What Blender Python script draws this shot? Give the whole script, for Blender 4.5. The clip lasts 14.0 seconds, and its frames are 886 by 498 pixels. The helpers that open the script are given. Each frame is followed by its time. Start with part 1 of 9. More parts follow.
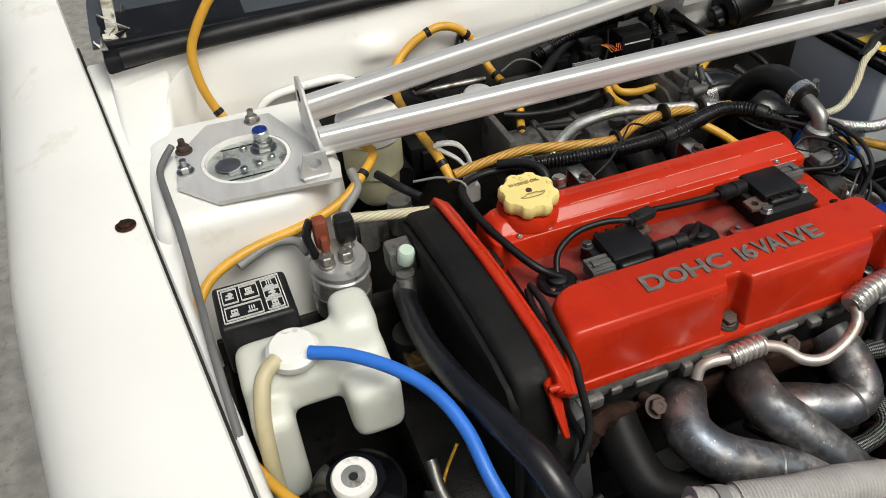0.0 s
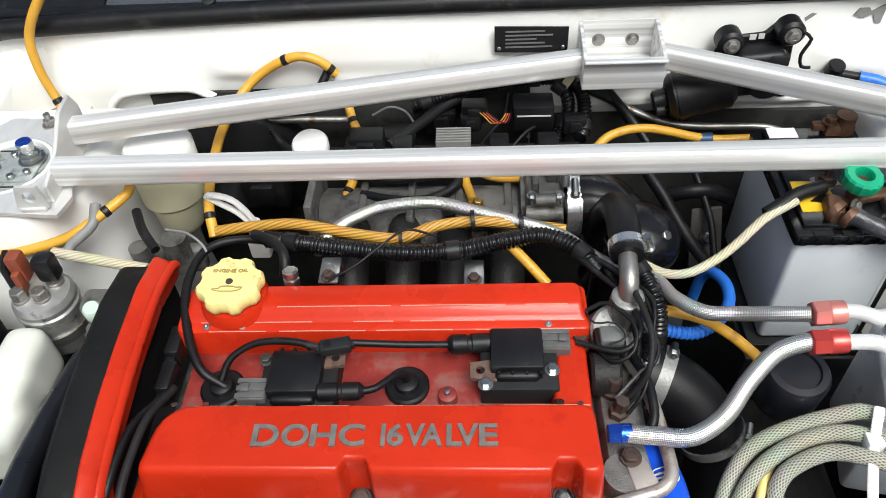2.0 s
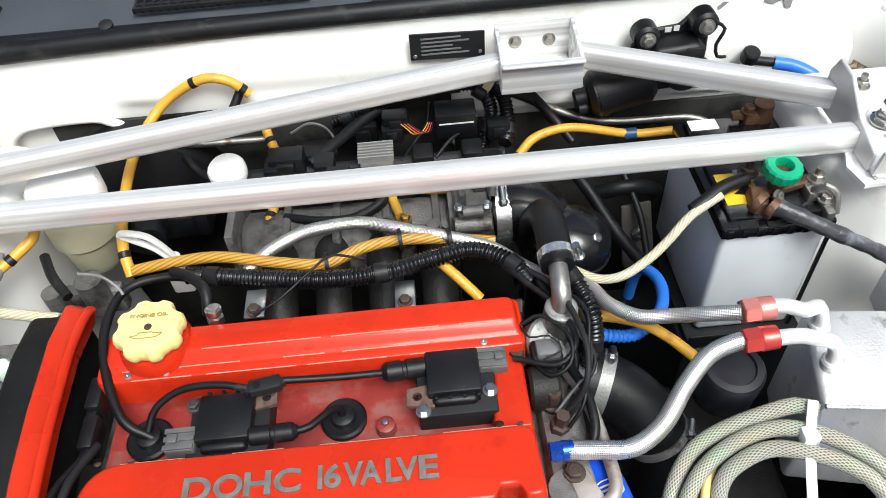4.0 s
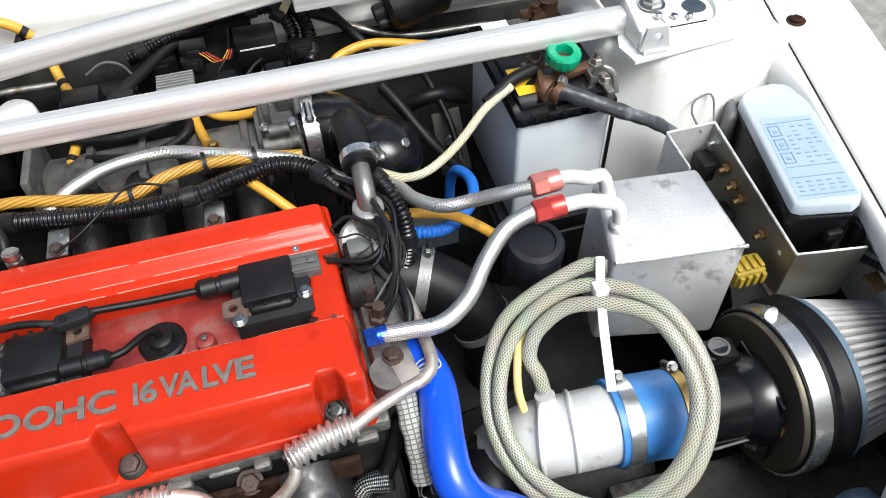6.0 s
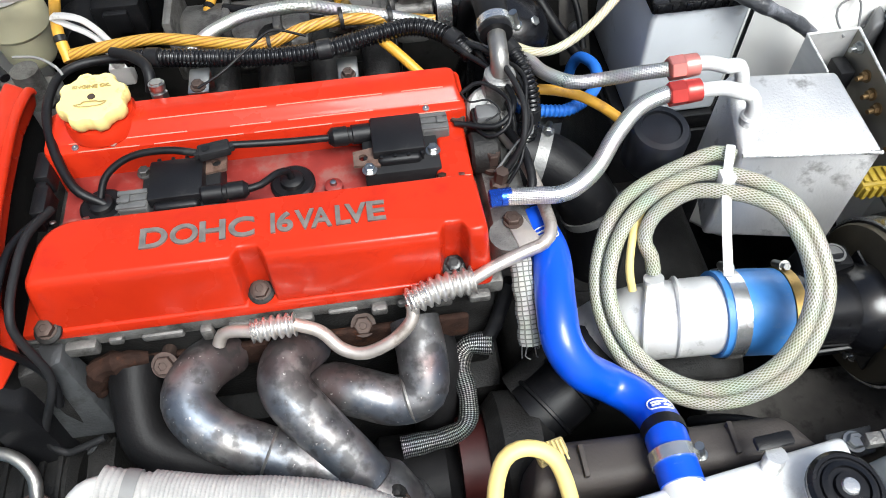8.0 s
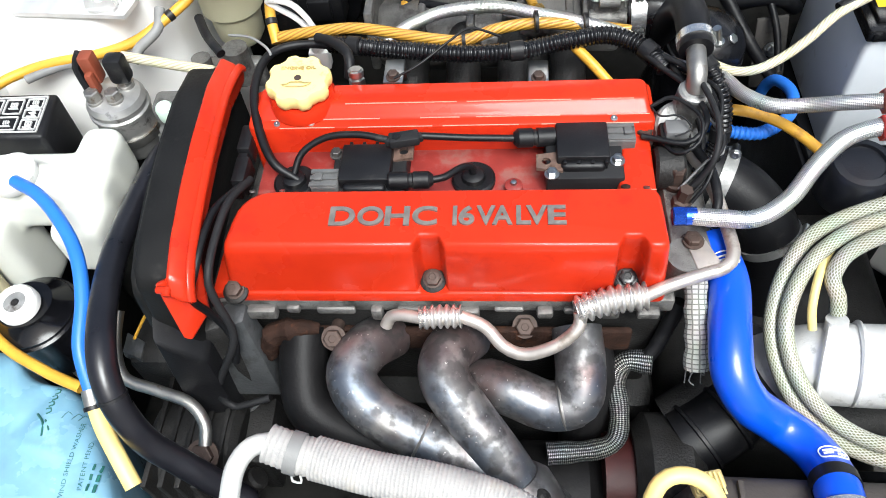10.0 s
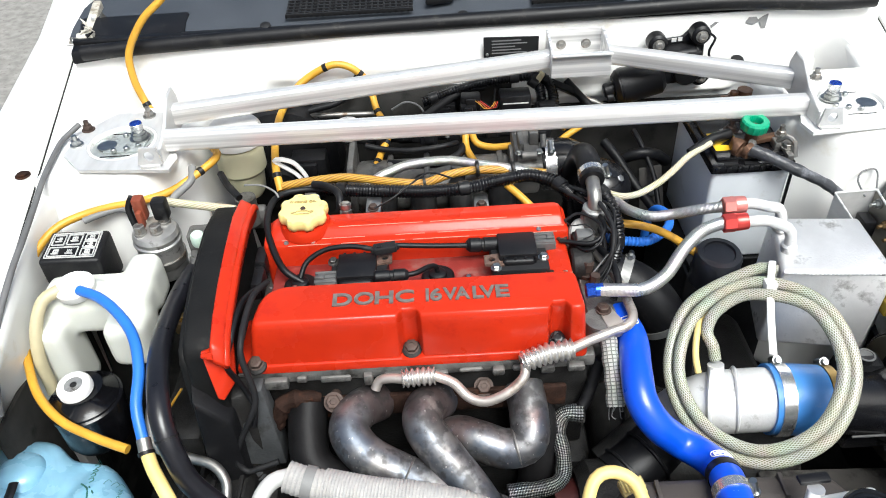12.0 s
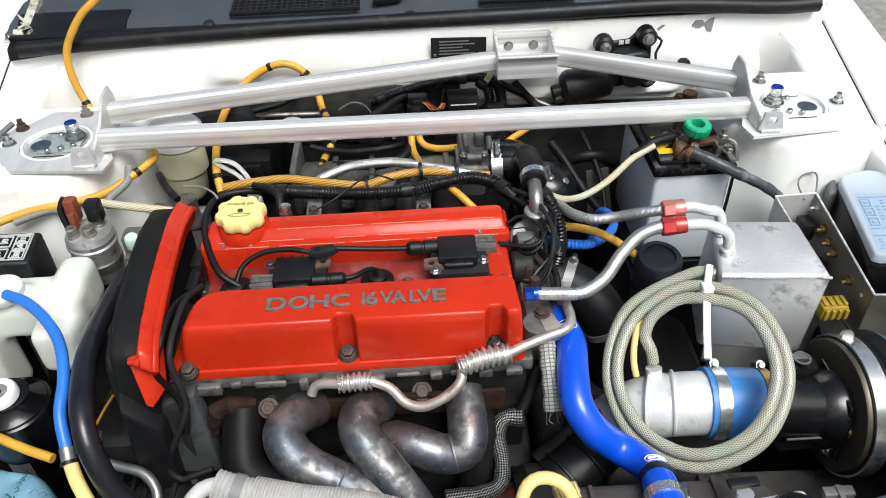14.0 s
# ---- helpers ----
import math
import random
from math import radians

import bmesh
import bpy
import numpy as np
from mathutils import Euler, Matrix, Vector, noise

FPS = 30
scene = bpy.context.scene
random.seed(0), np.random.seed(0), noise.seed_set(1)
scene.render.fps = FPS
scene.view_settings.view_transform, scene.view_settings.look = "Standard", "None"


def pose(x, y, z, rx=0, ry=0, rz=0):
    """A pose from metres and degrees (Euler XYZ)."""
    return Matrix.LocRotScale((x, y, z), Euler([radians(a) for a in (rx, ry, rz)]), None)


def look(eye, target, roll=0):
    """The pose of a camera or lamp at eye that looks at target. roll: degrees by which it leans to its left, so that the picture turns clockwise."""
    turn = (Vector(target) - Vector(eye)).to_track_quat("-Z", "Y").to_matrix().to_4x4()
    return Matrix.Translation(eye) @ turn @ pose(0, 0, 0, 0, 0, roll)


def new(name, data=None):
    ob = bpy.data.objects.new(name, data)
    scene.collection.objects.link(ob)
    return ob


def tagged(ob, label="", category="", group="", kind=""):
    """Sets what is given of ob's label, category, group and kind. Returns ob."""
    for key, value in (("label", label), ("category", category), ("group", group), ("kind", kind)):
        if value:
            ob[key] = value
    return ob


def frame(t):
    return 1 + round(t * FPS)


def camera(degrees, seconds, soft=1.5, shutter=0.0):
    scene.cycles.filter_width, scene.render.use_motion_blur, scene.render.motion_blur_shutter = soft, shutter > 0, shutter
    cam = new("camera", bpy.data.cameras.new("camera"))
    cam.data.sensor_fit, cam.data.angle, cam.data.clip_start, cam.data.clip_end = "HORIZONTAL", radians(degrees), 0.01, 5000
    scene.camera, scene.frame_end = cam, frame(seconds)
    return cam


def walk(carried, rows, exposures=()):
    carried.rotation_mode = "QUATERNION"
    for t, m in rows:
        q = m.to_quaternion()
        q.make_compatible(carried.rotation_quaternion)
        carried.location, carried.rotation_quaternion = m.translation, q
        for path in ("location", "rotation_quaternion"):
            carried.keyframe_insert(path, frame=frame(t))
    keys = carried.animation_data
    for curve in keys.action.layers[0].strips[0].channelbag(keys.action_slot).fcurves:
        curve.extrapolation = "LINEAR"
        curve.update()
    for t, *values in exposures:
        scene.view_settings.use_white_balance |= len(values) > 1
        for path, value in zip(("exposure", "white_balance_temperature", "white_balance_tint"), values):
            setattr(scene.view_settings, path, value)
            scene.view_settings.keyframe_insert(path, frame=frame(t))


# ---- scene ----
from mathutils.bvhtree import BVHTree

cam = camera(60.9, 14.0, 0.95)
PATH = [
    (0, (-0.583, -0.417, 1.409), (-0.099, 1.019, 0.104), -3.6),
    (0.5, (-0.369, -0.467, 1.433), (-0.174, 1.003, 0.092), -3.0),
    (1, (-0.191, -0.44, 1.439), (-0.114, 0.976, 0.029), -0.9),
    (1.5, (-0.018, -0.368, 1.476), (-0.099, 1.054, 0.072), -1.2),
    (2, (-0.009, -0.308, 1.463), (-0.11, 1.086, 0.033), -3.8),
    (2.2, (-0.014, -0.278, 1.452), (-0.097, 1.095, 0.0), -4.0),
    (4.3, (0.032, -0.267, 1.473), (0.117, 1.092, 0.008), -4.4),
    (4.5, (0.045, -0.278, 1.472), (0.199, 1.083, 0.015), -3.4),
    (5, (0.06, -0.298, 1.47), (0.336, 1.038, 0.008), -1.6),
    (5.5, (0.066, -0.322, 1.455), (0.355, 0.989, -0.027), -1.8),
    (6, (0.082, -0.343, 1.44), (0.395, 0.903, -0.093), -2.1),
    (6.5, (0.09, -0.365, 1.436), (0.491, 0.83, -0.117), -0.5),
    (7, (0.058, -0.374, 1.427), (0.471, 0.749, -0.176), 1.9),
    (7.5, (0.029, -0.38, 1.42), (0.295, 0.763, -0.199), -0.2),
    (8, (0.002, -0.387, 1.414), (0.145, 0.745, -0.228), -1.3),
    (8.5, (-0.027, -0.385, 1.415), (0.0, 0.734, -0.243), -3.0),
    (9, (-0.047, -0.383, 1.412), (-0.12, 0.732, -0.247), -4.9),
    (9.2, (-0.051, -0.382, 1.412), (-0.154, 0.727, -0.249), -5.7),
    (11.3, (-0.042, -0.523, 1.465), (-0.244, 0.888, 0.062), -5.9),
    (11.5, (-0.064, -0.572, 1.477), (-0.171, 0.896, 0.122), -4.9),
    (12, (-0.073, -0.653, 1.507), (-0.079, 0.897, 0.243), -3.4),
    (12.5, (-0.034, -0.664, 1.513), (-0.026, 0.887, 0.25), -3.0),
    (13, (-0.024, -0.653, 1.507), (-0.002, 0.893, 0.24), -2.1),
    (13.5, (-0.021, -0.646, 1.505), (0.034, 0.902, 0.24), -1.8),
    (14, (-0.025, -0.643, 1.503), (0.035, 0.902, 0.234), -1.8),
]
walk(cam, [(t, look(eye, target, roll)) for t, eye, target, roll in PATH], 
     [(t, stops, kelvin, 4) for t, stops, kelvin in ((0, -0.45, 6400), (0.5, -0.17, 6400), (1, 0.0, 6250), (1.5, 0.09, 6100), (2, 0.05, 6020), (5, 0.37, 5950), (7, 0.22, 5900), (8.5, 0.64, 5850), (9, 0.66, 5850), (11.5, 0.63, 5900), (12.5, 0.14, 5950), (14, 0.02, 5950))])

# ---- world and light ----
SUN_EL, SUN_AZ = radians(60), radians(155)
world = bpy.data.worlds.new("sky")
scene.world = world
world.use_nodes = True
wn = world.node_tree.nodes
sky = wn.new("ShaderNodeTexSky")
sky.sky_type, sky.sun_disc = "NISHITA", False
sky.sun_elevation, sky.sun_rotation = SUN_EL, SUN_AZ
sky.air_density, sky.dust_density, sky.ozone_density = 1.0, 9.0, 0.3
wn["Background"].inputs["Strength"].default_value = 0.105
world.node_tree.links.new(sky.outputs[0], wn["Background"].inputs["Color"])
sun = new("sun", bpy.data.lights.new("sun", "SUN"))
sun.data.energy, sun.data.angle, sun.data.color = 3.2, radians(30), (1.0, 0.975, 0.945)
SUN_DIR = Vector((math.sin(SUN_AZ) * math.cos(SUN_EL), math.cos(SUN_AZ) * math.cos(SUN_EL), math.sin(SUN_EL)))
sun.matrix_world = look(SUN_DIR * 10, (0, 0, 0))


# ---- materials ----
def mat(name, col, rough=0.5, metal=0.0, var=0.12, scale=25.0, bump=0.08, bscale=300.0, coat=0.0,
        wear=None, trans=0.0, spec=0.5, sss=0.0):
    """Base colour varied at two scales, roughness varied with it, fine relief. wear: (colour, amount, scale)."""
    m = bpy.data.materials.new(name)
    m.use_nodes = True
    nt = m.node_tree
    n, l = nt.nodes, nt.links
    b = n["Principled BSDF"]
    tc = n.new("ShaderNodeTexCoord")
    big = n.new("ShaderNodeTexNoise")
    big.inputs["Scale"].default_value, big.inputs["Detail"].default_value = scale, 5
    fine = n.new("ShaderNodeTexNoise")
    fine.inputs["Scale"].default_value, fine.inputs["Detail"].default_value = bscale, 3
    l.new(tc.outputs["Object"], big.inputs["Vector"])
    l.new(tc.outputs["Object"], fine.inputs["Vector"])
    ramp = n.new("ShaderNodeValToRGB")
    lo, hi = 1 - var, 1 + var * 0.6
    ramp.color_ramp.elements[0].position, ramp.color_ramp.elements[1].position = 0.3, 0.7
    ramp.color_ramp.elements[0].color = (*[min(1, c * lo) for c in col], 1)
    ramp.color_ramp.elements[1].color = (*[min(1, c * hi) for c in col], 1)
    l.new(big.outputs["Fac"], ramp.inputs["Fac"])
    out = ramp.outputs["Color"]
    if wear:
        wnz = n.new("ShaderNodeTexNoise")
        wnz.inputs["Scale"].default_value, wnz.inputs["Detail"].default_value = wear[2], 8
        wnz.inputs["Roughness"].default_value = 0.65
        l.new(tc.outputs["Object"], wnz.inputs["Vector"])
        wr = n.new("ShaderNodeValToRGB")
        wr.color_ramp.elements[0].position = 0.62 - 0.3 * wear[1]
        wr.color_ramp.elements[1].position = 0.72 - 0.2 * wear[1]
        l.new(wnz.outputs["Fac"], wr.inputs["Fac"])
        mx = n.new("ShaderNodeMix")
        mx.data_type = "RGBA"
        mx.inputs["B"].default_value = (*wear[0], 1)
        l.new(wr.outputs["Color"], mx.inputs["Factor"])
        l.new(out, mx.inputs["A"])
        out = mx.outputs["Result"]
    l.new(out, b.inputs["Base Color"])
    rr = n.new("ShaderNodeMapRange")
    rr.inputs["To Min"].default_value, rr.inputs["To Max"].default_value = max(0.03, rough - 0.1), min(1, rough + 0.12)
    l.new(big.outputs["Fac"], rr.inputs["Value"])
    l.new(rr.outputs["Result"], b.inputs["Roughness"])
    b.inputs["Metallic"].default_value = metal
    b.inputs["Specular IOR Level"].default_value = spec
    b.inputs["Coat Weight"].default_value = coat
    b.inputs["Coat Roughness"].default_value = 0.08
    b.inputs["Transmission Weight"].default_value = trans
    if sss:
        b.inputs["Subsurface Weight"].default_value = sss
        b.inputs["Subsurface Radius"].default_value = (0.01, 0.01, 0.008)
    if bump:
        bp = n.new("ShaderNodeBump")
        bp.inputs["Strength"].default_value, bp.inputs["Distance"].default_value = bump, 0.002
        l.new(fine.outputs["Fac"], bp.inputs["Height"])
        l.new(bp.outputs["Normal"], b.inputs["Normal"])
    return m


def streaked(name, light, dark, rough, scale=(3, 70, 70), metal=0.6):
    """Polished metal with long fine streaks."""
    m = mat(name, light, rough, metal, 0.05, 10, 0)
    nt = m.node_tree
    n, l = nt.nodes, nt.links
    b = n["Principled BSDF"]
    tc = n.new("ShaderNodeTexCoord")
    mp = n.new("ShaderNodeMapping")
    mp.inputs["Scale"].default_value = scale
    nz = n.new("ShaderNodeTexNoise")
    nz.inputs["Scale"].default_value, nz.inputs["Detail"].default_value = 1.6, 6
    l.new(tc.outputs["Object"], mp.inputs["Vector"])
    l.new(mp.outputs["Vector"], nz.inputs["Vector"])
    r = n.new("ShaderNodeValToRGB")
    r.color_ramp.elements[0].position, r.color_ramp.elements[1].position = 0.34, 0.6
    r.color_ramp.elements[0].color, r.color_ramp.elements[1].color = (*dark, 1), (*light, 1)
    l.new(nz.outputs["Fac"], r.inputs["Fac"])
    l.new(r.outputs["Color"], b.inputs["Base Color"])
    bp = n.new("ShaderNodeBump")
    bp.inputs["Strength"].default_value, bp.inputs["Distance"].default_value = 0.1, 0.001
    l.new(nz.outputs["Fac"], bp.inputs["Height"])
    l.new(bp.outputs["Normal"], b.inputs["Normal"])
    return m


def weave(name, light, dark, rough, metal, turns, pitch, duty=0.5, bump=0.5, twist=False, lattice=False, square=False):
    """A braid or twist that runs along a tube: u round it, v along it in metres."""
    m = mat(name, light, rough, metal, 0.1, 40, 0)
    nt = m.node_tree
    n, l = nt.nodes, nt.links
    b = n["Principled BSDF"]
    uv = n.new("ShaderNodeUVMap")
    sep = n.new("ShaderNodeSeparateXYZ")
    l.new(uv.outputs["UV"], sep.inputs[0])

    def calc(op, a, c):
        k = n.new("ShaderNodeMath")
        k.operation = op
        for i, v in enumerate((a, c)):
            if isinstance(v, (int, float)):
                k.inputs[i].default_value = v
            elif v is not None:
                l.new(v, k.inputs[i])
        return k.outputs[0]
    u = calc("MULTIPLY", sep.outputs["X"], 2 * math.pi * turns)
    v = calc("MULTIPLY", sep.outputs["Y"], 2 * math.pi / pitch)
    s1 = calc("SINE", u if square else calc("ADD", u, v), None)
    s2 = s1 if twist else calc("SINE", v if square else calc("SUBTRACT", u, v), None)
    h = s1 if twist else calc("MAXIMUM" if lattice or square else "MULTIPLY", s1, s2)
    hh = calc("MULTIPLY_ADD", h, 0.5)
    nt.nodes[-1].inputs[2].default_value = 0.5
    ramp = n.new("ShaderNodeValToRGB")
    ramp.color_ramp.elements[0].position, ramp.color_ramp.elements[1].position = duty - 0.15, duty + 0.15
    ramp.color_ramp.elements[0].color, ramp.color_ramp.elements[1].color = (*dark, 1), (*light, 1)
    l.new(hh, ramp.inputs["Fac"])
    big = [k for k in n if k.bl_idname == "ShaderNodeTexNoise"][0]
    mx = n.new("ShaderNodeMix")
    mx.data_type, mx.blend_type = "RGBA", "MULTIPLY"
    mx.inputs["Factor"].default_value = 0.35
    l.new(ramp.outputs["Color"], mx.inputs["A"])
    l.new(big.outputs["Color"], mx.inputs["B"])
    l.new(mx.outputs["Result"], b.inputs["Base Color"])
    bp = n.new("ShaderNodeBump")
    bp.inputs["Strength"].default_value, bp.inputs["Distance"].default_value = bump, 0.001
    l.new(hh, bp.inputs["Height"])
    l.new(bp.outputs["Normal"], b.inputs["Normal"])
    return m


WHITE = mat("white body paint", (0.80, 0.795, 0.765), 0.45, 0, 0.04, 6, 0.03, 120, 0.12, ((0.66, 0.63, 0.55), 0.08, 9))
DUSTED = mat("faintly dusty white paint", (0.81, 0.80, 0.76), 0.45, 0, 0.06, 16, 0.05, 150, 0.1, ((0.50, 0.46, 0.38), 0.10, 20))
# Paler plate for the right tower: strong light is put into its colour.
LITPLATE = mat("satin plate with bright light in its colour", (0.80, 0.80, 0.78), 0.42, 0.15, 0.06, 30, 0.05, 300)
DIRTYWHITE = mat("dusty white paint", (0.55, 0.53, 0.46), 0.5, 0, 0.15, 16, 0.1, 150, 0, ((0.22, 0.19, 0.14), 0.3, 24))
DEBRIS = mat("dead leaf litter", (0.24, 0.19, 0.12), 0.8, 0, 0.4, 60, 0.4, 200, 0, ((0.10, 0.075, 0.045), 0.4, 50))
RED = mat("red enamel", (0.46, 0.024, 0.006), 0.27, 0, 0.14, 12, 0.05, 250, 0.25, ((0.40, 0.018, 0.006), 0.2, 30), spec=0.16)
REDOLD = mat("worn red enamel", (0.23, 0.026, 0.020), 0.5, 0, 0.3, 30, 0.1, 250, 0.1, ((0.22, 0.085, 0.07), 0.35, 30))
BLACK = mat("black plastic", (0.007, 0.007, 0.008), 0.42, 0, 0.3, 40, 0.15, 700, 0, ((0.02, 0.019, 0.018), 0.1, 60), spec=0.3)
RUBBER = mat("black rubber", (0.006, 0.006, 0.007), 0.45, 0, 0.35, 35, 0.1, 400, 0, ((0.026, 0.025, 0.023), 0.15, 40), spec=0.3)
GLOSSBLACK = mat("gloss black", (0.005, 0.005, 0.006), 0.24, 0, 0.3, 30, 0.03, 300)
GREY = mat("grey plastic", (0.20, 0.20, 0.195), 0.5, 0, 0.15, 50, 0.1, 500)
DKGREY = mat("dark grey plastic", (0.015, 0.015, 0.016), 0.55, 0, 0.2, 30, 0.12, 500, spec=0.22)
CAST = mat("cast aluminium", (0.19, 0.185, 0.175), 0.5, 0.5, 0.35, 40, 0.5, 500, 0, ((0.05, 0.047, 0.042), 0.4, 28))
GREYCAST = mat("dull grey casting", (0.085, 0.089, 0.093), 0.5, 0.4, 0.35, 30, 0.3, 300, 0, ((0.03, 0.028, 0.026), 0.3, 25))
# Darker copy of the cast: shade deep in the bay is in its colour.
DARKCAST = mat("oily cast metal darkened for bay shade", (0.0230, 0.0223, 0.0216), 0.5, 0.2, 0.5, 30, 0.4, 400, 0, ((0.014, 0.013, 0.012), 0.45, 22), spec=0.25)
ALU = streaked("polished aluminium", (0.95, 0.94, 0.92), (0.52, 0.515, 0.505), 0.30, (0.6, 70, 70), 0.45)
BRUSHED = streaked("brushed aluminium sheet", (0.72, 0.715, 0.70), (0.60, 0.595, 0.58), 0.42, (25, 8, 25), 0.45)
TANKALU = mat("welded aluminium sheet", (0.80, 0.795, 0.785), 0.5, 0.86, 0.18, 14, 0.25, 350, 0, ((0.36, 0.35, 0.335), 0.20, 26))
RADALU = mat("bright radiator aluminium", (0.86, 0.86, 0.85), 0.5, 0.45, 0.08, 14, 0.15, 350, 0, ((0.6, 0.59, 0.57), 0.1, 30))
ZINC = mat("zinc plated steel", (0.45, 0.46, 0.45), 0.3, 1, 0.2, 60, 0.05, 400)
CASTGREY = mat("pale dirty casting", (0.34, 0.34, 0.33), 0.5, 0.5, 0.3, 40, 0.3, 350, 0, ((0.08, 0.07, 0.06), 0.35, 40))
STEEL = mat("dull steel", (0.34, 0.33, 0.31), 0.42, 0.9, 0.25, 50, 0.15, 400, 0, ((0.16, 0.10, 0.06), 0.15, 45))
EARRUST = mat("rust-tinted plate", (0.17, 0.11, 0.085), 0.6, 0.4, 0.3, 60, 0.3, 300, 0, ((0.08, 0.045, 0.03), 0.3, 60))
RUST = mat("rusted steel", (0.034, 0.018, 0.013), 0.8, 0.2, 0.5, 60, 0.6, 300, 0, ((0.085, 0.032, 0.014), 0.25, 40), spec=0.15)
BOLTBROWN = mat("browned bolt steel", (0.07, 0.047, 0.038), 0.6, 0.4, 0.3, 60, 0.2, 300)
CABLETAPE = mat("greyed cable tape", (0.045, 0.047, 0.053), 0.34, 0, 0.5, 50, 0.4, 220, 0, ((0.17, 0.175, 0.195), 0.3, 34))
DULLGREY = mat("dusty grey connector plastic", (0.10, 0.10, 0.098), 0.5, 0, 0.3, 60, 0.15, 400)
CHROME = mat("bright steel", (0.75, 0.75, 0.74), 0.24, 0.9, 0.1, 40, 0.02, 400)
BRASS = mat("yellow zinc", (0.34, 0.23, 0.08), 0.4, 0.9, 0.3, 60, 0.1, 400)
COPPER = mat("corroded copper clamp", (0.16, 0.085, 0.05), 0.5, 0.6, 0.4, 60, 0.3, 300)
YELLOW = mat("yellow wire sheath", (0.60, 0.32, 0.03), 0.42, 0, 0.15, 30, 0.05, 300, 0, ((0.40, 0.2, 0.03), 0.1, 40))
PALEYELLOW = mat("pale yellow hose", (0.80, 0.62, 0.22), 0.45, 0, 0.12, 20, 0.05, 300)
CAPYELLOW = mat("yellow cap plastic", (0.80, 0.66, 0.25), 0.45, 0, 0.08, 30, 0.1, 350, 0, ((0.45, 0.33, 0.12), 0.08, 70))
CREAM = mat("cream tube", (0.52, 0.46, 0.29), 0.45, 0, 0.12, 30, 0.05, 300)
BLUE = mat("blue silicone", (0.008, 0.075, 0.62), 0.3, 0, 0.06, 15, 0.05, 300, 0.25)
BLUEHOSE = mat("blue vacuum hose", (0.03, 0.16, 0.62), 0.4, 0, 0.1, 20, 0.05, 300)
BLUECOUPLER = mat("worn blue coupler", (0.06, 0.22, 0.56), 0.4, 0, 0.15, 18, 0.1, 300, 0, ((0.20, 0.32, 0.5), 0.15, 25))
BLUEANO = mat("blue anodised", (0.03, 0.10, 0.55), 0.25, 0.8, 0.1, 40, 0.02, 300)
REDFADED = mat("faded red anodised", (0.66, 0.24, 0.21), 0.35, 0.5, 0.15, 40, 0.02, 300)
REDANO = mat("red anodised", (0.62, 0.07, 0.06), 0.3, 0.6, 0.1, 40, 0.02, 300)
GREEN = mat("green plastic", (0.01, 0.30, 0.15), 0.4, 0, 0.1, 40, 0.05, 300)
PLASTWHITE = mat("milky tank plastic", (0.64, 0.65, 0.59), 0.4, 0, 0.06, 14, 0.05, 250, 0, None, 0, 0.5, 0.25)
CAPWHITE = mat("white plastic", (0.78, 0.77, 0.74), 0.45, 0, 0.06, 30, 0.04, 300, 0, ((0.45, 0.43, 0.38), 0.08, 50))
FLUIDCREAM = mat("yellowed reservoir plastic", (0.52, 0.50, 0.34), 0.4, 0, 0.08, 20, 0.04, 250, 0, None, 0, 0.5, 0.2)
BATTERY = mat("pale battery case", (0.58, 0.61, 0.64), 0.45, 0, 0.08, 10, 0.05, 250, 0, ((0.40, 0.40, 0.39), 0.1, 12))
LABELBLUE = mat("clear smoky lid plastic", (0.50, 0.56, 0.62), 0.22, 0, 0.05, 20, 0.01, 200, 0.4)
LABELPANE = mat("pale blue paper label", (0.38, 0.48, 0.62), 0.3, 0, 0.04, 20, 0.01, 200, 0.4)
LABELLINE = mat("faded blue print", (0.29, 0.39, 0.54), 0.35, 0, 0.05, 20, 0.01, 200)
PRINTWHITE = mat("white print", (0.62, 0.62, 0.60), 0.5, 0, 0.1, 60, 0.02, 200)
PRINTGREY = mat("dull print", (0.16, 0.16, 0.16), 0.5, 0, 0.1, 60, 0.02, 200)
PRINTYELLOW = mat("yellow warning label", (0.75, 0.48, 0.02), 0.4, 0, 0.08, 40, 0.02, 200)
BELTBLACK = mat("matt black belt cover plastic", (0.008, 0.008, 0.008), 0.6, 0, 0.35, 25, 0.15, 300, 0, ((0.020, 0.019, 0.018), 0.12, 30), spec=0.18)
POTBLACK = mat("oily black plastic", (0.004, 0.004, 0.005), 0.16, 0, 0.3, 30, 0.05, 200, spec=0.35)
LAMPGREY = mat("pale grey lamp plastic", (0.40, 0.42, 0.43), 0.5, 0, 0.1, 30, 0.05, 300)
DUSTRAIL = mat("dusty dark rail paint", (0.075, 0.070, 0.064), 0.75, 0, 0.35, 18, 0.3, 150, 0, ((0.025, 0.023, 0.021), 0.35, 30), spec=0.2)
HOSEBLACK = mat("glossy black hose rubber", (0.010, 0.010, 0.013), 0.30, 0, 0.25, 40, 0.08, 200)
PRINTGREEN = mat("dark green print", (0.02, 0.12, 0.10), 0.5, 0, 0.1, 60, 0.02, 200)
LETTER = mat("bare letter metal", (0.22, 0.20, 0.18), 0.5, 0.5, 0.3, 80, 0.2, 500)
DARKRED = mat("dark red paint", (0.05, 0.006, 0.005), 0.6, 0, 0.3, 30, 0.1, 250)
PIPEWHITE = mat("pale painted pipe", (0.50, 0.50, 0.48), 0.4, 0, 0.1, 30, 0.05, 300)
WRAP = mat("white heat wrap", (0.37, 0.36, 0.345), 0.85, 0, 0.16, 40, 0.6, 350, 0, ((0.38, 0.36, 0.32), 0.15, 35))
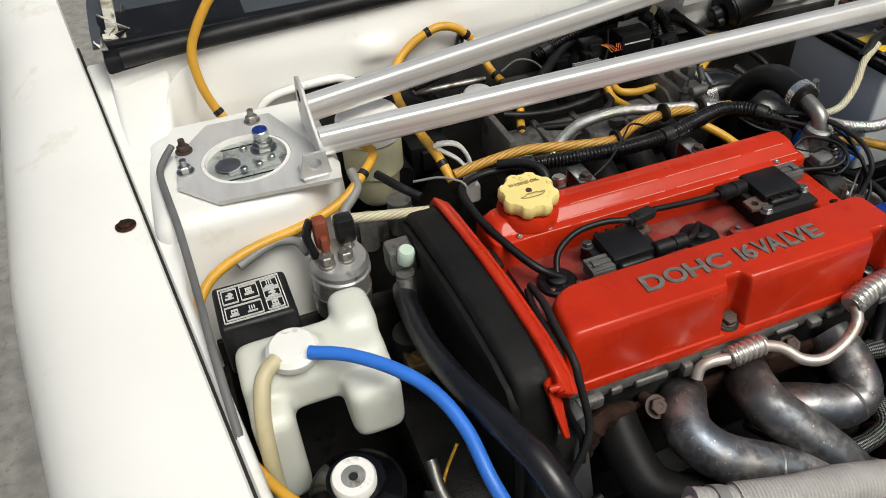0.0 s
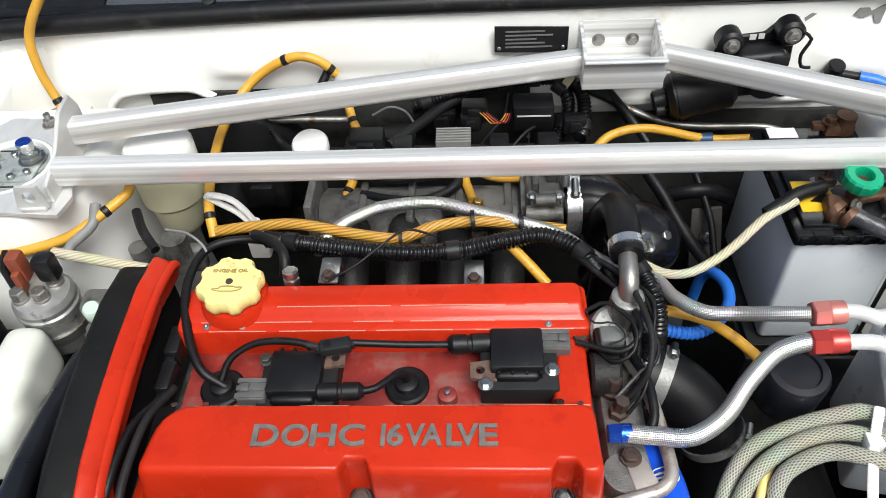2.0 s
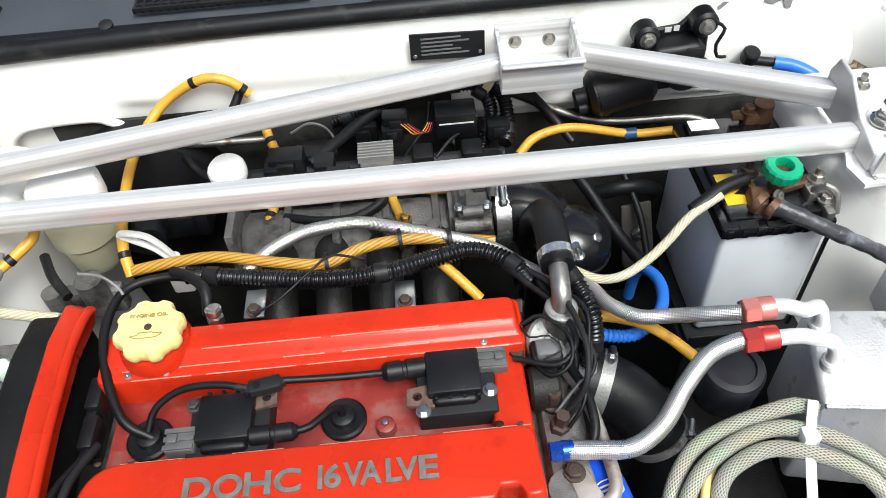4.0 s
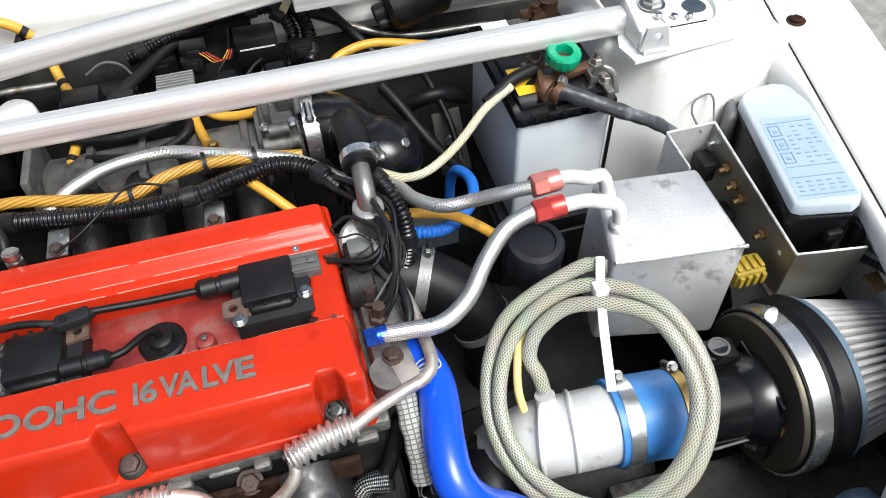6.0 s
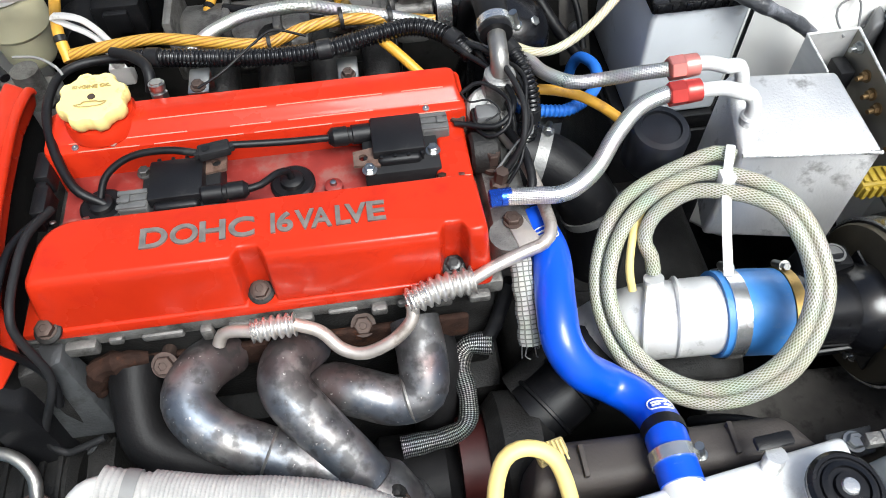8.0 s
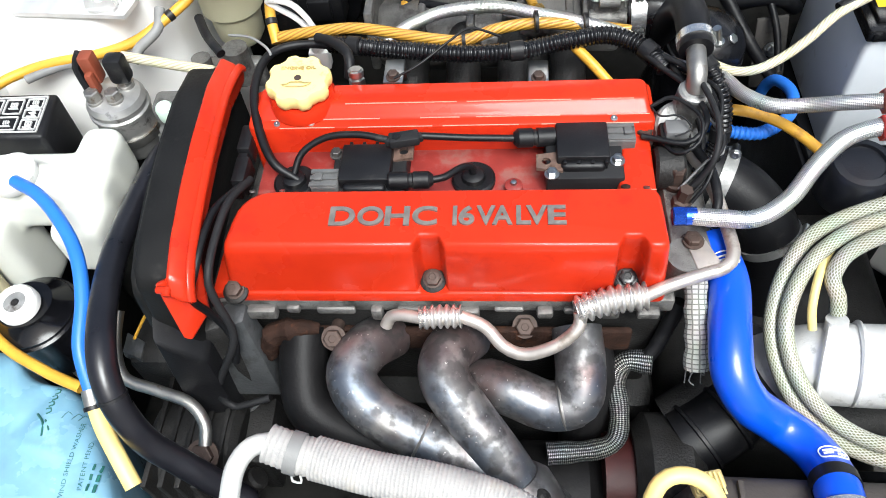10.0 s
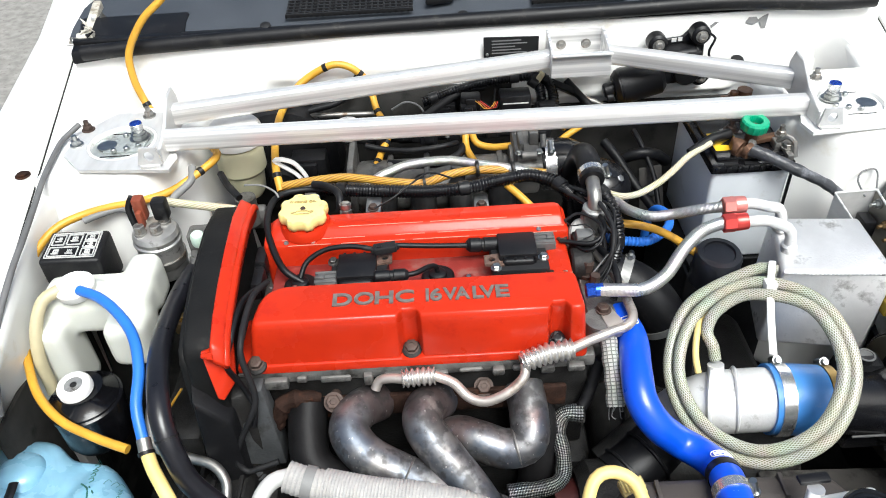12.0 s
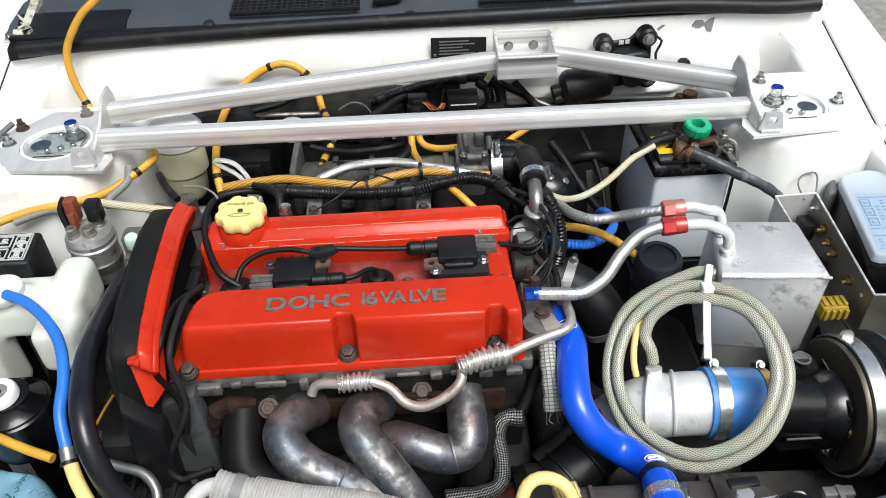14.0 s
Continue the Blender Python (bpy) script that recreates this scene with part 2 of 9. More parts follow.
EDGELINE = mat("rubbed paint edge and its highlight", (0.60, 0.27, 0.20), 0.5, 0, 0.3, 80, 0.1, 300)
PIPESIL = mat("silver painted pipe", (0.72, 0.72, 0.71), 0.42, 0.3, 0.12, 25, 0.25, 300, 0, ((0.40, 0.40, 0.38), 0.15, 40))
def heat_steel(name):
    """Stainless pipe with grey, violet-brown and blue heat tints and pale spatter."""
    m = mat(name, (0.20, 0.198, 0.20), 0.45, 0.80, 0.6, 30, 0.08, 300)
    nt = m.node_tree
    n, l = nt.nodes, nt.links
    b = n["Principled BSDF"]
    out = b.inputs["Base Color"].links[0].from_socket
    tc = [k for k in n if k.bl_idname == "ShaderNodeTexCoord"][0]
    for colour, scale, lo, hi, detail, amount in (((0.15, 0.09, 0.085), 13, 0.50, 0.66, 8, 0.65), ((0.12, 0.145, 0.185), 19, 0.50, 0.64, 8, 0.7), ((0.36, 0.35, 0.335), 24, 0.54, 0.66, 9, 0.6),
                                                  ((0.055, 0.052, 0.052), 48, 0.50, 0.60, 9, 0.7), ((0.55, 0.53, 0.50), 230, 0.70, 0.735, 2, 0.75)):
        nz = n.new("ShaderNodeTexNoise")
        nz.inputs["Scale"].default_value, nz.inputs["Detail"].default_value = scale, detail
        mp = n.new("ShaderNodeMapping")
        mp.inputs["Location"].default_value = (scale * 0.13, scale * 0.07, 0.4)
        l.new(tc.outputs["Object"], mp.inputs["Vector"])
        l.new(mp.outputs["Vector"], nz.inputs["Vector"])
        r = n.new("ShaderNodeMapRange")
        r.inputs["From Min"].default_value, r.inputs["From Max"].default_value = lo, hi
        r.inputs["To Max"].default_value = amount
        l.new(nz.outputs["Fac"], r.inputs["Value"])
        mx = n.new("ShaderNodeMix")
        mx.data_type = "RGBA"
        mx.inputs["B"].default_value = (*colour, 1)
        l.new(r.outputs["Result"], mx.inputs["Factor"])
        l.new(out, mx.inputs["A"])
        out = mx.outputs["Result"]
        if scale == 48:
            rr = n.new("ShaderNodeMapRange")
            rr.inputs["From Min"].default_value, rr.inputs["From Max"].default_value = 0.38, 0.66
            rr.inputs["To Min"].default_value, rr.inputs["To Max"].default_value = 0.36, 0.62
            l.new(nz.outputs["Fac"], rr.inputs["Value"])
            l.new(rr.outputs["Result"], b.inputs["Roughness"])
    l.new(out, b.inputs["Base Color"])
    return m


EXH = heat_steel("heat tinted stainless")
# Darker copy of the stainless; the shadow on the lower pipes is its colour.
EXHSHADE = mat("stainless with shadow in its colour", (0.013, 0.0125, 0.013), 0.5, 0.25, 0.5, 18, 0.15, 260, spec=0.18)
PLEAT = mat("grey filter pleats", (0.42, 0.405, 0.395), 0.85, 0, 0.12, 50, 0.3, 500)
BLUEJUG = mat("translucent pale blue film", (0.24, 0.45, 0.60), 0.28, 0, 0.25, 14, 0.05, 60, 0.3, ((0.38, 0.58, 0.70), 0.2, 12), 0, 0.5, 0.3)
CONCRETE = mat("grey concrete", (0.25, 0.24, 0.22), 0.85, 0, 0.3, 22, 0.5, 120, 0, ((0.15, 0.14, 0.125), 0.2, 40))
SHROUD = mat("brown grey shroud", (0.06, 0.052, 0.047), 0.6, 0, 0.15, 14, 0.2, 300, spec=0.25)
# Near-black filler; darkness of the deep bay is put into its colour.
DARKFILL = mat("grimy dark filler, bay shade in its colour", (0.032, 0.031, 0.029), 0.8, 0, 0.5, 12, 0.3, 120, 0, ((0.010, 0.010, 0.010), 0.3, 16), spec=0.1)
BLUETAPE = mat("dark blue tape", (0.02, 0.06, 0.14), 0.4, 0, 0.2, 60, 0.1, 300)
SLATE = mat("slate grey sheath", (0.13, 0.13, 0.13), 0.5, 0, 0.2, 30, 0.1, 300)
TAPE = mat("black cloth tape", (0.010, 0.010, 0.011), 0.4, 0, 0.3, 60, 0.2, 300, spec=0.3)
COWL = mat("weathered grey cowl plastic", (0.05, 0.056, 0.066), 0.5, 0, 0.2, 10, 0.15, 500, spec=0.35)
BRAID = weave("steel braid", (0.72, 0.71, 0.69), (0.46, 0.455, 0.445), 0.30, 0.85, 15, 0.0032, 0.42, 0.4)
BELLOWS = mat("satin bellows steel", (0.68, 0.66, 0.63), 0.28, 0.8, 0.15, 40, 0.03, 400, 0, ((0.42, 0.38, 0.34), 0.15, 40))
PIPESTEEL = mat("tan tinted pipe steel", (0.56, 0.51, 0.46), 0.38, 0.7, 0.2, 40, 0.08, 300, 0, ((0.34, 0.28, 0.23), 0.2, 35))
FINEBRAID = weave("silver foil braid", (0.46, 0.46, 0.45), (0.02, 0.02, 0.02), 0.4, 0.75, 9, 0.0040, 0.56, 0.9)
CLEAR = weave("reinforced clear hose", (0.53, 0.53, 0.45), (0.18, 0.176, 0.10), 0.2, 0, 17, 0.0060, 0.70, 0.2, lattice=True)
TWIST = weave("twisted yellow sleeve", (0.60, 0.33, 0.045), (0.34, 0.17, 0.02), 0.42, 0, 9, 0.013, 0.35, 0.5, True)
TWISTCREAM = weave("twisted cream sleeve", (0.66, 0.62, 0.45), (0.46, 0.42, 0.27), 0.42, 0, 9, 0.009, 0.3, 0.5, True)
SLEEVE = weave("white woven heat sleeve", (0.13, 0.125, 0.118), (0.48, 0.47, 0.45), 0.75, 0, 11, 0.0046, 0.88, 0.5, square=True)
glass = bpy.data.materials.new("windscreen glass")
glass.use_nodes = True
gb = glass.node_tree.nodes["Principled BSDF"]
gb.inputs["Transmission Weight"].default_value, gb.inputs["Roughness"].default_value = 1.0, 0.02
gb.inputs["Base Color"].default_value = (0.8, 0.86, 0.84, 1)


# ---- mesh helpers ----
def thing(name, loc, label, category, group="", kind=""):
    e = new(name)
    e.empty_display_size = 0.02
    e.location = loc
    return tagged(e, label, category, group, kind)


def origin_of(o):
    p = Vector((0, 0, 0))
    while o:
        p += o.location if not o.parent else Vector(o.location) + o.matrix_parent_inverse.translation
        o = o.parent
    return p


def part(name, bm, material, parent=None, label="", smooth=True, angle=35):
    me = bpy.data.meshes.new(name)
    bmesh.ops.recalc_face_normals(bm, faces=bm.faces)
    co = np.array([v.co[:] for v in bm.verts])
    c = Vector((co.min(0) + co.max(0)) / 2)
    bmesh.ops.translate(bm, verts=bm.verts, vec=-c)
    if smooth:
        lim = radians(angle)
        for f in bm.faces:
            f.smooth = True
        for e in bm.edges:
            e.smooth = len(e.link_faces) == 2 and e.calc_face_angle(0) < lim
    bm.to_mesh(me)
    bm.free()
    me.materials.append(material)
    ob = new(name, me)
    ob.location = c
    if parent:
        ob.parent = parent
        ob.matrix_parent_inverse = Matrix.Translation(-origin_of(parent))
    return tagged(ob, label)


def join(*bms):
    a = bms[0]
    for b in bms[1:]:
        me = bpy.data.meshes.new("tmp")
        b.to_mesh(me)
        b.free()
        a.from_mesh(me)
        bpy.data.meshes.remove(me)
    return a


def bevel(bm, w, seg=2, ang=30):
    if w > 0:
        es = [e for e in bm.edges if len(e.link_faces) == 2 and e.calc_face_angle(0) > radians(ang)]
        bmesh.ops.bevel(bm, geom=es, offset=w, segments=seg, profile=0.5, affect="EDGES", clamp_overlap=True)
    return bm


def box(lo, hi, w=0.0, seg=2, rot=0.0):
    bm = bmesh.new()
    bmesh.ops.create_cube(bm, size=1)
    s = [hi[i] - lo[i] for i in range(3)]
    c = [(hi[i] + lo[i]) / 2 for i in range(3)]
    bmesh.ops.scale(bm, verts=bm.verts, vec=s)
    bevel(bm, w, seg)
    bmesh.ops.transform(bm, verts=bm.verts, matrix=pose(*c, 0, 0, rot))
    return bm


def hull8(bottom, top, w=0.0, seg=2):
    """A block between two rings of corners (same order)."""
    bm = bmesh.new()
    a = [bm.verts.new(p) for p in bottom]
    b = [bm.verts.new(p) for p in top]
    k = len(a)
    bm.faces.new(a[::-1])
    bm.faces.new(b)
    for i in range(k):
        bm.faces.new((a[i], a[(i + 1) % k], b[(i + 1) % k], b[i]))
    bmesh.ops.recalc_face_normals(bm, faces=bm.faces)
    return bevel(bm, w, seg)


def prism(poly, axis, lo, hi, w=0.0, seg=2):
    """poly: points in the two other axes (in x, y, z order), pushed along axis from lo to hi."""
    def at(p, h):
        q = list(p)
        q.insert("xyz".index(axis), h)
        return q
    return hull8([at(p, lo) for p in poly], [at(p, hi) for p in poly], w, seg)


def frame_of(d):
    d = Vector(d).normalized()
    return d.to_track_quat("Z", "Y").to_matrix()


def lathe(prof, base, d=(0, 0, 1), seg=32, lobes=0, lobe=0.0):
    """prof: (radius, height) pairs along direction d from base. lobes: scalloped rim."""
    bm = bmesh.new()
    R, base = frame_of(d), Vector(base)
    rings = []
    for r, h in prof:
        if r < 1e-5:
            rings.append([bm.verts.new(base + R @ Vector((0, 0, h)))])
            continue
        row = []
        for i in range(seg):
            a = 2 * math.pi * i / seg
            q = r
            if lobes:
                q = r * (1 + lobe * max(-1, min(1, 1.8 * math.cos(lobes * a))))
            row.append(bm.verts.new(base + R @ Vector((q * math.cos(a), q * math.sin(a), h))))
        rings.append(row)
    for a, b in zip(rings, rings[1:]):
        if len(a) == 1 and len(b) == 1:
            continue
        for i in range(seg):
            j = (i + 1) % seg
            if len(a) == 1:
                bm.faces.new((a[0], b[i], b[j]))
            elif len(b) == 1:
                bm.faces.new((a[i], a[j], b[0]))
            else:
                bm.faces.new((a[i], a[j], b[j], b[i]))
    for ring, flip in ((rings[0], True), (rings[-1], False)):
        if len(ring) > 1:
            bm.faces.new(ring[::-1] if flip else ring)
    return bm


def cyl(a, b, r, r2=None, seg=20, w=0.0):
    a, b = Vector(a), Vector(b)
    h = (b - a).length
    r2 = r if r2 is None else r2
    if w:
        prof = [(r - w, 0), (r, w), (r2, h - w), (r2 - w, h)]
    else:
        prof = [(r, 0), (r2, h)]
    return lathe(prof, a, b - a, seg)


def smooth_line(pts, step=0.006):
    """Points along a smooth curve through pts."""
    P = [Vector(p) for p in pts]
    P = [P[0] * 2 - P[1]] + P + [P[-1] * 2 - P[-2]]
    out = []
    for i in range(1, len(P) - 2):
        p0, p1, p2, p3 = P[i - 1:i + 3]
        n = max(2, int((p2 - p1).length / step))
        for k in range(n):
            t = k / n
            out.append(0.5 * ((2 * p1) + (p2 - p0) * t + (2 * p0 - 5 * p1 + 4 * p2 - p3) * t * t + (3 * p1 - p0 - 3 * p2 + p3) * t ** 3))
    out.append(P[-2])
    return out


def tube(pts, r, seg=12, step=0.006, ribs=0.0, depth=0.0, flat=1.0, raw=False, sharp=0.6):
    """A tube with uv: u round it, v its length in metres. ribs: their pitch; r may be a function of 0..1."""
    line = [Vector(p) for p in pts] if raw else smooth_line(pts, min(step, ribs / 9) if ribs else step)
    bm = bmesh.new()
    uvl = bm.loops.layers.uv.new("UVMap")
    tan = [(line[min(i + 1, len(line) - 1)] - line[max(i - 1, 0)]).normalized() for i in range(len(line))]
    up = Vector((0, 0, 1)) if abs(tan[0].z) < 0.9 else Vector((0, 1, 0))
    x = tan[0].cross(up).normalized()
    s, rings, vs = 0.0, [], []
    total = sum((b - a).length for a, b in zip(line, line[1:]))
    for i, p in enumerate(line):
        if i:
            s += (p - line[i - 1]).length
        x = (x - tan[i] * x.dot(tan[i])).normalized()
        y = tan[i].cross(x)
        q = r(s / total) if callable(r) else r
        if ribs:
            q -= depth * (0.5 - 0.5 * math.cos(2 * math.pi * s / ribs)) ** sharp
        rings.append([bm.verts.new(p + x * (q * math.cos(2 * math.pi * k / seg)) + y * (q * flat * math.sin(2 * math.pi * k / seg))) for k in range(seg)])
        vs.append(s)
    for i in range(len(rings) - 1):
        for k in range(seg):
            j = (k + 1) % seg
            f = bm.faces.new((rings[i][k], rings[i][j], rings[i + 1][j], rings[i + 1][k]))
            for lp, uv in zip(f.loops, ((k / seg, vs[i]), ((k + 1) / seg, vs[i]), ((k + 1) / seg, vs[i + 1]), (k / seg, vs[i + 1]))):
                lp[uvl].uv = uv
    bm.faces.new(rings[0][::-1])
    bm.faces.new(rings[-1])
    return bm


def hose(name, pts, r, material, label, category, parent=None, **kw):
    """A hose or cable: a thing of its own, or a part where a parent is given."""
    ob = part(name, tube(pts, r, **kw), material, parent, label, angle=60)
    return ob if parent else tagged(ob, label, category)


def banded(name, pts, r, material, label, category, places, wide=0.004, dark=None, **kw):
    """A cable with narrow tape bands at given shares of its length."""
    ob = hose(name, pts, r, material, label, category, **kw)
    line = smooth_line(pts, 0.002)
    for f in places:
        i = max(1, min(len(line) - 2, int(f * len(line))))
        part("tape_band", lathe([(r * 0.95, -wide), (r + 0.0008, -wide * 0.8), (r + 0.0008, wide * 0.8), (r * 0.95, wide)], line[i], line[i + 1] - line[i - 1], 16), dark or TAPE, ob)
    return ob


def loom(name, pts, r, material, label, category, **kw):
    """A wiring loom: corrugated sheath with tape wraps near its ends."""
    t = thing(name, pts[len(pts) // 2], label, category)
    part("sheath", tube(pts, r, **kw), material, t, angle=60)
    line = smooth_line(pts, 0.004)
    for f in (0.08, 0.55, 0.92):
        i = max(1, min(len(line) - 2, int(f * len(line))))
        part("tape_wrap", lathe([(r * 0.9, -0.008), (r + 0.0006, -0.007), (r + 0.0006, 0.007), (r * 0.9, 0.008)], line[i], line[i + 1] - line[i - 1], 18), TAPE, t)
    return t


def hexhead(p, r, h, d=(0, 0, 1), washer=1.35):
    a = lathe([(r * washer, 0), (r * washer, h * 0.22), (r * 1.02, h * 0.24)], p, d, 18)
    b = lathe([(r * 0.98, h * 0.2), (r, h * 0.3), (r, h * 0.92), (r * 0.86, h), (r * 0.45, h), (r * 0.4, h * 0.93), (0, h * 0.93)], p, d, 6)
    return join(a, b)


def bolt(p, r, h, material, parent, d=(0, 0, 1), label="", name="bolt"):
    return part(name, hexhead(p, r, h, d), material, parent, label, angle=25)


def ring_plate(outer, hole_c, hole_r, z, th, seg=32):
    """A flat plate in x and y with a round hole."""
    bm = bmesh.new()
    cx, cy = hole_c

    def edge(a):
        d = Vector((math.cos(a), math.sin(a)))
        best = 1e9
        for i in range(len(outer)):
            p, q = Vector(outer[i]), Vector(outer[(i + 1) % len(outer)])
            e = q - p
            den = d.x * e.y - d.y * e.x
            if abs(den) < 1e-9:
                continue
            w = p - Vector(hole_c)
            t = (w.x * e.y - w.y * e.x) / den
            u = (w.x * d.y - w.y * d.x) / den
            if t > 0 and -1e-6 <= u <= 1 + 1e-6:
                best = min(best, t)
        return Vector(hole_c) + d * best
    angs = sorted([2 * math.pi * i / seg for i in range(seg)] + [math.atan2(p[1] - cy, p[0] - cx) % (2 * math.pi) for p in outer])
    k = len(angs)
    rows = []
    for h in (z, z + th):
        rows.append([bm.verts.new((*edge(a), h)) for a in angs])
        rows.append([bm.verts.new((cx + hole_r * math.cos(a), cy + hole_r * math.sin(a), h)) for a in angs])
    o0, i0, o1, i1 = rows
    for i in range(k):
        j = (i + 1) % k
        bm.faces.new((o0[j], o0[i], i0[i], i0[j]))
        bm.faces.new((o1[i], o1[j], i1[j], i1[i]))
        bm.faces.new((o0[i], o0[j], o1[j], o1[i]))
        bm.faces.new((i0[j], i0[i], i1[i], i1[j]))
    bmesh.ops.remove_doubles(bm, verts=bm.verts, dist=1e-5)
    return bm


def clampring(p, d, r, wid, parent, material=None, name="hose_clamp", screw=(0, 0, 1)):
    """A worm-drive hose clamp: band, with its screw housing as a part."""
    d = Vector(d).normalized()
    p = Vector(p)
    prof = [(r, -wid / 2), (r + 0.0016, -wid / 2), (r + 0.0016, wid / 2), (r, wid / 2)]
    band = part(name, lathe(prof, p, d, 32), material or CHROME, parent, "bright steel hose clamp")
    sv = (Vector(screw) - d * Vector(screw).dot(d)).normalized()
    t = d.cross(sv)
    c = p + sv * (r + 0.004)
    part("clamp_screw", join(cyl(c - t * 0.011, c + t * 0.008, 0.0042, seg=12), hexhead(c + t * 0.008, 0.0045, 0.006, t)), ZINC, band)
    return band


def lettering(body, p, width, height, parent, material, depth=0.0012, label="raised bare metal letters"):
    cu = bpy.data.curves.new("lettering", "FONT")
    cu.body, cu.extrude, cu.offset = body, 1.0, 0.026
    tmp = bpy.data.objects.new("lettering", cu)
    scene.collection.objects.link(tmp)
    me = bpy.data.meshes.new_from_object(tmp.evaluated_get(bpy.context.evaluated_depsgraph_get()))
    bpy.data.objects.remove(tmp)
    co = np.array([v.co[:] for v in me.vertices])
    lo, hi = co.min(0), co.max(0)
    bm = bmesh.new()
    bm.from_mesh(me)
    bpy.data.meshes.remove(me)
    for v in bm.verts:
        v.co = Vector((p[0] + (v.co.x - lo[0]) / (hi[0] - lo[0]) * width, p[1] + (v.co.y - lo[1]) / (hi[1] - lo[1]) * height, p[2] + (depth if v.co.z > 0 else -0.001)))
    return part("lettering", bm, material, parent, label, smooth=False)


# ---- ground ----
gm = bmesh.new()
bmesh.ops.create_grid(gm, x_segments=40, y_segments=40, size=60)
ground = part("ground", gm, CONCRETE, None)
tagged(ground, "light grey concrete floor around the car", "ground", kind="structure")


# ---- car body shell ----
def seam(y):
    """Half width and height of the gap between fender and inner apron."""
    return 0.636 + 0.135 * y, 0.863 + 0.13 * y


body = thing("car_body", (0, 0.3, 0), "white painted car engine bay with the hood raised", "car body")


def loft(rows, th=0.0):
    bm = bmesh.new()
    vs = [[bm.verts.new(p) for p in r] for r in rows]
    for a, b in zip(vs, vs[1:]):
        for i in range(len(a) - 1):
            bm.faces.new((a[i], a[i + 1], b[i + 1], b[i]))
    bmesh.ops.recalc_face_normals(bm, faces=bm.faces)
    if th:
        bmesh.ops.solidify(bm, geom=bm.faces, thickness=th)
    return bm


def fender(sx):
    rows = []
    for i in range(27):
        y = -0.34 + 0.05 * i
        x, z = seam(y)
        g = 0.0012
        sec = [(x + g, z - 0.022), (x + g, z - 0.004), (x + g + 0.003, z), (x + 0.03, z + 0.0015), (x + 0.046, z), (x + 0.062, z - 0.005), (x + 0.078, z - 0.014), (x + 0.093, z - 0.027), (x + 0.108, z - 0.046),
               (x + 0.121, z - 0.074), (x + 0.134, z - 0.12), (x + 0.147, z - 0.24), (x + 0.155, z - 0.40), (x + 0.15, 0.30), (x + 0.14, 0.22)]
        out = 0.004 + 0.042 * min(1, max(0, (0.78 - y) / 0.45))
        sec = [(a + out * min(1, max(0, (a - x - 0.03) / 0.07)), b) for a, b in sec]
        rows.append([(sx * a, y, b) for a, b in sec])
    f = part("fender", loft(rows), WHITE, body, "white painted front fender", angle=50)
    for y in (0.316,):
        x, z = seam(y)
        bolt((sx * (x + 0.022), y, z + 0.0015), 0.0085, 0.004, RUST, f, label="rusted fender bolt", name="fender_bolt")
    # inner apron: flange, then down
    rows = []
    for i in range(20):
        y = -0.30 + 0.05 * i
        x, z = seam(y)
        low = 0.40 if y > 0.12 or sx < 0 else 0.66
        w = 0.007 + 0.025 * min(1, max(0, (y - 0.22) / 0.08))
        sec = [(x - 0.0012, z - 0.02), (x - 0.0012, z - 0.003), (x - 0.0035, z), (x - w, z), (x - w - 0.004, z - 0.003), (x - w - 0.006, z - 0.02), (x - w - 0.002, max(low, z - 0.07)), (x - w - 0.002, low)]
        if y <= (0.12 if sx > 0 else 0.04):
            sec[5:] = [(x - w - 0.006, z - 0.022), (x + 0.012, z - 0.060), (x + 0.062, 0.66)]
        rows.append([(sx * a, y, b) for a, b in sec])
    part("inner_apron", loft(rows), WHITE, body, "white inner fender apron", angle=50)


fender(-1)
fender(1)


TOWER_BACK = 0.492


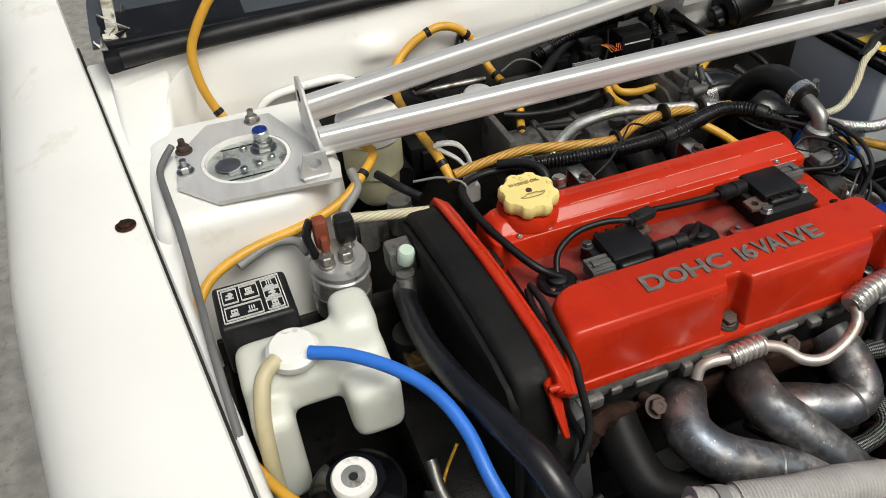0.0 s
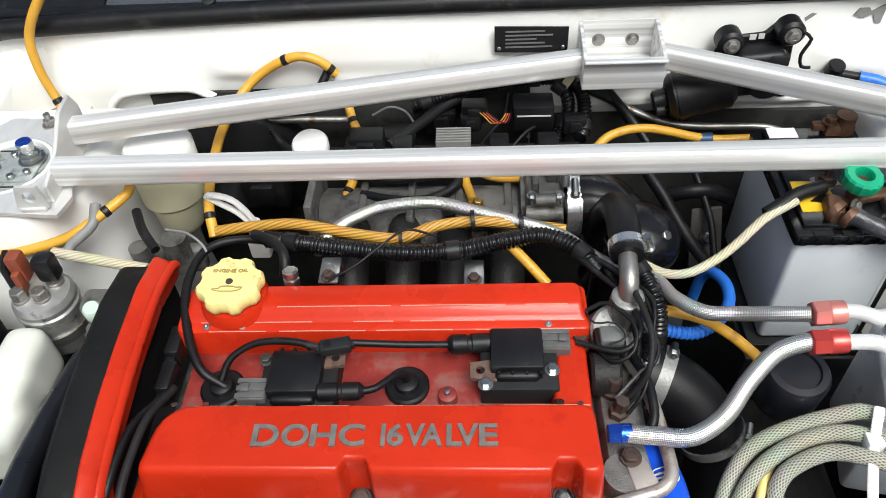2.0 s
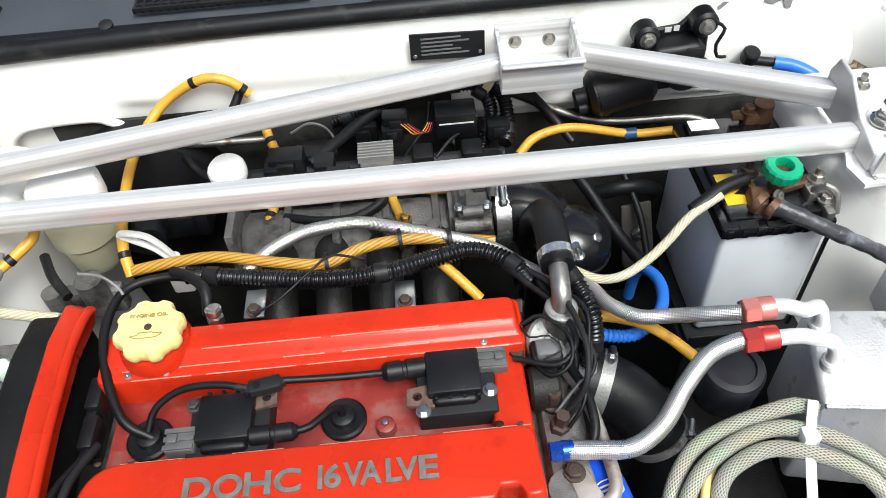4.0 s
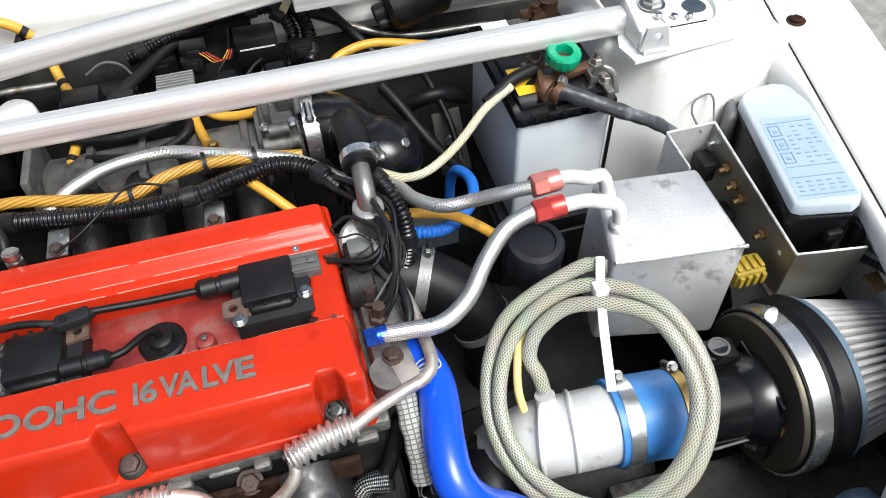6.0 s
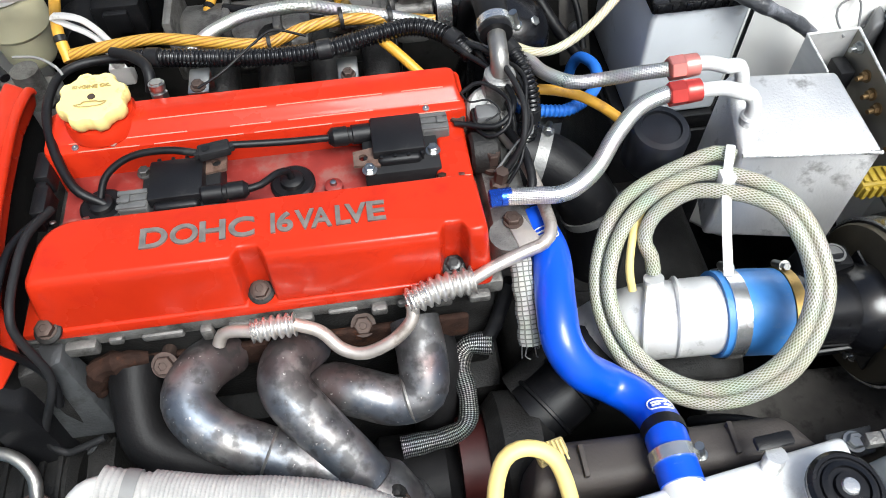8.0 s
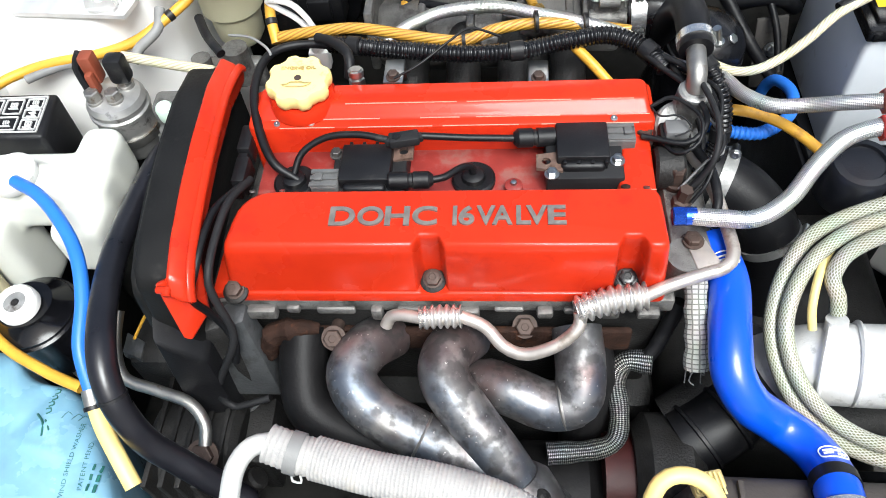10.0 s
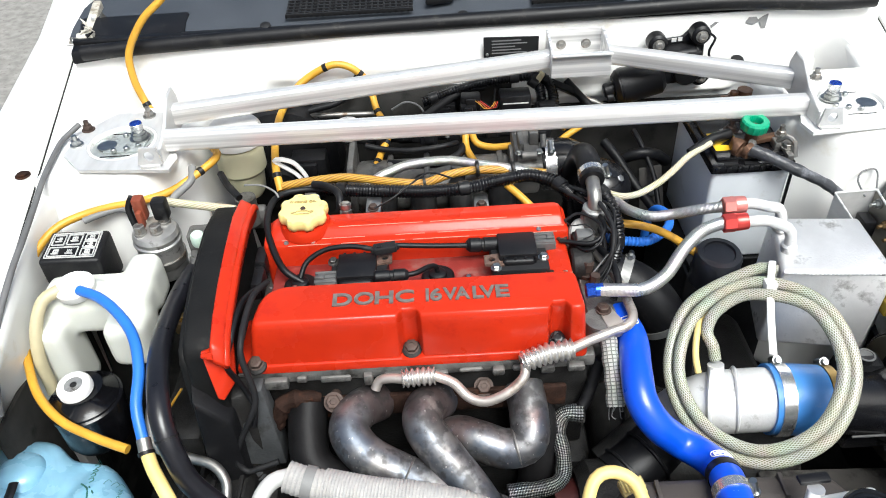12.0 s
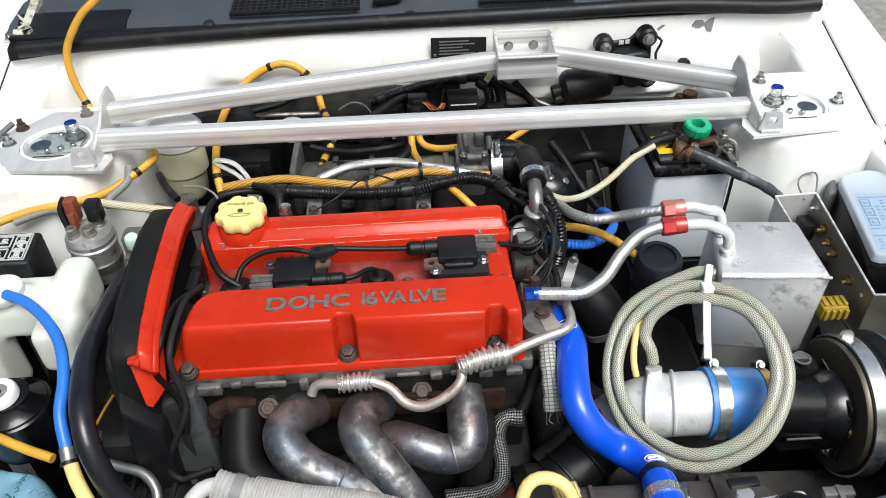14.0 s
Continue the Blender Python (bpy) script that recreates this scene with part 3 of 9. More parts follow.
def tower(sx):
    """Strut tower: a rounded white dome that leans back into the firewall."""
    def ring(z, x0, x1, y0, y1, c):
        return [(sx * x, y, z) for x, y in ((x0, y0 + c), (x0 + c, y0), (x1, y0), (x1, y1), (x0, y1))]
    bm = hull8(ring(0.45, 0.43, 0.66, 0.225, 0.555, 0.08), ring(0.921, 0.452, 0.672, 0.272, TOWER_BACK, 0.06), 0.020, 5)
    part("strut_tower", bm, WHITE, body, "white painted strut tower", angle=50)
    # recessed pocket in the corner behind the tower
    rows = []
    for k in range(13):
        a = radians(90 * k / 12)
        x, y = 0.565 + 0.062 * math.sin(a), TOWER_BACK - 0.005 + (0.576 - TOWER_BACK) * math.cos(a)
        top = 0.923 + 0.044 * (y - 0.462) / 0.138
        rows.append([(sx * x, y, 0.80), (sx * x, y, top - 0.045), (sx * (x + 0.001), y + 0.002, top - 0.015), (sx * (x + 0.005), y + 0.006, top)])
    rows.insert(0, [(sx * 0.50, p[1] - 0.001, p[2]) for p in rows[0]])
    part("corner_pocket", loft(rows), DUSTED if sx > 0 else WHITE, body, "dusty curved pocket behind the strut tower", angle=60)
    part("corner_shoulder", hull8([(sx * 0.624, 0.44, 0.80), (sx * 0.70, 0.40, 0.80), (sx * 0.70, 0.60, 0.80), (sx * 0.622, 0.60, 0.80)],
                                  [(sx * 0.632, 0.462, 0.921), (sx * 0.690, 0.42, 0.917), (sx * 0.695, 0.60, 0.948), (sx * 0.612, 0.60, 0.965)], 0.010, 4), WHITE, body, "white painted corner of the bay", angle=50)
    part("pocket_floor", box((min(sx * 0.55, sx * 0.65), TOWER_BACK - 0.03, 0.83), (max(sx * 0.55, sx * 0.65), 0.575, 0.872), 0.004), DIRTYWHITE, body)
    rows = []
    for i in range(24):
        y = -0.33 + 0.045 * i
        x, z = seam(y)
        rows.append([(sx * (x - 0.0019), y, z - 0.003), (sx * (x + 0.0019), y, z - 0.003)])
    # Dark strip just below the seam puts the gap's shade into colour.
    part("seam_strip", loft(rows), DARKFILL, body, "dark strip for the shade in the fender seam")


tower(-1)
tower(1)


def pressing(x, z):
    """How far the pressed firewall stands out at a place."""
    def edge(v, lo, hi, soft):
        a = min(1, max(0, (v - lo) / soft + 0.5))
        b = min(1, max(0, (hi - v) / soft + 0.5))
        a, b = a * a * (3 - 2 * a), b * b * (3 - 2 * b)
        return a * b
    return (0.006 * edge(x, -0.52, -0.24, 0.08) * edge(z, 0.898, 0.955, 0.04) + 0.004 * edge(x, -0.22, 0.005, 0.05) * edge(z, 0.918, 0.962, 0.022)
            + 0.008 * edge(x, -0.36, -0.31, 0.03) * edge(z, 0.915, 0.94, 0.02) + 0.007 * edge(x, 0.43, 0.50, 0.03) * edge(z, 0.895, 0.93, 0.02)
            + 0.011 * edge(x, 0.05, 0.45, 0.03) * (edge(z, 0.854, 0.868, 0.008) + 0.8 * edge(z, 0.80, 0.812, 0.008)) + 0.0012 * math.sin(x * 23) * math.sin(z * 40))


def wall_y(z):
    """The firewall leans back towards the windscreen above the dark sheets, tilted to catch more light."""
    return 0.572 + 0.20 * (max(0.895, z) - 0.955)


def wall_z(j):
    return 0.40 + (0.38 * j / 12 if j < 12 else 0.38 + 0.205 * (j - 12) / 40)


rows = [[(-0.69 + 0.0115 * i, wall_y(wall_z(j)) - pressing(-0.69 + 0.0115 * i, wall_z(j)), wall_z(j)) for i in range(121)] for j in range(53)]
part("firewall", loft(rows), WHITE, body, "white painted firewall", angle=60)
part("firewall_back", box((-0.69, 0.585, 0.40), (0.69, 0.60, 0.985), 0.004), WHITE, body)
# Added dark sheet: stands for the darkness low on the firewall.
part("dark_sheet", box((-0.46, 0.552, 0.45), (0.06, 0.559, 0.893), 0.003), DARKFILL, body, "added dark sheet over the lower firewall")
# Added dark walls close off the bright ground beyond the arches.
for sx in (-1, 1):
    part("gap_wall", box((min(sx * 0.722, sx * 0.712), -0.34, 0.28), (max(sx * 0.722, sx * 0.712), 0.60, 0.68 if sx > 0 else 0.42), 0.002), DARKFILL, body, "added dark wall that closes off the bright outside")
part("gap_wall", box((-0.66, -0.352, 0.28), (0.66, -0.335, 0.70), 0.002), DARKFILL, body)
# Second added dark sheet, for the dark behind the intake duct.
part("dark_sheet", box((0.062, 0.548, 0.45), (0.50, 0.556, 0.845), 0.008), DARKFILL, body, "added dark sheet over the lower firewall")
# Dark pan added to block the bright ground under the bay.
part("ground_screen", box((-0.71, -0.60, 0.27), (0.71, 0.60, 0.29), 0.0), DARKFILL, body, "added dark pan that hides the bright ground")
for chip in ([(0.404, 0.962), (0.416, 0.971), (0.410, 0.972), (0.402, 0.966)], [(0.462, 0.968), (0.474, 0.964), (0.486, 0.969), (0.480, 0.976), (0.468, 0.976)], [(0.484, 0.972), (0.490, 0.958), (0.497, 0.957), (0.500, 0.980), (0.494, 0.978)]):
    part("paint_chip", hull8([(x, wall_y(z) + 0.001, z) for x, z in chip], [(x, wall_y(z) - 0.0012, z) for x, z in chip]), GREY, body, "bare patch in the white paint")
for k in range(26):
    a = 0.588 + 0.055 * ((k * 37) % 26) / 26
    b = TOWER_BACK + 0.004 + 0.06 * ((k * 17) % 26) / 26
    part("leaf_scrap", hull8([(a - 0.008, b - 0.003, 0.8722), (a + 0.006, b - 0.004, 0.8722), (a + 0.009, b + 0.003, 0.8722), (a - 0.004, b + 0.005, 0.8722)], [(a - 0.008 + 0.003 * (k % 3), b - 0.002, 0.878 + 0.002 * (k % 4)), (a + 0.006, b - 0.003, 0.876), (a + 0.009, b + 0.004, 0.879), (a - 0.004, b + 0.003, 0.876 + 0.002 * (k % 3))]), DEBRIS, body, smooth=False)
# Dark panels added to darken the low left side of the bay.
part("dark_panel", hull8([(-0.645, 0.205, 0.40), (-0.425, 0.205, 0.40), (-0.425, 0.213, 0.40), (-0.645, 0.213, 0.40)], [(-0.645, 0.236, 0.77), (-0.425, 0.236, 0.77), (-0.425, 0.244, 0.77), (-0.645, 0.244, 0.77)], 0.002), DARKFILL, body, "added dark sheet for the darkness below the tower")
part("dark_panel", box((-0.645, -0.06, 0.38), (-0.637, 0.205, 0.765), 0.002), DARKFILL, body, "added dark sheet in front of the inner apron")
part("dark_panel", box((-0.684, -0.33, 0.38), (-0.676, -0.06, 0.755), 0.002), DARKFILL, body, "added dark sheet in front of the inner apron")
# weatherstrip, cowl panel, grilles
part("weatherstrip", join(tube([(-0.668, 0.568, 0.984), (-0.5, 0.576, 0.988), (-0.2, 0.582, 0.994), (0.2, 0.58, 1.0), (0.42, 0.578, 1.004), (0.6, 0.572, 0.996), (0.672, 0.568, 0.999)], 0.013, 14, 0.02),
                          box((-0.69, 0.586, 0.972), (0.69, 0.606, 0.998), 0.004)), RUBBER, body, "black rubber hood weatherstrip", angle=60)
cowl = part("cowl_panel", loft([[(-0.70, 0.598, 0.992), (-0.70, 0.63, 1.003), (-0.70, 0.70, 1.012), (-0.70, 0.78, 1.005)],
                                [(0.70, 0.598, 0.998), (0.70, 0.63, 1.006), (0.70, 0.70, 1.014), (0.70, 0.78, 1.005)]], 0.004), COWL, body, "weathered dark grey wiper cowl panel", angle=60)
part("corner_cover", hull8([(-0.69, 0.562, 0.965), (-0.50, 0.571, 0.982), (-0.50, 0.66, 0.998), (-0.69, 0.66, 0.99)],
                           [(-0.69, 0.568, 0.986), (-0.50, 0.577, 0.994), (-0.50, 0.66, 1.0118), (-0.69, 0.66, 1.0118)], 0.005), BLACK, body, "black plastic cowl corner cover")
part("hinge", join(box((-0.685, 0.58, 0.97), (-0.655, 0.66, 0.99), 0.003), hull8([(-0.680, 0.60, 0.985), (-0.664, 0.60, 0.985), (-0.664, 0.70, 1.010), (-0.680, 0.70, 1.010)], [(-0.680, 0.60, 0.996), (-0.664, 0.60, 0.996), (-0.664, 0.70, 1.026), (-0.680, 0.70, 1.026)], 0.003), cyl((-0.684, 0.605, 0.996), (-0.656, 0.605, 0.996), 0.008)), DIRTYWHITE, body, "dirty white painted hood hinge")
part("hinge", join(box((0.655, 0.58, 0.97), (0.685, 0.66, 0.99), 0.003), hull8([(0.664, 0.60, 0.985), (0.680, 0.60, 0.985), (0.680, 0.70, 1.010), (0.664, 0.70, 1.010)], [(0.664, 0.60, 0.996), (0.680, 0.60, 0.996), (0.680, 0.70, 1.026), (0.664, 0.70, 1.026)], 0.003), cyl((0.684, 0.605, 0.996), (0.656, 0.605, 0.996), 0.008)), DIRTYWHITE, body, "dirty white painted hood hinge")
random.seed(11)
for sx in (-1, 1):
    for k in range(14):
        c = Vector((sx * random.uniform(0.650, 0.695), random.uniform(0.578, 0.66), random.uniform(0.985, 1.016)))
        ring = [c + Vector((random.uniform(-0.012, 0.012), random.uniform(-0.013, 0.013), random.uniform(-0.010, 0.010))) for q in range(4)]
        part("hinge_foil", hull8([p - Vector((0, 0, 0.002)) for p in ring], ring, 0.0008, 1), (DIRTYWHITE, STEEL, BLACK, CAPWHITE)[k % 4], body, "crumpled pale hinge sealing scrap", smooth=False)
for x0, x1 in ((-0.325, -0.105), (0.10, 0.265)):
    bm = box((x0, 0.612, 1.0085), (x1, 0.616, 1.013))
    y = 0.612
    while y < 0.666:
        z = 1.0065 + (y - 0.612) * 0.12
        bm = join(bm, box((x0, y, z), (x1, y + 0.003, z + 0.004)))
        y += 0.0105
    x = x0
    while x < x1:
        bm = join(bm, hull8([(x, 0.612, 1.006), (x + 0.003, 0.612, 1.006), (x + 0.003, 0.666, 1.0125), (x, 0.666, 1.0125)],
                            [(x, 0.612, 1.0098), (x + 0.003, 0.612, 1.0098), (x + 0.003, 0.666, 1.0163), (x, 0.666, 1.0163)]))
        x += 0.0105
    part("cowl_grille", bm, DKGREY, body, "dark grey cowl air grille", smooth=False)
for x in (-0.36, -0.02, 0.30):
    part("cowl_clip", lathe([(0.009, 0), (0.009, 0.003), (0.005, 0.005), (0, 0.005)], (x, 0.604, 0.998), (0, -0.3, 1), 16), DKGREY, cowl)
part("windscreen", hull8([(-0.66, 0.77, 1.0), (0.66, 0.77, 1.0), (0.66, 0.776, 1.0), (-0.66, 0.776, 1.0)],
                         [(-0.58, 1.25, 1.36), (0.58, 1.25, 1.36), (0.58, 1.256, 1.36), (-0.58, 1.256, 1.36)]), glass, body, "clear windscreen glass")
part("dashboard", box((-0.66, 0.85, 0.78), (0.66, 1.25, 0.98), 0.03), DKGREY, body)
part("front_panel", hull8([(0.66, -0.075, 0.79), (0.60, -0.118, 0.79), (0.53, -0.175, 0.79), (0.447, -0.236, 0.79), (0.40, -0.32, 0.79), (0.80, -0.34, 0.75), (0.80, -0.10, 0.78)],
                          [(0.65, -0.085, 0.832), (0.60, -0.118, 0.832), (0.53, -0.175, 0.830), (0.447, -0.236, 0.828), (0.40, -0.32, 0.826), (0.80, -0.34, 0.80), (0.80, -0.10, 0.82)], 0.006, 3), WHITE, body, "white painted headlamp panel")
part("front_panel", box((-0.80, -0.36, 0.70), (0.42, -0.315, 0.80), 0.01), WHITE, body, "white painted radiator cross panel")
part("front_bumper", box((-0.80, -0.50, 0.30), (0.80, -0.36, 0.72), 0.05, 4), WHITE, body, "white front bumper")
part("hood_buffer", lathe([(0.021, 0), (0.021, 0.008), (0.016, 0.014), (0.012, 0.022), (0.006, 0.024), (0, 0.024)], (0.548, -0.20, 0.829), (0, 0, 1), 24), RUBBER, body, "black rubber hood buffer")
part("panel_clip", join(box((0.498, -0.262, 0.827), (0.512, -0.252, 0.842), 0.002), box((0.498, -0.264, 0.838), (0.520, -0.250, 0.842), 0.001)), STEEL, body)

# wiper arm on the cowl
wiper = part("wiper_arm", tube([(-0.04, 0.64, 1.03), (0.05, 0.675, 1.036), (0.20, 0.73, 1.045), (0.45, 0.80, 1.06)], 0.009, 10, 0.02, flat=0.6), BLACK, body, "black windscreen wiper arm")
part("pivot_cap", hull8([(-0.085, 0.618, 1.010), (-0.035, 0.628, 1.010), (-0.025, 0.655, 1.012), (-0.08, 0.650, 1.012)],
                        [(-0.082, 0.622, 1.030), (-0.04, 0.630, 1.034), (-0.03, 0.652, 1.034), (-0.078, 0.646, 1.030)], 0.006, 3), BLACK, wiper)
for sx in (-1, 1):
    wheel = part("wheel", lathe([(0.21, -0.09), (0.285, -0.088), (0.30, -0.07), (0.30, 0.07), (0.285, 0.088), (0.21, 0.09)], (sx * 0.735, 0.36, 0.30), (1, 0, 0), 48), RUBBER, body, "black tyre")
    part("rim", lathe([(0.21, -0.07), (0.205, 0.0), (0.08, 0.02), (0, 0.02)], (sx * 0.735, 0.36, 0.30), (sx, 0, 0), 36), BRUSHED, wheel)

# identification plate
plate = thing("identification_plate", (0.058, 0.56, 0.95), "black riveted plate with pale unreadable print on the firewall", "plate")
part("plate_sheet", hull8([(0.012, 0.5590, 0.938), (0.106, 0.5590, 0.935), (0.106, 0.5615, 0.935), (0.012, 0.5615, 0.938)],
                          [(0.012, 0.5590, 0.974), (0.106, 0.5590, 0.971), (0.106, 0.5615, 0.971), (0.012, 0.5615, 0.974)]), DKGREY, plate)
for k in range(5):
    z = 0.967 - k * 0.0055
    part("print_bar", box((0.026, 0.5582, z - 0.001), (0.026 + 0.05 + 0.012 * math.sin(k * 2.1), 0.5589, z + 0.001)), PRINTGREY, plate)
for x in (0.018, 0.100):
    part("rivet", lathe([(0.0028, 0), (0.002, 0.0012), (0, 0.0015)], (x, 0.559, 0.943), (0, -1, 0), 12), ZINC, plate)

# ---- engine ----
engine = thing("engine", (-0.11, 0.1, 0.45), "oily cast engine head and block under the red cover, darkened for shade", "engine")
part("head_casting", box((-0.33, 0.004, 0.60), (0.105, 0.232, 0.772), 0.006), DARKCAST, engine, "oily head casting, coloured dark for shade")
part("cylinder_head", join(box((-0.345, -0.004, 0.786), (-0.31, 0.08, 0.790), 0.001), box((-0.335, -0.004, 0.770), (0.11, 0.236, 0.791), 0.004)), CAST, engine, "stained cast aluminium cylinder head")
for x, w, z, h, d in ((-0.312, 0.030, 0.768, 0.016, 0.010), (-0.272, 0.014, 0.774, 0.010, 0.006), (-0.242, 0.040, 0.771, 0.010, 0.005), (-0.186, 0.012, 0.766, 0.018, 0.009),
                      (-0.160, 0.045, 0.775, 0.007, 0.006), (-0.098, 0.020, 0.770, 0.012, 0.009), (-0.064, 0.030, 0.776, 0.006, 0.005), (-0.022, 0.016, 0.772, 0.011, 0.010),
                      (0.004, 0.024, 0.774, 0.008, 0.006), (0.040, 0.018, 0.769, 0.014, 0.008), (0.074, 0.022, 0.772, 0.010, 0.010)):
    part("head_lug", box((x, -0.004 - d, z), (x + w, -0.003, z + h), 0.003), CAST, engine)
part("block", box((-0.34, -0.03, 0.30), (0.12, 0.25, 0.60), 0.02), DARKCAST, engine, "oily engine block, coloured dark for shade")
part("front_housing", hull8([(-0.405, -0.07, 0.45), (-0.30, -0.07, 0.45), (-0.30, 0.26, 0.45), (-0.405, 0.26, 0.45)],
                            [(-0.395, -0.052, 0.785), (-0.325, -0.03, 0.785), (-0.325, 0.24, 0.785), (-0.395, 0.24, 0.785)], 0.01), DARKCAST, engine)
part("mount_bracket", hull8([(-0.376, -0.030, 0.56), (-0.308, -0.036, 0.56), (-0.308, -0.120, 0.56), (-0.360, -0.118, 0.56)], [(-0.372, -0.034, 0.640), (-0.311, -0.040, 0.640), (-0.313, -0.115, 0.634), (-0.356, -0.114, 0.634)], 0.006, 2), DARKCAST, engine, "oily mount bracket plate, coloured dark for shade")
bolt((-0.343, -0.047, 0.640), 0.0095, 0.006, GREYCAST, engine)
part("stub_pipe", join(cyl((-0.335, -0.135, 0.615), (-0.318, -0.128, 0.630), 0.013, seg=20, w=0.003), cyl((-0.345, -0.125, 0.61), (-0.338, -0.122, 0.628), 0.009, seg=16, w=0.002)), DARKCAST, engine)
bolt((-0.365, -0.125, 0.68), 0.013, 0.010, BOLTBROWN, engine, (0, -0.6, 1))
part("thermostat_housing", join(box((0.105, 0.02, 0.70), (0.15, 0.20, 0.815), 0.012), cyl((0.139, 0.195, 0.80), (0.139, 0.195, 0.872), 0.017), cyl((0.12, 0.03, 0.79), (0.12, 0.03, 0.82), 0.02)), CAST, engine, "cast aluminium thermostat housing")
part("gearbox", join(box((0.13, -0.06, 0.40), (0.42, 0.28, 0.60), 0.04, 3), cyl((0.22, 0.02, 0.58), (0.22, 0.02, 0.63), 0.05, w=0.004)), DARKCAST, engine, "grimy gearbox casing, coloured dark for shade")
for x, y, z, h in ((0.125, 0.045, 0.817, 0.012), (0.09, 0.165, 0.83, 0.02), (0.12, 0.12, 0.815, 0.025)):
    bolt((x, y, z), 0.008, h, BOLTBROWN, engine)

# ---- valve cover ----
GREYSTEEL = mat("grey bolt steel", (0.12, 0.115, 0.11), 0.45, 0.8, 0.3, 60, 0.2, 300)
cover = thing("valve_cover", (-0.11, 0.11, 0.79), "glossy red valve cover with raised bare metal lettering", "valve cover")
X0, X1 = -0.322, 0.100


def cam_bank(levels, radii, notches=()):
    """Stacked plan outlines with rounded corners. levels: (z, corners front-left, front-right, rear-right, rear-left, notch depth, radius factor)."""
    bm = bmesh.new()
    marks = sorted({v for a, b in notches for k in (0, 0.0015, 0.003, 0.0045, 0.006, 0.0075, 0.009) for v in (a + k, b - k)})

    def deep(x):
        for a, b in notches:
            k = min(1, min(x - a, b - x) / 0.009)
            if k > 0:
                return k * k * (3 - 2 * k)
        return 0.0
    rings = []
    for z, corners, depth, factor in levels:
        ring = []
        for i in range(4):
            p, q, o = Vector(corners[i]), Vector(corners[i - 1]), Vector(corners[(i + 1) % 4])
            r = radii[i] * factor
            u, v = (q - p).normalized() * r, (o - p).normalized() * r
            for k in range(7):
                t = k / 6
                ring.append((p + u) * (1 - t) ** 2 + p * 2 * t * (1 - t) + (p + v) * t * t)
            if i == 0:
                for x in marks:
                    f = (x - p.x) / (o.x - p.x)
                    ring.append(p.lerp(o, f) + Vector((0, depth * deep(x))))
        rings.append([bm.verts.new((c.x, c.y, z)) for c in ring])
    for a, b in zip(rings, rings[1:]):
        for i in range(len(a)):
            j = (i + 1) % len(a)
            bm.faces.new((a[i], a[j], b[j], b[i]))
    bm.faces.new(rings[0][::-1])
    bm.faces.new(rings[-1])
    return bm


def between(low, high, k):
    return [(a[0] + (b[0] - a[0]) * k, a[1] + (b[1] - a[1]) * k) for a, b in zip(low, high)]


low = [(-0.332, -0.004), (0.100, -0.004), (0.100, 0.079), (-0.324, 0.079)]
high = [(-0.3075, 0.0125), (0.0905, 0.0095), (0.0870, 0.0700), (-0.3000, 0.0705)]
steps = [(0.790, 0, 0), (0.8015, 0, 0), (0.8028, 0.06, 0), (0.8033, 0.20, 0.019), (0.820, 0.30, 0.0185), (0.845, 0.46, 0.016), (0.858, 0.56, 0.014), (0.8635, 0.64, 0.0125), (0.8668, 0.76, 0.0115), (0.8682, 0.89, 0.011), (0.8685, 1.0, 0.011)]
part("front_bank", cam_bank([(z, between(low, high, k), d, 1.0 - 0.1 * k) for z, k, d in steps], (0.012, 0.010, 0.012, 0.034), ((-0.139, -0.106), (0.047, 0.078))), RED, cover, "glossy red front cam bank", angle=50)
low = [(-0.326, 0.162), (0.100, 0.163), (0.100, 0.2235), (-0.328, 0.2235)]
ledge = [(-0.320, 0.174), (0.0965, 0.174), (0.0965, 0.222), (-0.324, 0.222)]
high = [(-0.310, 0.191), (0.091, 0.191), (0.091, 0.2155), (-0.312, 0.2155)]
steps = [(0.8612, 0), (0.8618, 0.12), (0.8655, 0.35), (0.8695, 0.62), (0.8718, 0.80), (0.8730, 1.0)]
part("rear_bank", cam_bank([(0.790, low, 0, 1), (0.857, between(low, ledge, 0.15), 0, 1), (0.8596, between(low, ledge, 0.26), 0, 1), (0.8606, between(low, ledge, 0.40), 0, 1)] + [(z, between(ledge, high, k), 0, 1) for z, k in steps], (0.011, 0.006, 0.009, 0.012)), RED, cover, "glossy red rear cam bank", angle=28)
part("cap_boss", lathe([(0.037, -0.010), (0.036, -0.002), (0.0345, 0.001), (0.033, 0.0045), (0, 0.0045)], (-0.268, 0.203, 0.8735), (0.02, -0.04, 1), 48), RED, cover, angle=50)
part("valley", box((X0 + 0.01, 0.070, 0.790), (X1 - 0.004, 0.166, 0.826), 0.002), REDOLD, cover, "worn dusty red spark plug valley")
part("base_lip", box((-0.344, -0.003, 0.7905), (-0.318, 0.085, 0.8015), 0.003), RED, cover)
part("end_shelf", hull8([(0.050, 0.070, 0.80), (0.1005, 0.070, 0.80), (0.1005, 0.166, 0.80), (0.060, 0.166, 0.80)], [(0.056, 0.070, 0.846), (0.0935, 0.070, 0.846), (0.0945, 0.166, 0.846), (0.068, 0.166, 0.846)], 0.004, 3), RED, cover)
part("bolt_lug", lathe([(0.015, -0.03), (0.014, 0), (0, 0)], (0.094, 0.158, 0.812), (0, 0, 1), 24), RED, cover)
bolt((0.094, 0.158, 0.812), 0.0085, 0.008, GREYSTEEL, cover)
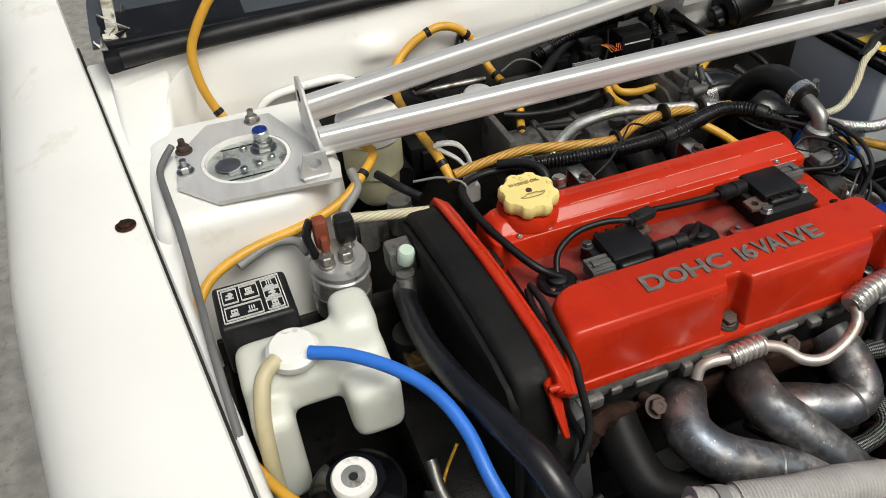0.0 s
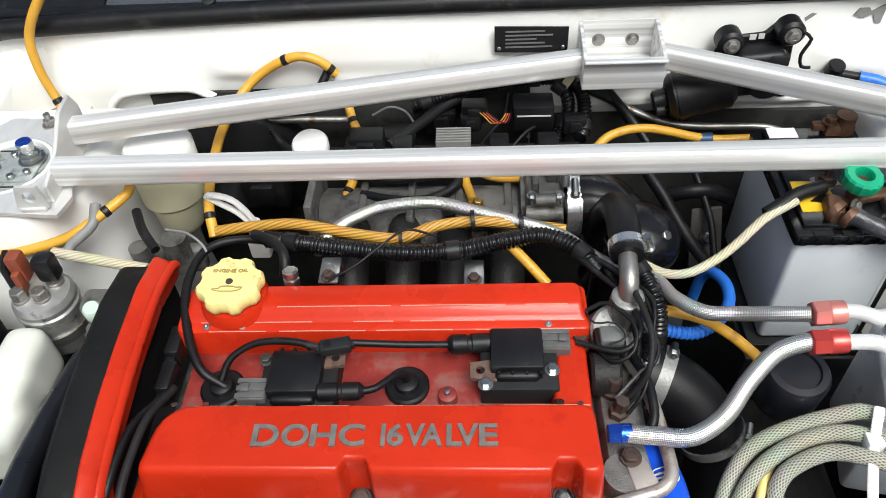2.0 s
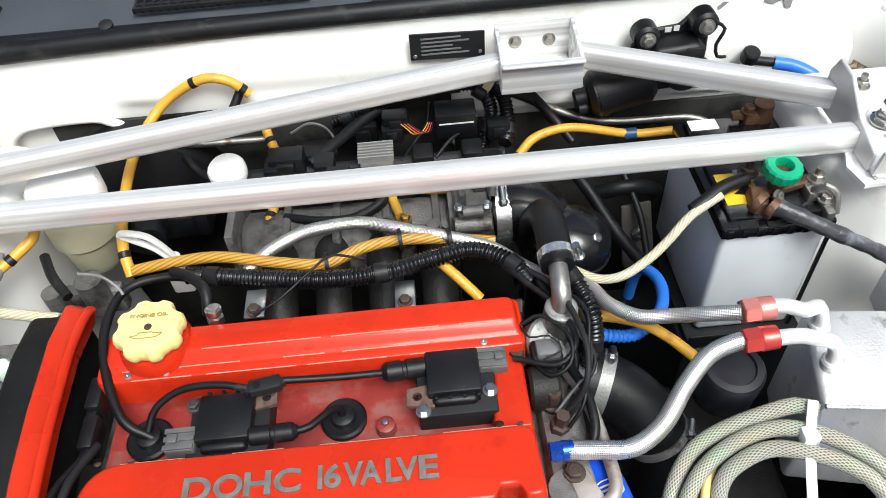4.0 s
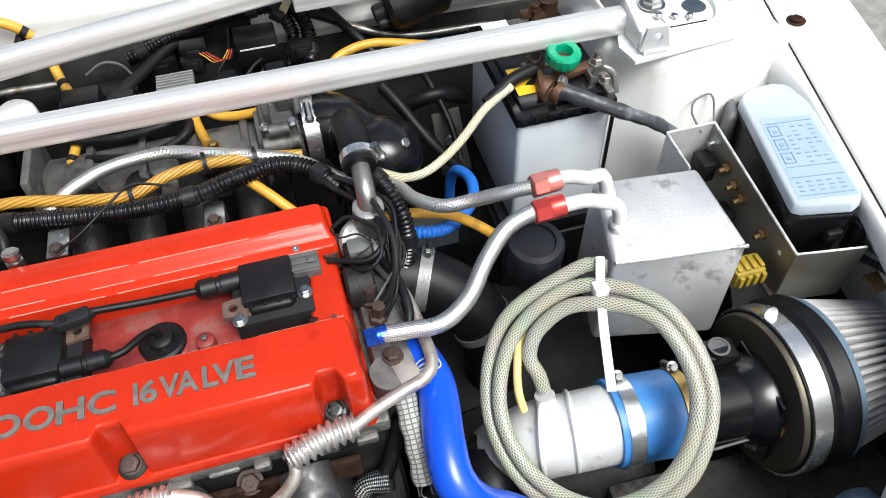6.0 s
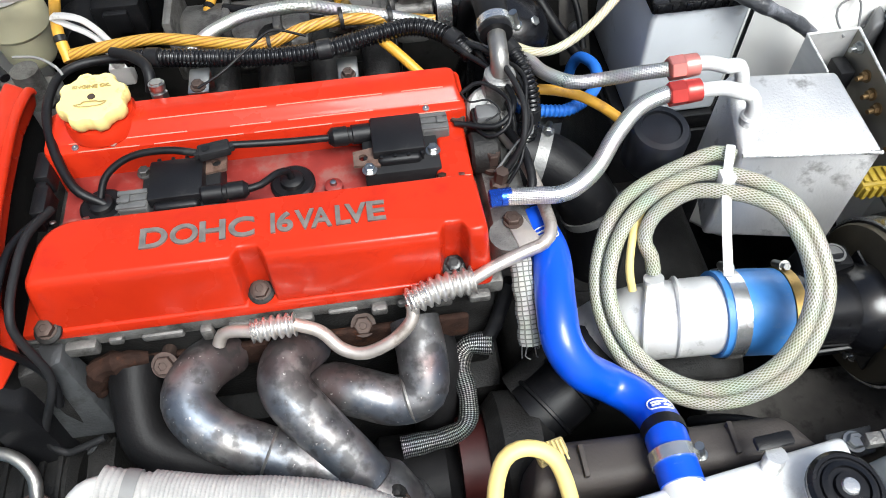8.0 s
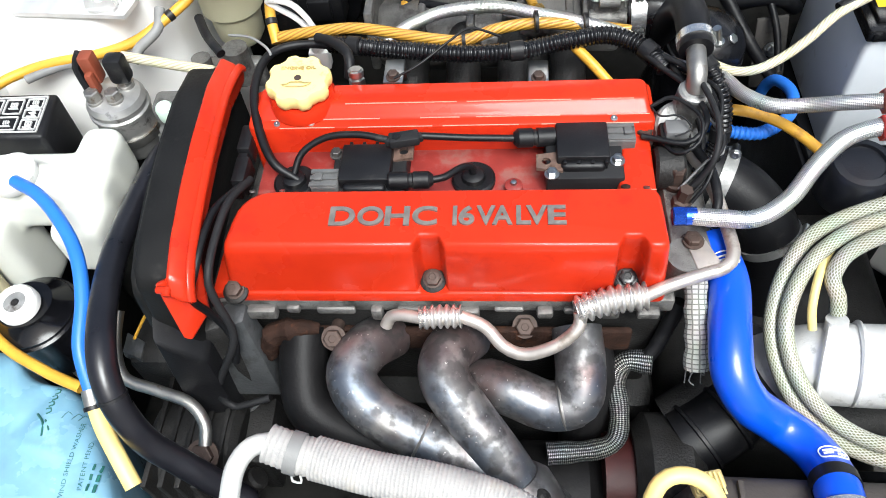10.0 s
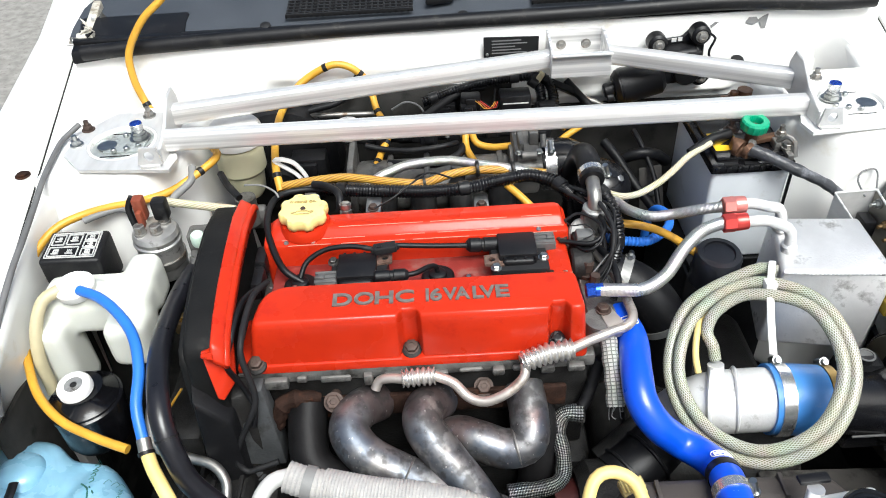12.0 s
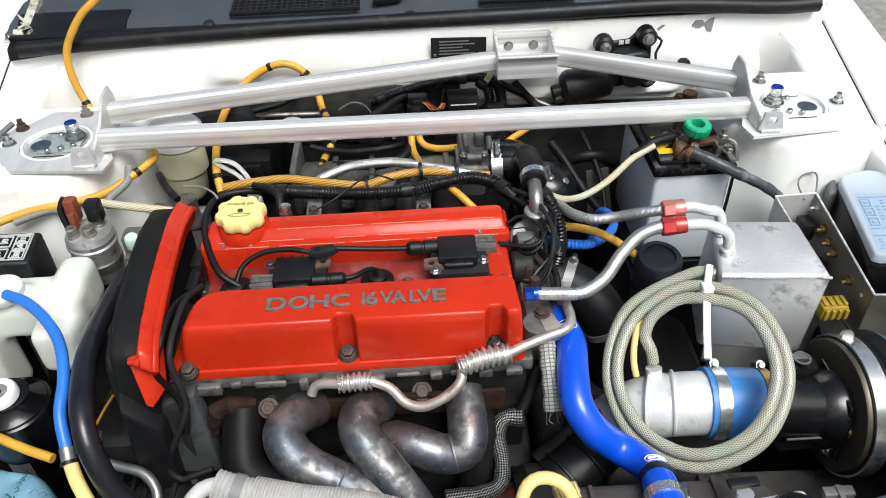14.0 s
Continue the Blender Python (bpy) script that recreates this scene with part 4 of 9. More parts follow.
for x, y, z, m in ((-0.318, -0.0025, 0.8035, BOLTBROWN), (-0.1225, 0.010, 0.8042, BOLTBROWN), (0.0625, 0.011, 0.8042, GLOSSBLACK)):
    b = part("cover_bolt", lathe([(0.0125, 0), (0.0125, 0.003), (0.010, 0.0045), (0, 0.0045)], (x, y, z), (0, -0.35, 1), 24), RUBBER if m is GLOSSBLACK else DARKCAST, cover)
    part("bolt_head", hexhead((x, y, z + 0.004), 0.0085, 0.009, (0, -0.35, 1), 1.15), m, b)
for x in (-0.293, -0.256, 0.058):
    part("screw", lathe([(0.0035, 0), (0.0035, 0.002), (0.0015, 0.0022), (0, 0.0012)], (x, 0.1705, 0.8606), (0, -0.2, 1), 12), ZINC, cover)
for x in (-0.300, -0.270, 0.080):
    part("screw", lathe([(0.003, 0), (0.003, 0.0015), (0, 0.0015)], (x, 0.0755, 0.864), (0, 0.6, 1), 12), ZINC, cover)
part("screw", lathe([(0.0045, 0), (0.0045, 0.002), (0.0025, 0.003), (0, 0.003)], (0.061, 0.0775, 0.8625), (0, 0.7, 1), 14), RUST, cover)
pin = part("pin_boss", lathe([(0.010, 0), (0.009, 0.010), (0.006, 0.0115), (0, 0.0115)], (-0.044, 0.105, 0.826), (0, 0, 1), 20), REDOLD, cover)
part("pin", lathe([(0.0035, 0), (0.003, 0.004), (0, 0.005)], (-0.044, 0.105, 0.837), (0, 0, 1), 14), ZINC, pin)
random.seed(7)
# Pale lines mix rubbed paint with edge highlights put into colour.
for y, z, x0, x1 in ((0.1656, 0.8599, -0.29, 0.085), (0.1760, 0.8617, -0.30, 0.09), (0.1880, 0.8721, -0.22, 0.085), (0.0745, 0.8632, -0.28, 0.09)):
    x = x0
    while x < x1:
        w = random.uniform(0.03, 0.12)
        part("edge_line", tube([(x, y, z), (x + w / 2, y, z + 0.0002), (min(x + w, x1), y, z)], 0.00055, 6, 0.02), EDGELINE, cover)
        x += w + random.uniform(0.008, 0.05)
for letter, left, wide in (("D", 0, 145), ("O", 158, 147), ("H", 312, 138), ("C", 465, 138), ("1", 688, 24), ("6", 720, 88), ("V", 818, 104), ("A", 903, 112), ("L", 1035, 80), ("V", 1088, 116), ("E", 1205, 100)):
    lettering(letter, (-0.217 + 0.000169 * left, 0.0290, 0.8692), 0.000169 * wide, 0.0222, cover, LETTER)
for x, y in ((-0.174, 0.235), (-0.017, 0.228)):
    br = part("hanger_bracket", join(box((x - 0.011, y - 0.008, 0.862), (x + 0.011, y + 0.030, 0.8655), 0.003), box((x - 0.011, y + 0.026, 0.835), (x + 0.011, y + 0.030, 0.8655), 0.002)), ZINC, cover)
    part("bracket_bolt", hexhead((x, y, 0.8655), 0.006, 0.007), BOLTBROWN, br)

CAPPRINT = mat("faded brown print", (0.36, 0.27, 0.10), 0.5)
cap = thing("oil_filler_cap", (-0.266, 0.196, 0.88), "pale yellow lobed oil filler cap on the red cover", "oil cap")
part("cap_body", lathe([(0.027, 0), (0.0315, 0.004), (0.033, 0.009), (0.033, 0.016), (0.031, 0.0195), (0.021, 0.0205), (0.010, 0.0195), (0, 0.019)], (-0.268, 0.203, 0.878), (0.02, -0.06, 1), 96, 8, 0.06), CAPYELLOW, cap, angle=50)
part("cap_centre", lathe([(0.004, 0), (0.0035, 0.0012), (0, 0.0012)], (-0.2676, 0.2018, 0.8969), (0.02, -0.06, 1), 14), BOLTBROWN, cap)
lettering("ENGINE OIL", (-0.2865, 0.2125, 0.8992), 0.037, 0.0042, cap, CAPPRINT, 0.0008, "faded brown cap print")
can_line = [(-0.283, 0.1905), (-0.277, 0.1880), (-0.258, 0.1880), (-0.252, 0.1925), (-0.259, 0.1925), (-0.262, 0.1940), (-0.274, 0.1940), (-0.276, 0.1915), (-0.283, 0.1905)]
part("print_bar", tube([(x, y, 0.8987 + 0.06 * (y - 0.195)) for x, y in can_line], 0.0006, 6, 0.004), CAPPRINT, cap, "faded oil can sign")

# ---- timing belt cover ----
tcov = thing("timing_cover", (-0.37, 0.1, 0.7), "black timing belt cover with a red flange beside the engine", "timing cover")
def lean(bm, fall=0.0):
    """Shears the belt side to fit the view; a flange falls away towards the engine."""
    for v in bm.verts:
        if v.co.z > 0.80:
            v.co.z -= fall * max(0, v.co.x + 0.364)
        v.co.x += 0.0105 * min(1.2, max(0, (0.2 - v.co.y) / 0.2))
    return bm


edge = [(-0.062, 0.50), (-0.056, 0.79), (-0.046, 0.858), (-0.034, 0.872), (0.0, 0.882), (0.06, 0.889), (0.12, 0.891), (0.20, 0.888), (0.245, 0.880), (0.266, 0.868), (0.272, 0.84), (0.272, 0.50)]
inset = [(y + (0.012 if y < 0.1 else -0.006), z - 0.0005) for y, z in edge]
part("belt_cover", lean(prism(inset, "x", -0.404, -0.362, 0.008, 4)), BELTBLACK, tcov, "black plastic belt cover", angle=50)
part("belt_cover_lip", lean(prism([(y, z - 0.012) for y, z in inset], "x", -0.411, -0.400, 0.004, 2)), BELTBLACK, tcov)
outer = [(-0.046, 0.862), (-0.034, 0.877), (0.0, 0.887), (0.06, 0.894), (0.12, 0.896), (0.20, 0.893), (0.252, 0.884), (0.268, 0.862), (0.258, 0.852), (0.20, 0.862), (0.12, 0.866), (0.04, 0.862), (-0.012, 0.850), (-0.038, 0.846)]
part("flange", lean(prism(outer, "x", -0.3675, -0.351, 0.004, 4), 0.75), RED, tcov, "glossy red cover flange", angle=50)
ridge = [(0.262, 0.868), (0.250, 0.8765), (0.20, 0.8855), (0.12, 0.8885), (0.06, 0.8865), (0.0, 0.8795), (-0.030, 0.8690), (-0.041, 0.8580)]
part("flange_rib", lean(tube([(-0.3505, y, z - 0.001) for y, z in ridge], 0.0042, 12), 0.5), RED, tcov, angle=60)
skirt = [(-0.3660, -0.0380, 0.871), (-0.3540, -0.0600, 0.812), (-0.3470, -0.0590, 0.808), (-0.3385, -0.0290, 0.808), (-0.3360, -0.0060, 0.858)]
part("flange_skirt", hull8([(x - 0.001, y + 0.006, z - 0.004) for x, y, z in skirt], skirt, 0.0018, 2), RED, tcov, "red lower skirt of the flange", angle=50)
part("flange_ear", cyl((-0.3545, -0.047, 0.866), (-0.3545, -0.038, 0.868), 0.0038, seg=14, w=0.001), RED, tcov)
part("corner_bracket", hull8([(-0.352, -0.050, 0.665), (-0.300, -0.046, 0.655), (-0.300, -0.006, 0.66), (-0.356, -0.006, 0.655)], [(-0.345, -0.034, 0.778), (-0.312, -0.026, 0.786), (-0.312, -0.004, 0.786), (-0.345, -0.004, 0.786)], 0.004), GREYCAST, tcov, "dull grey cast corner bracket")
part("dowel", cyl((-0.3645, -0.0405, 0.8672), (-0.354, -0.042, 0.8680), 0.0036, seg=14, w=0.001), RED, tcov)
part("lower_cover", hull8([(-0.40, -0.085, 0.52), (-0.345, -0.075, 0.52), (-0.345, 0.0, 0.52), (-0.40, 0.0, 0.52)], [(-0.385, -0.064, 0.81), (-0.348, -0.060, 0.76), (-0.345, 0.0, 0.79), (-0.40, 0.0, 0.83)], 0.006), BLACK, tcov)


# ---- ignition ----
def coil_pack(cx, cy, mirror, group):
    t = thing("ignition_coil", (cx, cy, 0.813), "black ignition coil pack with a grey connector on the red cover", "ignition coil", group)
    s = -1 if mirror else 1
    part("body", box((cx - 0.026, cy - 0.025, 0.8180), (cx + 0.026, cy + 0.024, 0.8470), 0.0025, 2), BLACK, t)
    part("body_rim", box((cx - 0.028, cy - 0.027, 0.8260), (cx + 0.028, cy + 0.026, 0.8310), 0.001), BLACK, t)
    part("body_step", box((cx - 0.022, cy - 0.033, 0.8180), (cx + 0.022, cy - 0.022, 0.8420), 0.005, 3), BLACK, t)
    gy = cy + s * 0.012 - (0.007 if s < 0 else 0)
    part("connector", join(box((cx + s * 0.040 - 0.014, gy - 0.011, 0.8270), (cx + s * 0.040 + 0.014, gy + 0.012, 0.8420), 0.002),
                           *[box((cx + s * 0.040 - 0.015, gy - 0.010 + 0.0085 * i, 0.8410), (cx + s * 0.040 + 0.013, gy - 0.005 + 0.0085 * i, 0.8438), 0.0005) for i in range(3)]), DULLGREY, t, "dusty grey plastic plug connector", angle=20)
    part("connector_latch", box((cx + s * 0.046 - 0.004, gy - 0.004, 0.8435), (cx + s * 0.046 + 0.004, gy + 0.005, 0.8462), 0.001), DULLGREY, t)
    part("base_plate", box((cx - 0.036, cy - 0.042, 0.809), (cx + 0.040, cy + 0.026, 0.8345) if s > 0 else (cx + 0.040, cy + 0.030, 0.8345), 0.002), DKGREY, t)
    ey = cy - s * 0.021
    part("mount_ear", ring_plate([(cx - s * 0.046, ey + s * 0.009), (cx - s * 0.046, ey - s * 0.009), (cx - s * 0.020, ey - s * 0.013), (cx - s * 0.020, ey + s * 0.013)], (cx - s * 0.036, ey), 0.0045, 0.8335, 0.004, 16), EARRUST, t, "rust-tinted steel mounting ear", angle=30)
    part("body_fin", join(*[box((cx - 0.020 + 0.0135 * i, cy - s * 0.0275 - 0.002, 0.8200), (cx - 0.0165 + 0.0135 * i, cy - s * 0.0275 + 0.002, 0.8440), 0.0008) for i in range(4)]), BLACK, t)
    bolt((cx + s * 0.034, cy - s * 0.020, 0.8345), 0.0055, 0.007, ZINC if s > 0 else GREYSTEEL, t)
    bolt((cx - s * 0.031, cy - s * 0.036, 0.8345), 0.0055, 0.006, ZINC if s > 0 else BOLTBROWN, t)
    t.location.z += 0.0155
    return t


coil_pack(0.0245, 0.142, False, "ignition coils")
coil_pack(-0.192, 0.116, True, "ignition coils")


def lead(name, pts, label):
    return tagged(part(name, tube(pts, 0.0037, 10), RUBBER, None, label, angle=60), label, "cable")


def boot(a, b, r, label, cat="plug boot"):
    a, b = Vector(a), Vector(b)
    n = (b - a)
    bm = lathe([(r * 0.8, 0), (r, 0.002), (r, n.length * 0.45), (r * 0.85, n.length * 0.47), (r * 0.85, n.length * 0.55), (r, n.length * 0.57), (r, n.length * 0.9), (r * 0.6, n.length)], a, n, 20)
    return tagged(part("plug_boot", bm, RUBBER, None, label), label, cat, "spark plug boots")


boot((-0.001, 0.155, 0.852), (-0.044, 0.149, 0.857), 0.0100, "black rubber boot on the coil terminal")
joint = thing("lead_joint", (-0.154, 0.141, 0.868), "flat dark plastic lead joint over the valley", "connector")
part("shell", join(box((-0.170, 0.133, 0.862), (-0.139, 0.148, 0.8725), 0.0022, 2, 10), box((-0.174, 0.136, 0.8635), (-0.135, 0.144, 0.871), 0.0015, 2, 10)), DKGREY, joint, angle=30)
part("stud", lathe([(0.004, 0), (0.004, 0.0012), (0, 0.0012)], (-0.162, 0.139, 0.8723), (0, 0, 1), 16), BLACK, joint)
boot((-0.168, 0.093, 0.858), (-0.123, 0.095, 0.857), 0.0088, "black rubber boot on the coil terminal")
for x, y in ((-0.085, 0.119), (-0.272, 0.117)):
    p = part("spark_plug_seal", lathe([(0.0225, 0), (0.0225, 0.005), (0.020, 0.007), (0.0125, 0.006), (0.0115, 0.011), (0.008, 0.013), (0, 0.0125)], (x, y, 0.826), (0, 0, 1), 28), RUBBER)
    tagged(p, "black rubber spark plug seal in the red valley", "plug seal", "spark plug seals")
lead("ignition_lead", [(-0.043, 0.149, 0.857), (-0.09, 0.146, 0.862), (-0.137, 0.144, 0.868)], "straight dark ignition lead over the valley")
lead("ignition_lead", [(-0.171, 0.139, 0.868), (-0.20, 0.145, 0.870), (-0.235, 0.146, 0.866), (-0.262, 0.136, 0.854), (-0.272, 0.118, 0.838)], "curved dark ignition lead to a plug")
lead("ignition_lead", [(-0.124, 0.095, 0.857), (-0.112, 0.098, 0.857), (-0.096, 0.114, 0.853), (-0.087, 0.121, 0.846), (-0.085, 0.119, 0.838)], "short dark ignition lead to a plug")

# ---- strut brace ----
brace = thing("strut_brace", (0, 0.36, 0.926), "polished aluminium strut brace bolted across both towers", "strut brace")


def oval_bar(a, b, name="bar"):
    """A flat-sided oval tube that lies along its own x axis, so that the polish runs along it."""
    a, b = Vector(a), Vector(b)
    half = (b - a).length / 2
    bm = bmesh.new()
    rings = []
    for x in (-half, 0, half):
        rings.append([bm.verts.new((x, 0.0118 * math.copysign(abs(math.cos(t)) ** 0.42, math.cos(t)), 0.0150 * math.copysign(abs(math.sin(t)) ** 0.5, math.sin(t)))) for t in [2 * math.pi * (k + 0.5) / 36 for k in range(36)]])
    for r0, r1 in zip(rings, rings[1:]):
        for k in range(36):
            j = (k + 1) % 36
            bm.faces.new((r0[k], r0[j], r1[j], r1[k]))
    bm.faces.new(rings[0][::-1])
    bm.faces.new(rings[-1])
    ob = part(name, bm, ALU, brace, angle=28)
    d = (b - a).normalized()
    side = Vector((0, 0, 1)).cross(d).normalized()
    ob.rotation_euler = Matrix((d, side, d.cross(side))).transposed().to_euler()
    ob.location = (a + b) / 2
    return ob


oval_bar((-0.474, 0.322, 0.948), (0.474, 0.334, 0.941), "front_bar")
oval_bar((-0.476, 0.383, 0.958), (0.120, 0.506, 0.954), "rear_bar")
oval_bar((0.216, 0.522, 0.950), (0.478, 0.397, 0.951), "rear_bar")
ctr = part("centre_bracket", box((0.116, 0.546, 0.934), (0.213, 0.550, 0.987), 0.001), ALU, brace, "bright folded aluminium centre bracket", smooth=False)
part("front_sheet", box((0.116, 0.474, 0.934), (0.213, 0.478, 0.976), 0.001), ALU, ctr, smooth=False)
part("front_lip", box((0.116, 0.466, 0.9735), (0.213, 0.4739, 0.977), 0.001), ALU, ctr, smooth=False)
part("floor_sheet", box((0.1202, 0.4782, 0.934), (0.2088, 0.5458, 0.937), 0.001), ALU, ctr, smooth=False)
for x in (0.116, 0.209):
    part("side_sheet", hull8([(x, 0.4782, 0.934), (x + 0.004, 0.4782, 0.934), (x + 0.004, 0.5458, 0.934), (x, 0.5458, 0.934)], [(x, 0.4782, 0.976), (x + 0.004, 0.4782, 0.976), (x + 0.004, 0.5458, 0.987), (x, 0.5458, 0.987)]), ALU, ctr, smooth=False)
for x in (0.142, 0.184):
    part("bracket_bolt", hexhead((x, 0.546, 0.960), 0.0062, 0.007, (0, -1, 0)), STEEL, ctr)


GREYZINC = mat("stained zinc", (0.50, 0.53, 0.51), 0.38, 0.5, 0.3, 40, 0.15, 400, 0, ((0.18, 0.18, 0.165), 0.28, 35))


def strut_top(sx, grp):
    """Slotted mounting plate, gusset and the adjustable top mount."""
    def q(p):
        return (sx * p[0], p[1])
    outer = [(-0.637, 0.330), (-0.630, 0.398), (-0.590, 0.452), (-0.512, 0.448), (-0.458, 0.302), (-0.464, 0.272), (-0.598, 0.284)]
    pts = [q(p) for p in outer]
    # The right-hand plate is the lit copy, with glare in its colour.
    part("mount_plate", ring_plate(pts if sx > 0 else pts[::-1], (sx * -0.556, 0.358), 0.052, 0.9235, 0.005, 40), BRUSHED if sx > 0 else LITPLATE, brace, "brushed aluminium mounting plate" if sx > 0 else "satin mounting plate, bright light put into its colour", angle=30)
    g = -0.4785
    bm = prism([(0.292, 0.928), (0.292, 0.952), (0.335, 0.966), (0.372, 0.992), (0.402, 0.994), (0.412, 0.975), (0.412, 0.928)], "x", min(sx * g, sx * (g + 0.005)), max(sx * g, sx * (g + 0.005)), 0.0012, 1)
    gus = part("gusset", bm, BRUSHED, brace, "brushed aluminium gusset", angle=30)
    # No hole is cut: a dark disc paints the shade inside it.
    part("gusset_hole_disc", lathe([(0.0075, 0), (0.0075, 0.0004), (0, 0.0004)], (sx * (g - 0.0002), 0.388, 0.975), (sx * -1, 0, 0), 16), DARKFILL, gus)
    part("tab", join(box((min(sx * -0.505, sx * -0.476), 0.276, 0.9285), (max(sx * -0.505, sx * -0.476), 0.310, 0.934), 0.002)), BRUSHED, brace)
    face = [q(p) for p in ((-0.508, 0.934), (-0.472, 0.934), (-0.476, 0.962), (-0.500, 0.962))]
    bm = ring_plate(face if sx > 0 else face[::-1], (sx * -0.489, 0.948), 0.0072, -0.283, 0.004, 24)
    for v in bm.verts:
        v.co = (v.co.x, -v.co.z, v.co.y)
    part("tab_face", bm, BRUSHED, brace, angle=30)
    for x, y in ((-0.625, 0.357), (-0.622, 0.402), (-0.535, 0.436)):
        if sx < 0 and y == 0.402:
            continue
        part("stud_nut", join(hexhead((sx * x, y, 0.9285), 0.0075, 0.009), cyl((sx * x, y, 0.935), (sx * x, y, 0.945), 0.004, seg=10)), BOLTBROWN if y == 0.402 else ZINC if y < 0.4 else STEEL, brace, angle=25)
    top = thing("strut_mount", (sx * -0.556, 0.358, 0.921), "zinc plated adjustable strut top mount with a blue knob", "strut mount", grp)
    cx, cy = sx * -0.533, 0.372
    mx = sx * -0.556
    # Right disc and slider carry the same painted brightness.
    part("mount_disc", lathe([(0.0518, 0), (0.0518, 0.0012), (0, 0.0013)], (mx, 0.358, 0.9216), (0, 0, 1), 44), GREYZINC if sx > 0 else LITPLATE, top, "greenish zinc plated disc" if sx > 0 else "satin disc, bright light put into its colour")
    part("mount_ring", lathe([(0.0515, 0), (0.0515, 0.0058), (0.0475, 0.0062), (0.0465, 0.001), (0.0465, 0)], (mx, 0.358, 0.9226), (0, 0, 1), 44), CAPWHITE, top, "white painted rim")
    part("slider_plate", box((mx - 0.024, 0.334, 0.9230), (mx + 0.036, 0.386, 0.9262), 0.002), GREYZINC if sx > 0 else LITPLATE, top)
    # Slots are dark discs and bars, their shade given as colour.
    part("slot", lathe([(0.0125, 0), (0.0125, 0.0006), (0, 0.0006)], (mx - sx * 0.022, 0.353, 0.9262), (0, 0, 1), 24), DARKFILL, top)
    part("slot_edge", lathe([(0.0125, 0), (0.0145, 0), (0.0145, 0.0012), (0.0125, 0.0012)], (mx - sx * 0.022, 0.353, 0.9262), (0, 0, 1), 24), ZINC, top)
    for y0 in (0.3255, 0.3915):
        part("slot", box((mx - 0.026, y0, 0.9229), (mx + 0.026, y0 + 0.002, 0.9235)), DARKFILL, top)
    for dx, dy in ((-0.006, -0.024), (0.012, -0.020), (0.028, -0.012), (0.0, 0.020)):
        part("cap_screw", cyl((mx + sx * dx, 0.358 + dy, 0.926), (mx + sx * dx, 0.358 + dy, 0.932), 0.0042, seg=14, w=0.0008), ZINC, top)
    part("piston_nut", join(hexhead((cx, cy, 0.9262), 0.0125, 0.007, (0, 0, 1), 1.25), hexhead((cx, cy, 0.933), 0.0105, 0.006, (0, 0, 1), 1.15)), ZINC, top)
    part("piston_rod", lathe([(0.0075, 0), (0.0075, 0.004), (0.006, 0.005), (0.006, 0.01)], (cx, cy, 0.937), (0, 0, 1), 20), CHROME, top)
    part("adjuster_knob", lathe([(0.0085, 0), (0.0095, 0.001), (0.0095, 0.0085), (0.0085, 0.0095)], (cx, cy, 0.9425), (0, 0, 1), 24), CHROME, top)
    part("adjuster_face", lathe([(0.0088, 0), (0.0086, 0.0008), (0, 0.0008)], (cx, cy, 0.952), (0, 0, 1), 24), BLUEANO, top, "blue anodised adjuster face")


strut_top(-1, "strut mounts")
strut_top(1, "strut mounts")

# ---- intake side ----
intake = thing("intake_manifold", (-0.08, 0.40, 0.80), "dull cast aluminium intake manifold behind the engine", "intake manifold")
part("plenum", join(cyl((-0.214, 0.395, 0.795), (0.045, 0.395, 0.795), 0.044, seg=32, w=0.01), box((-0.20, 0.395, 0.755), (0.04, 0.435, 0.822), 0.012, 3)), CAST, intake, angle=45)
for k in range(4):
    part("plenum_rib", box((-0.16 + 0.06 * k, 0.352, 0.80), (-0.15 + 0.06 * k, 0.42, 0.842), 0.003), CAST, intake)
for k in range(4):
    x = -0.165 + 0.062 * k
    # Runners use the darker cast for the shade between the bars.
    part("runner", tube([(x, 0.40, 0.80), (x, 0.34, 0.815), (x, 0.28, 0.79), (x, 0.235, 0.76)], 0.021, 16), DARKCAST, intake)
part("throttle_lever", join(cyl((0.055, 0.348, 0.870), (0.078, 0.348, 0.870), 0.007, seg=14), box((0.052, 0.36, 0.866), (0.060, 0.41, 0.884), 0.002), box((0.070, 0.38, 0.866), (0.085, 0.40, 0.890), 0.003), cyl((0.092, 0.372, 0.868), (0.092, 0.385, 0.884), 0.005, seg=12)), CAST, intake, "stained throttle lever")
part("throttle_body", join(box((0.045, 0.36, 0.785), (0.088, 0.44, 0.868), 0.008, 2), cyl((0.04, 0.395, 0.822), (0.10, 0.395, 0.822), 0.035, seg=28), box((0.05, 0.35, 0.83), (0.08, 0.372, 0.862), 0.004), cyl((0.045, 0.352, 0.845), (0.088, 0.352, 0.845), 0.010, seg=16)), CAST, intake, angle=40)
for x, y in ((0.052, 0.357), (0.083, 0.357), (0.052, 0.43), (0.083, 0.43)):
    bolt((x, y, 0.868), 0.005, 0.005, ZINC, intake)
part("cast_boss", join(cyl((-0.035, 0.352, 0.835), (0.02, 0.352, 0.835), 0.012, seg=18), cyl((0.02, 0.352, 0.83), (0.02, 0.352, 0.852), 0.008)), CAST, intake)
sl = [(-0.045 + 0.012 * math.cos(a) + (0.028 if math.cos(a) > 0 else 0), 0.372 + 0.009 * math.sin(a)) for a in [math.pi / 2 - 2 * math.pi * (k + 0.5) / 16 for k in range(16)]]
part("cast_slot", prism(sl[::-1], "z", 0.828, 0.842, 0.002), CAST, intake)
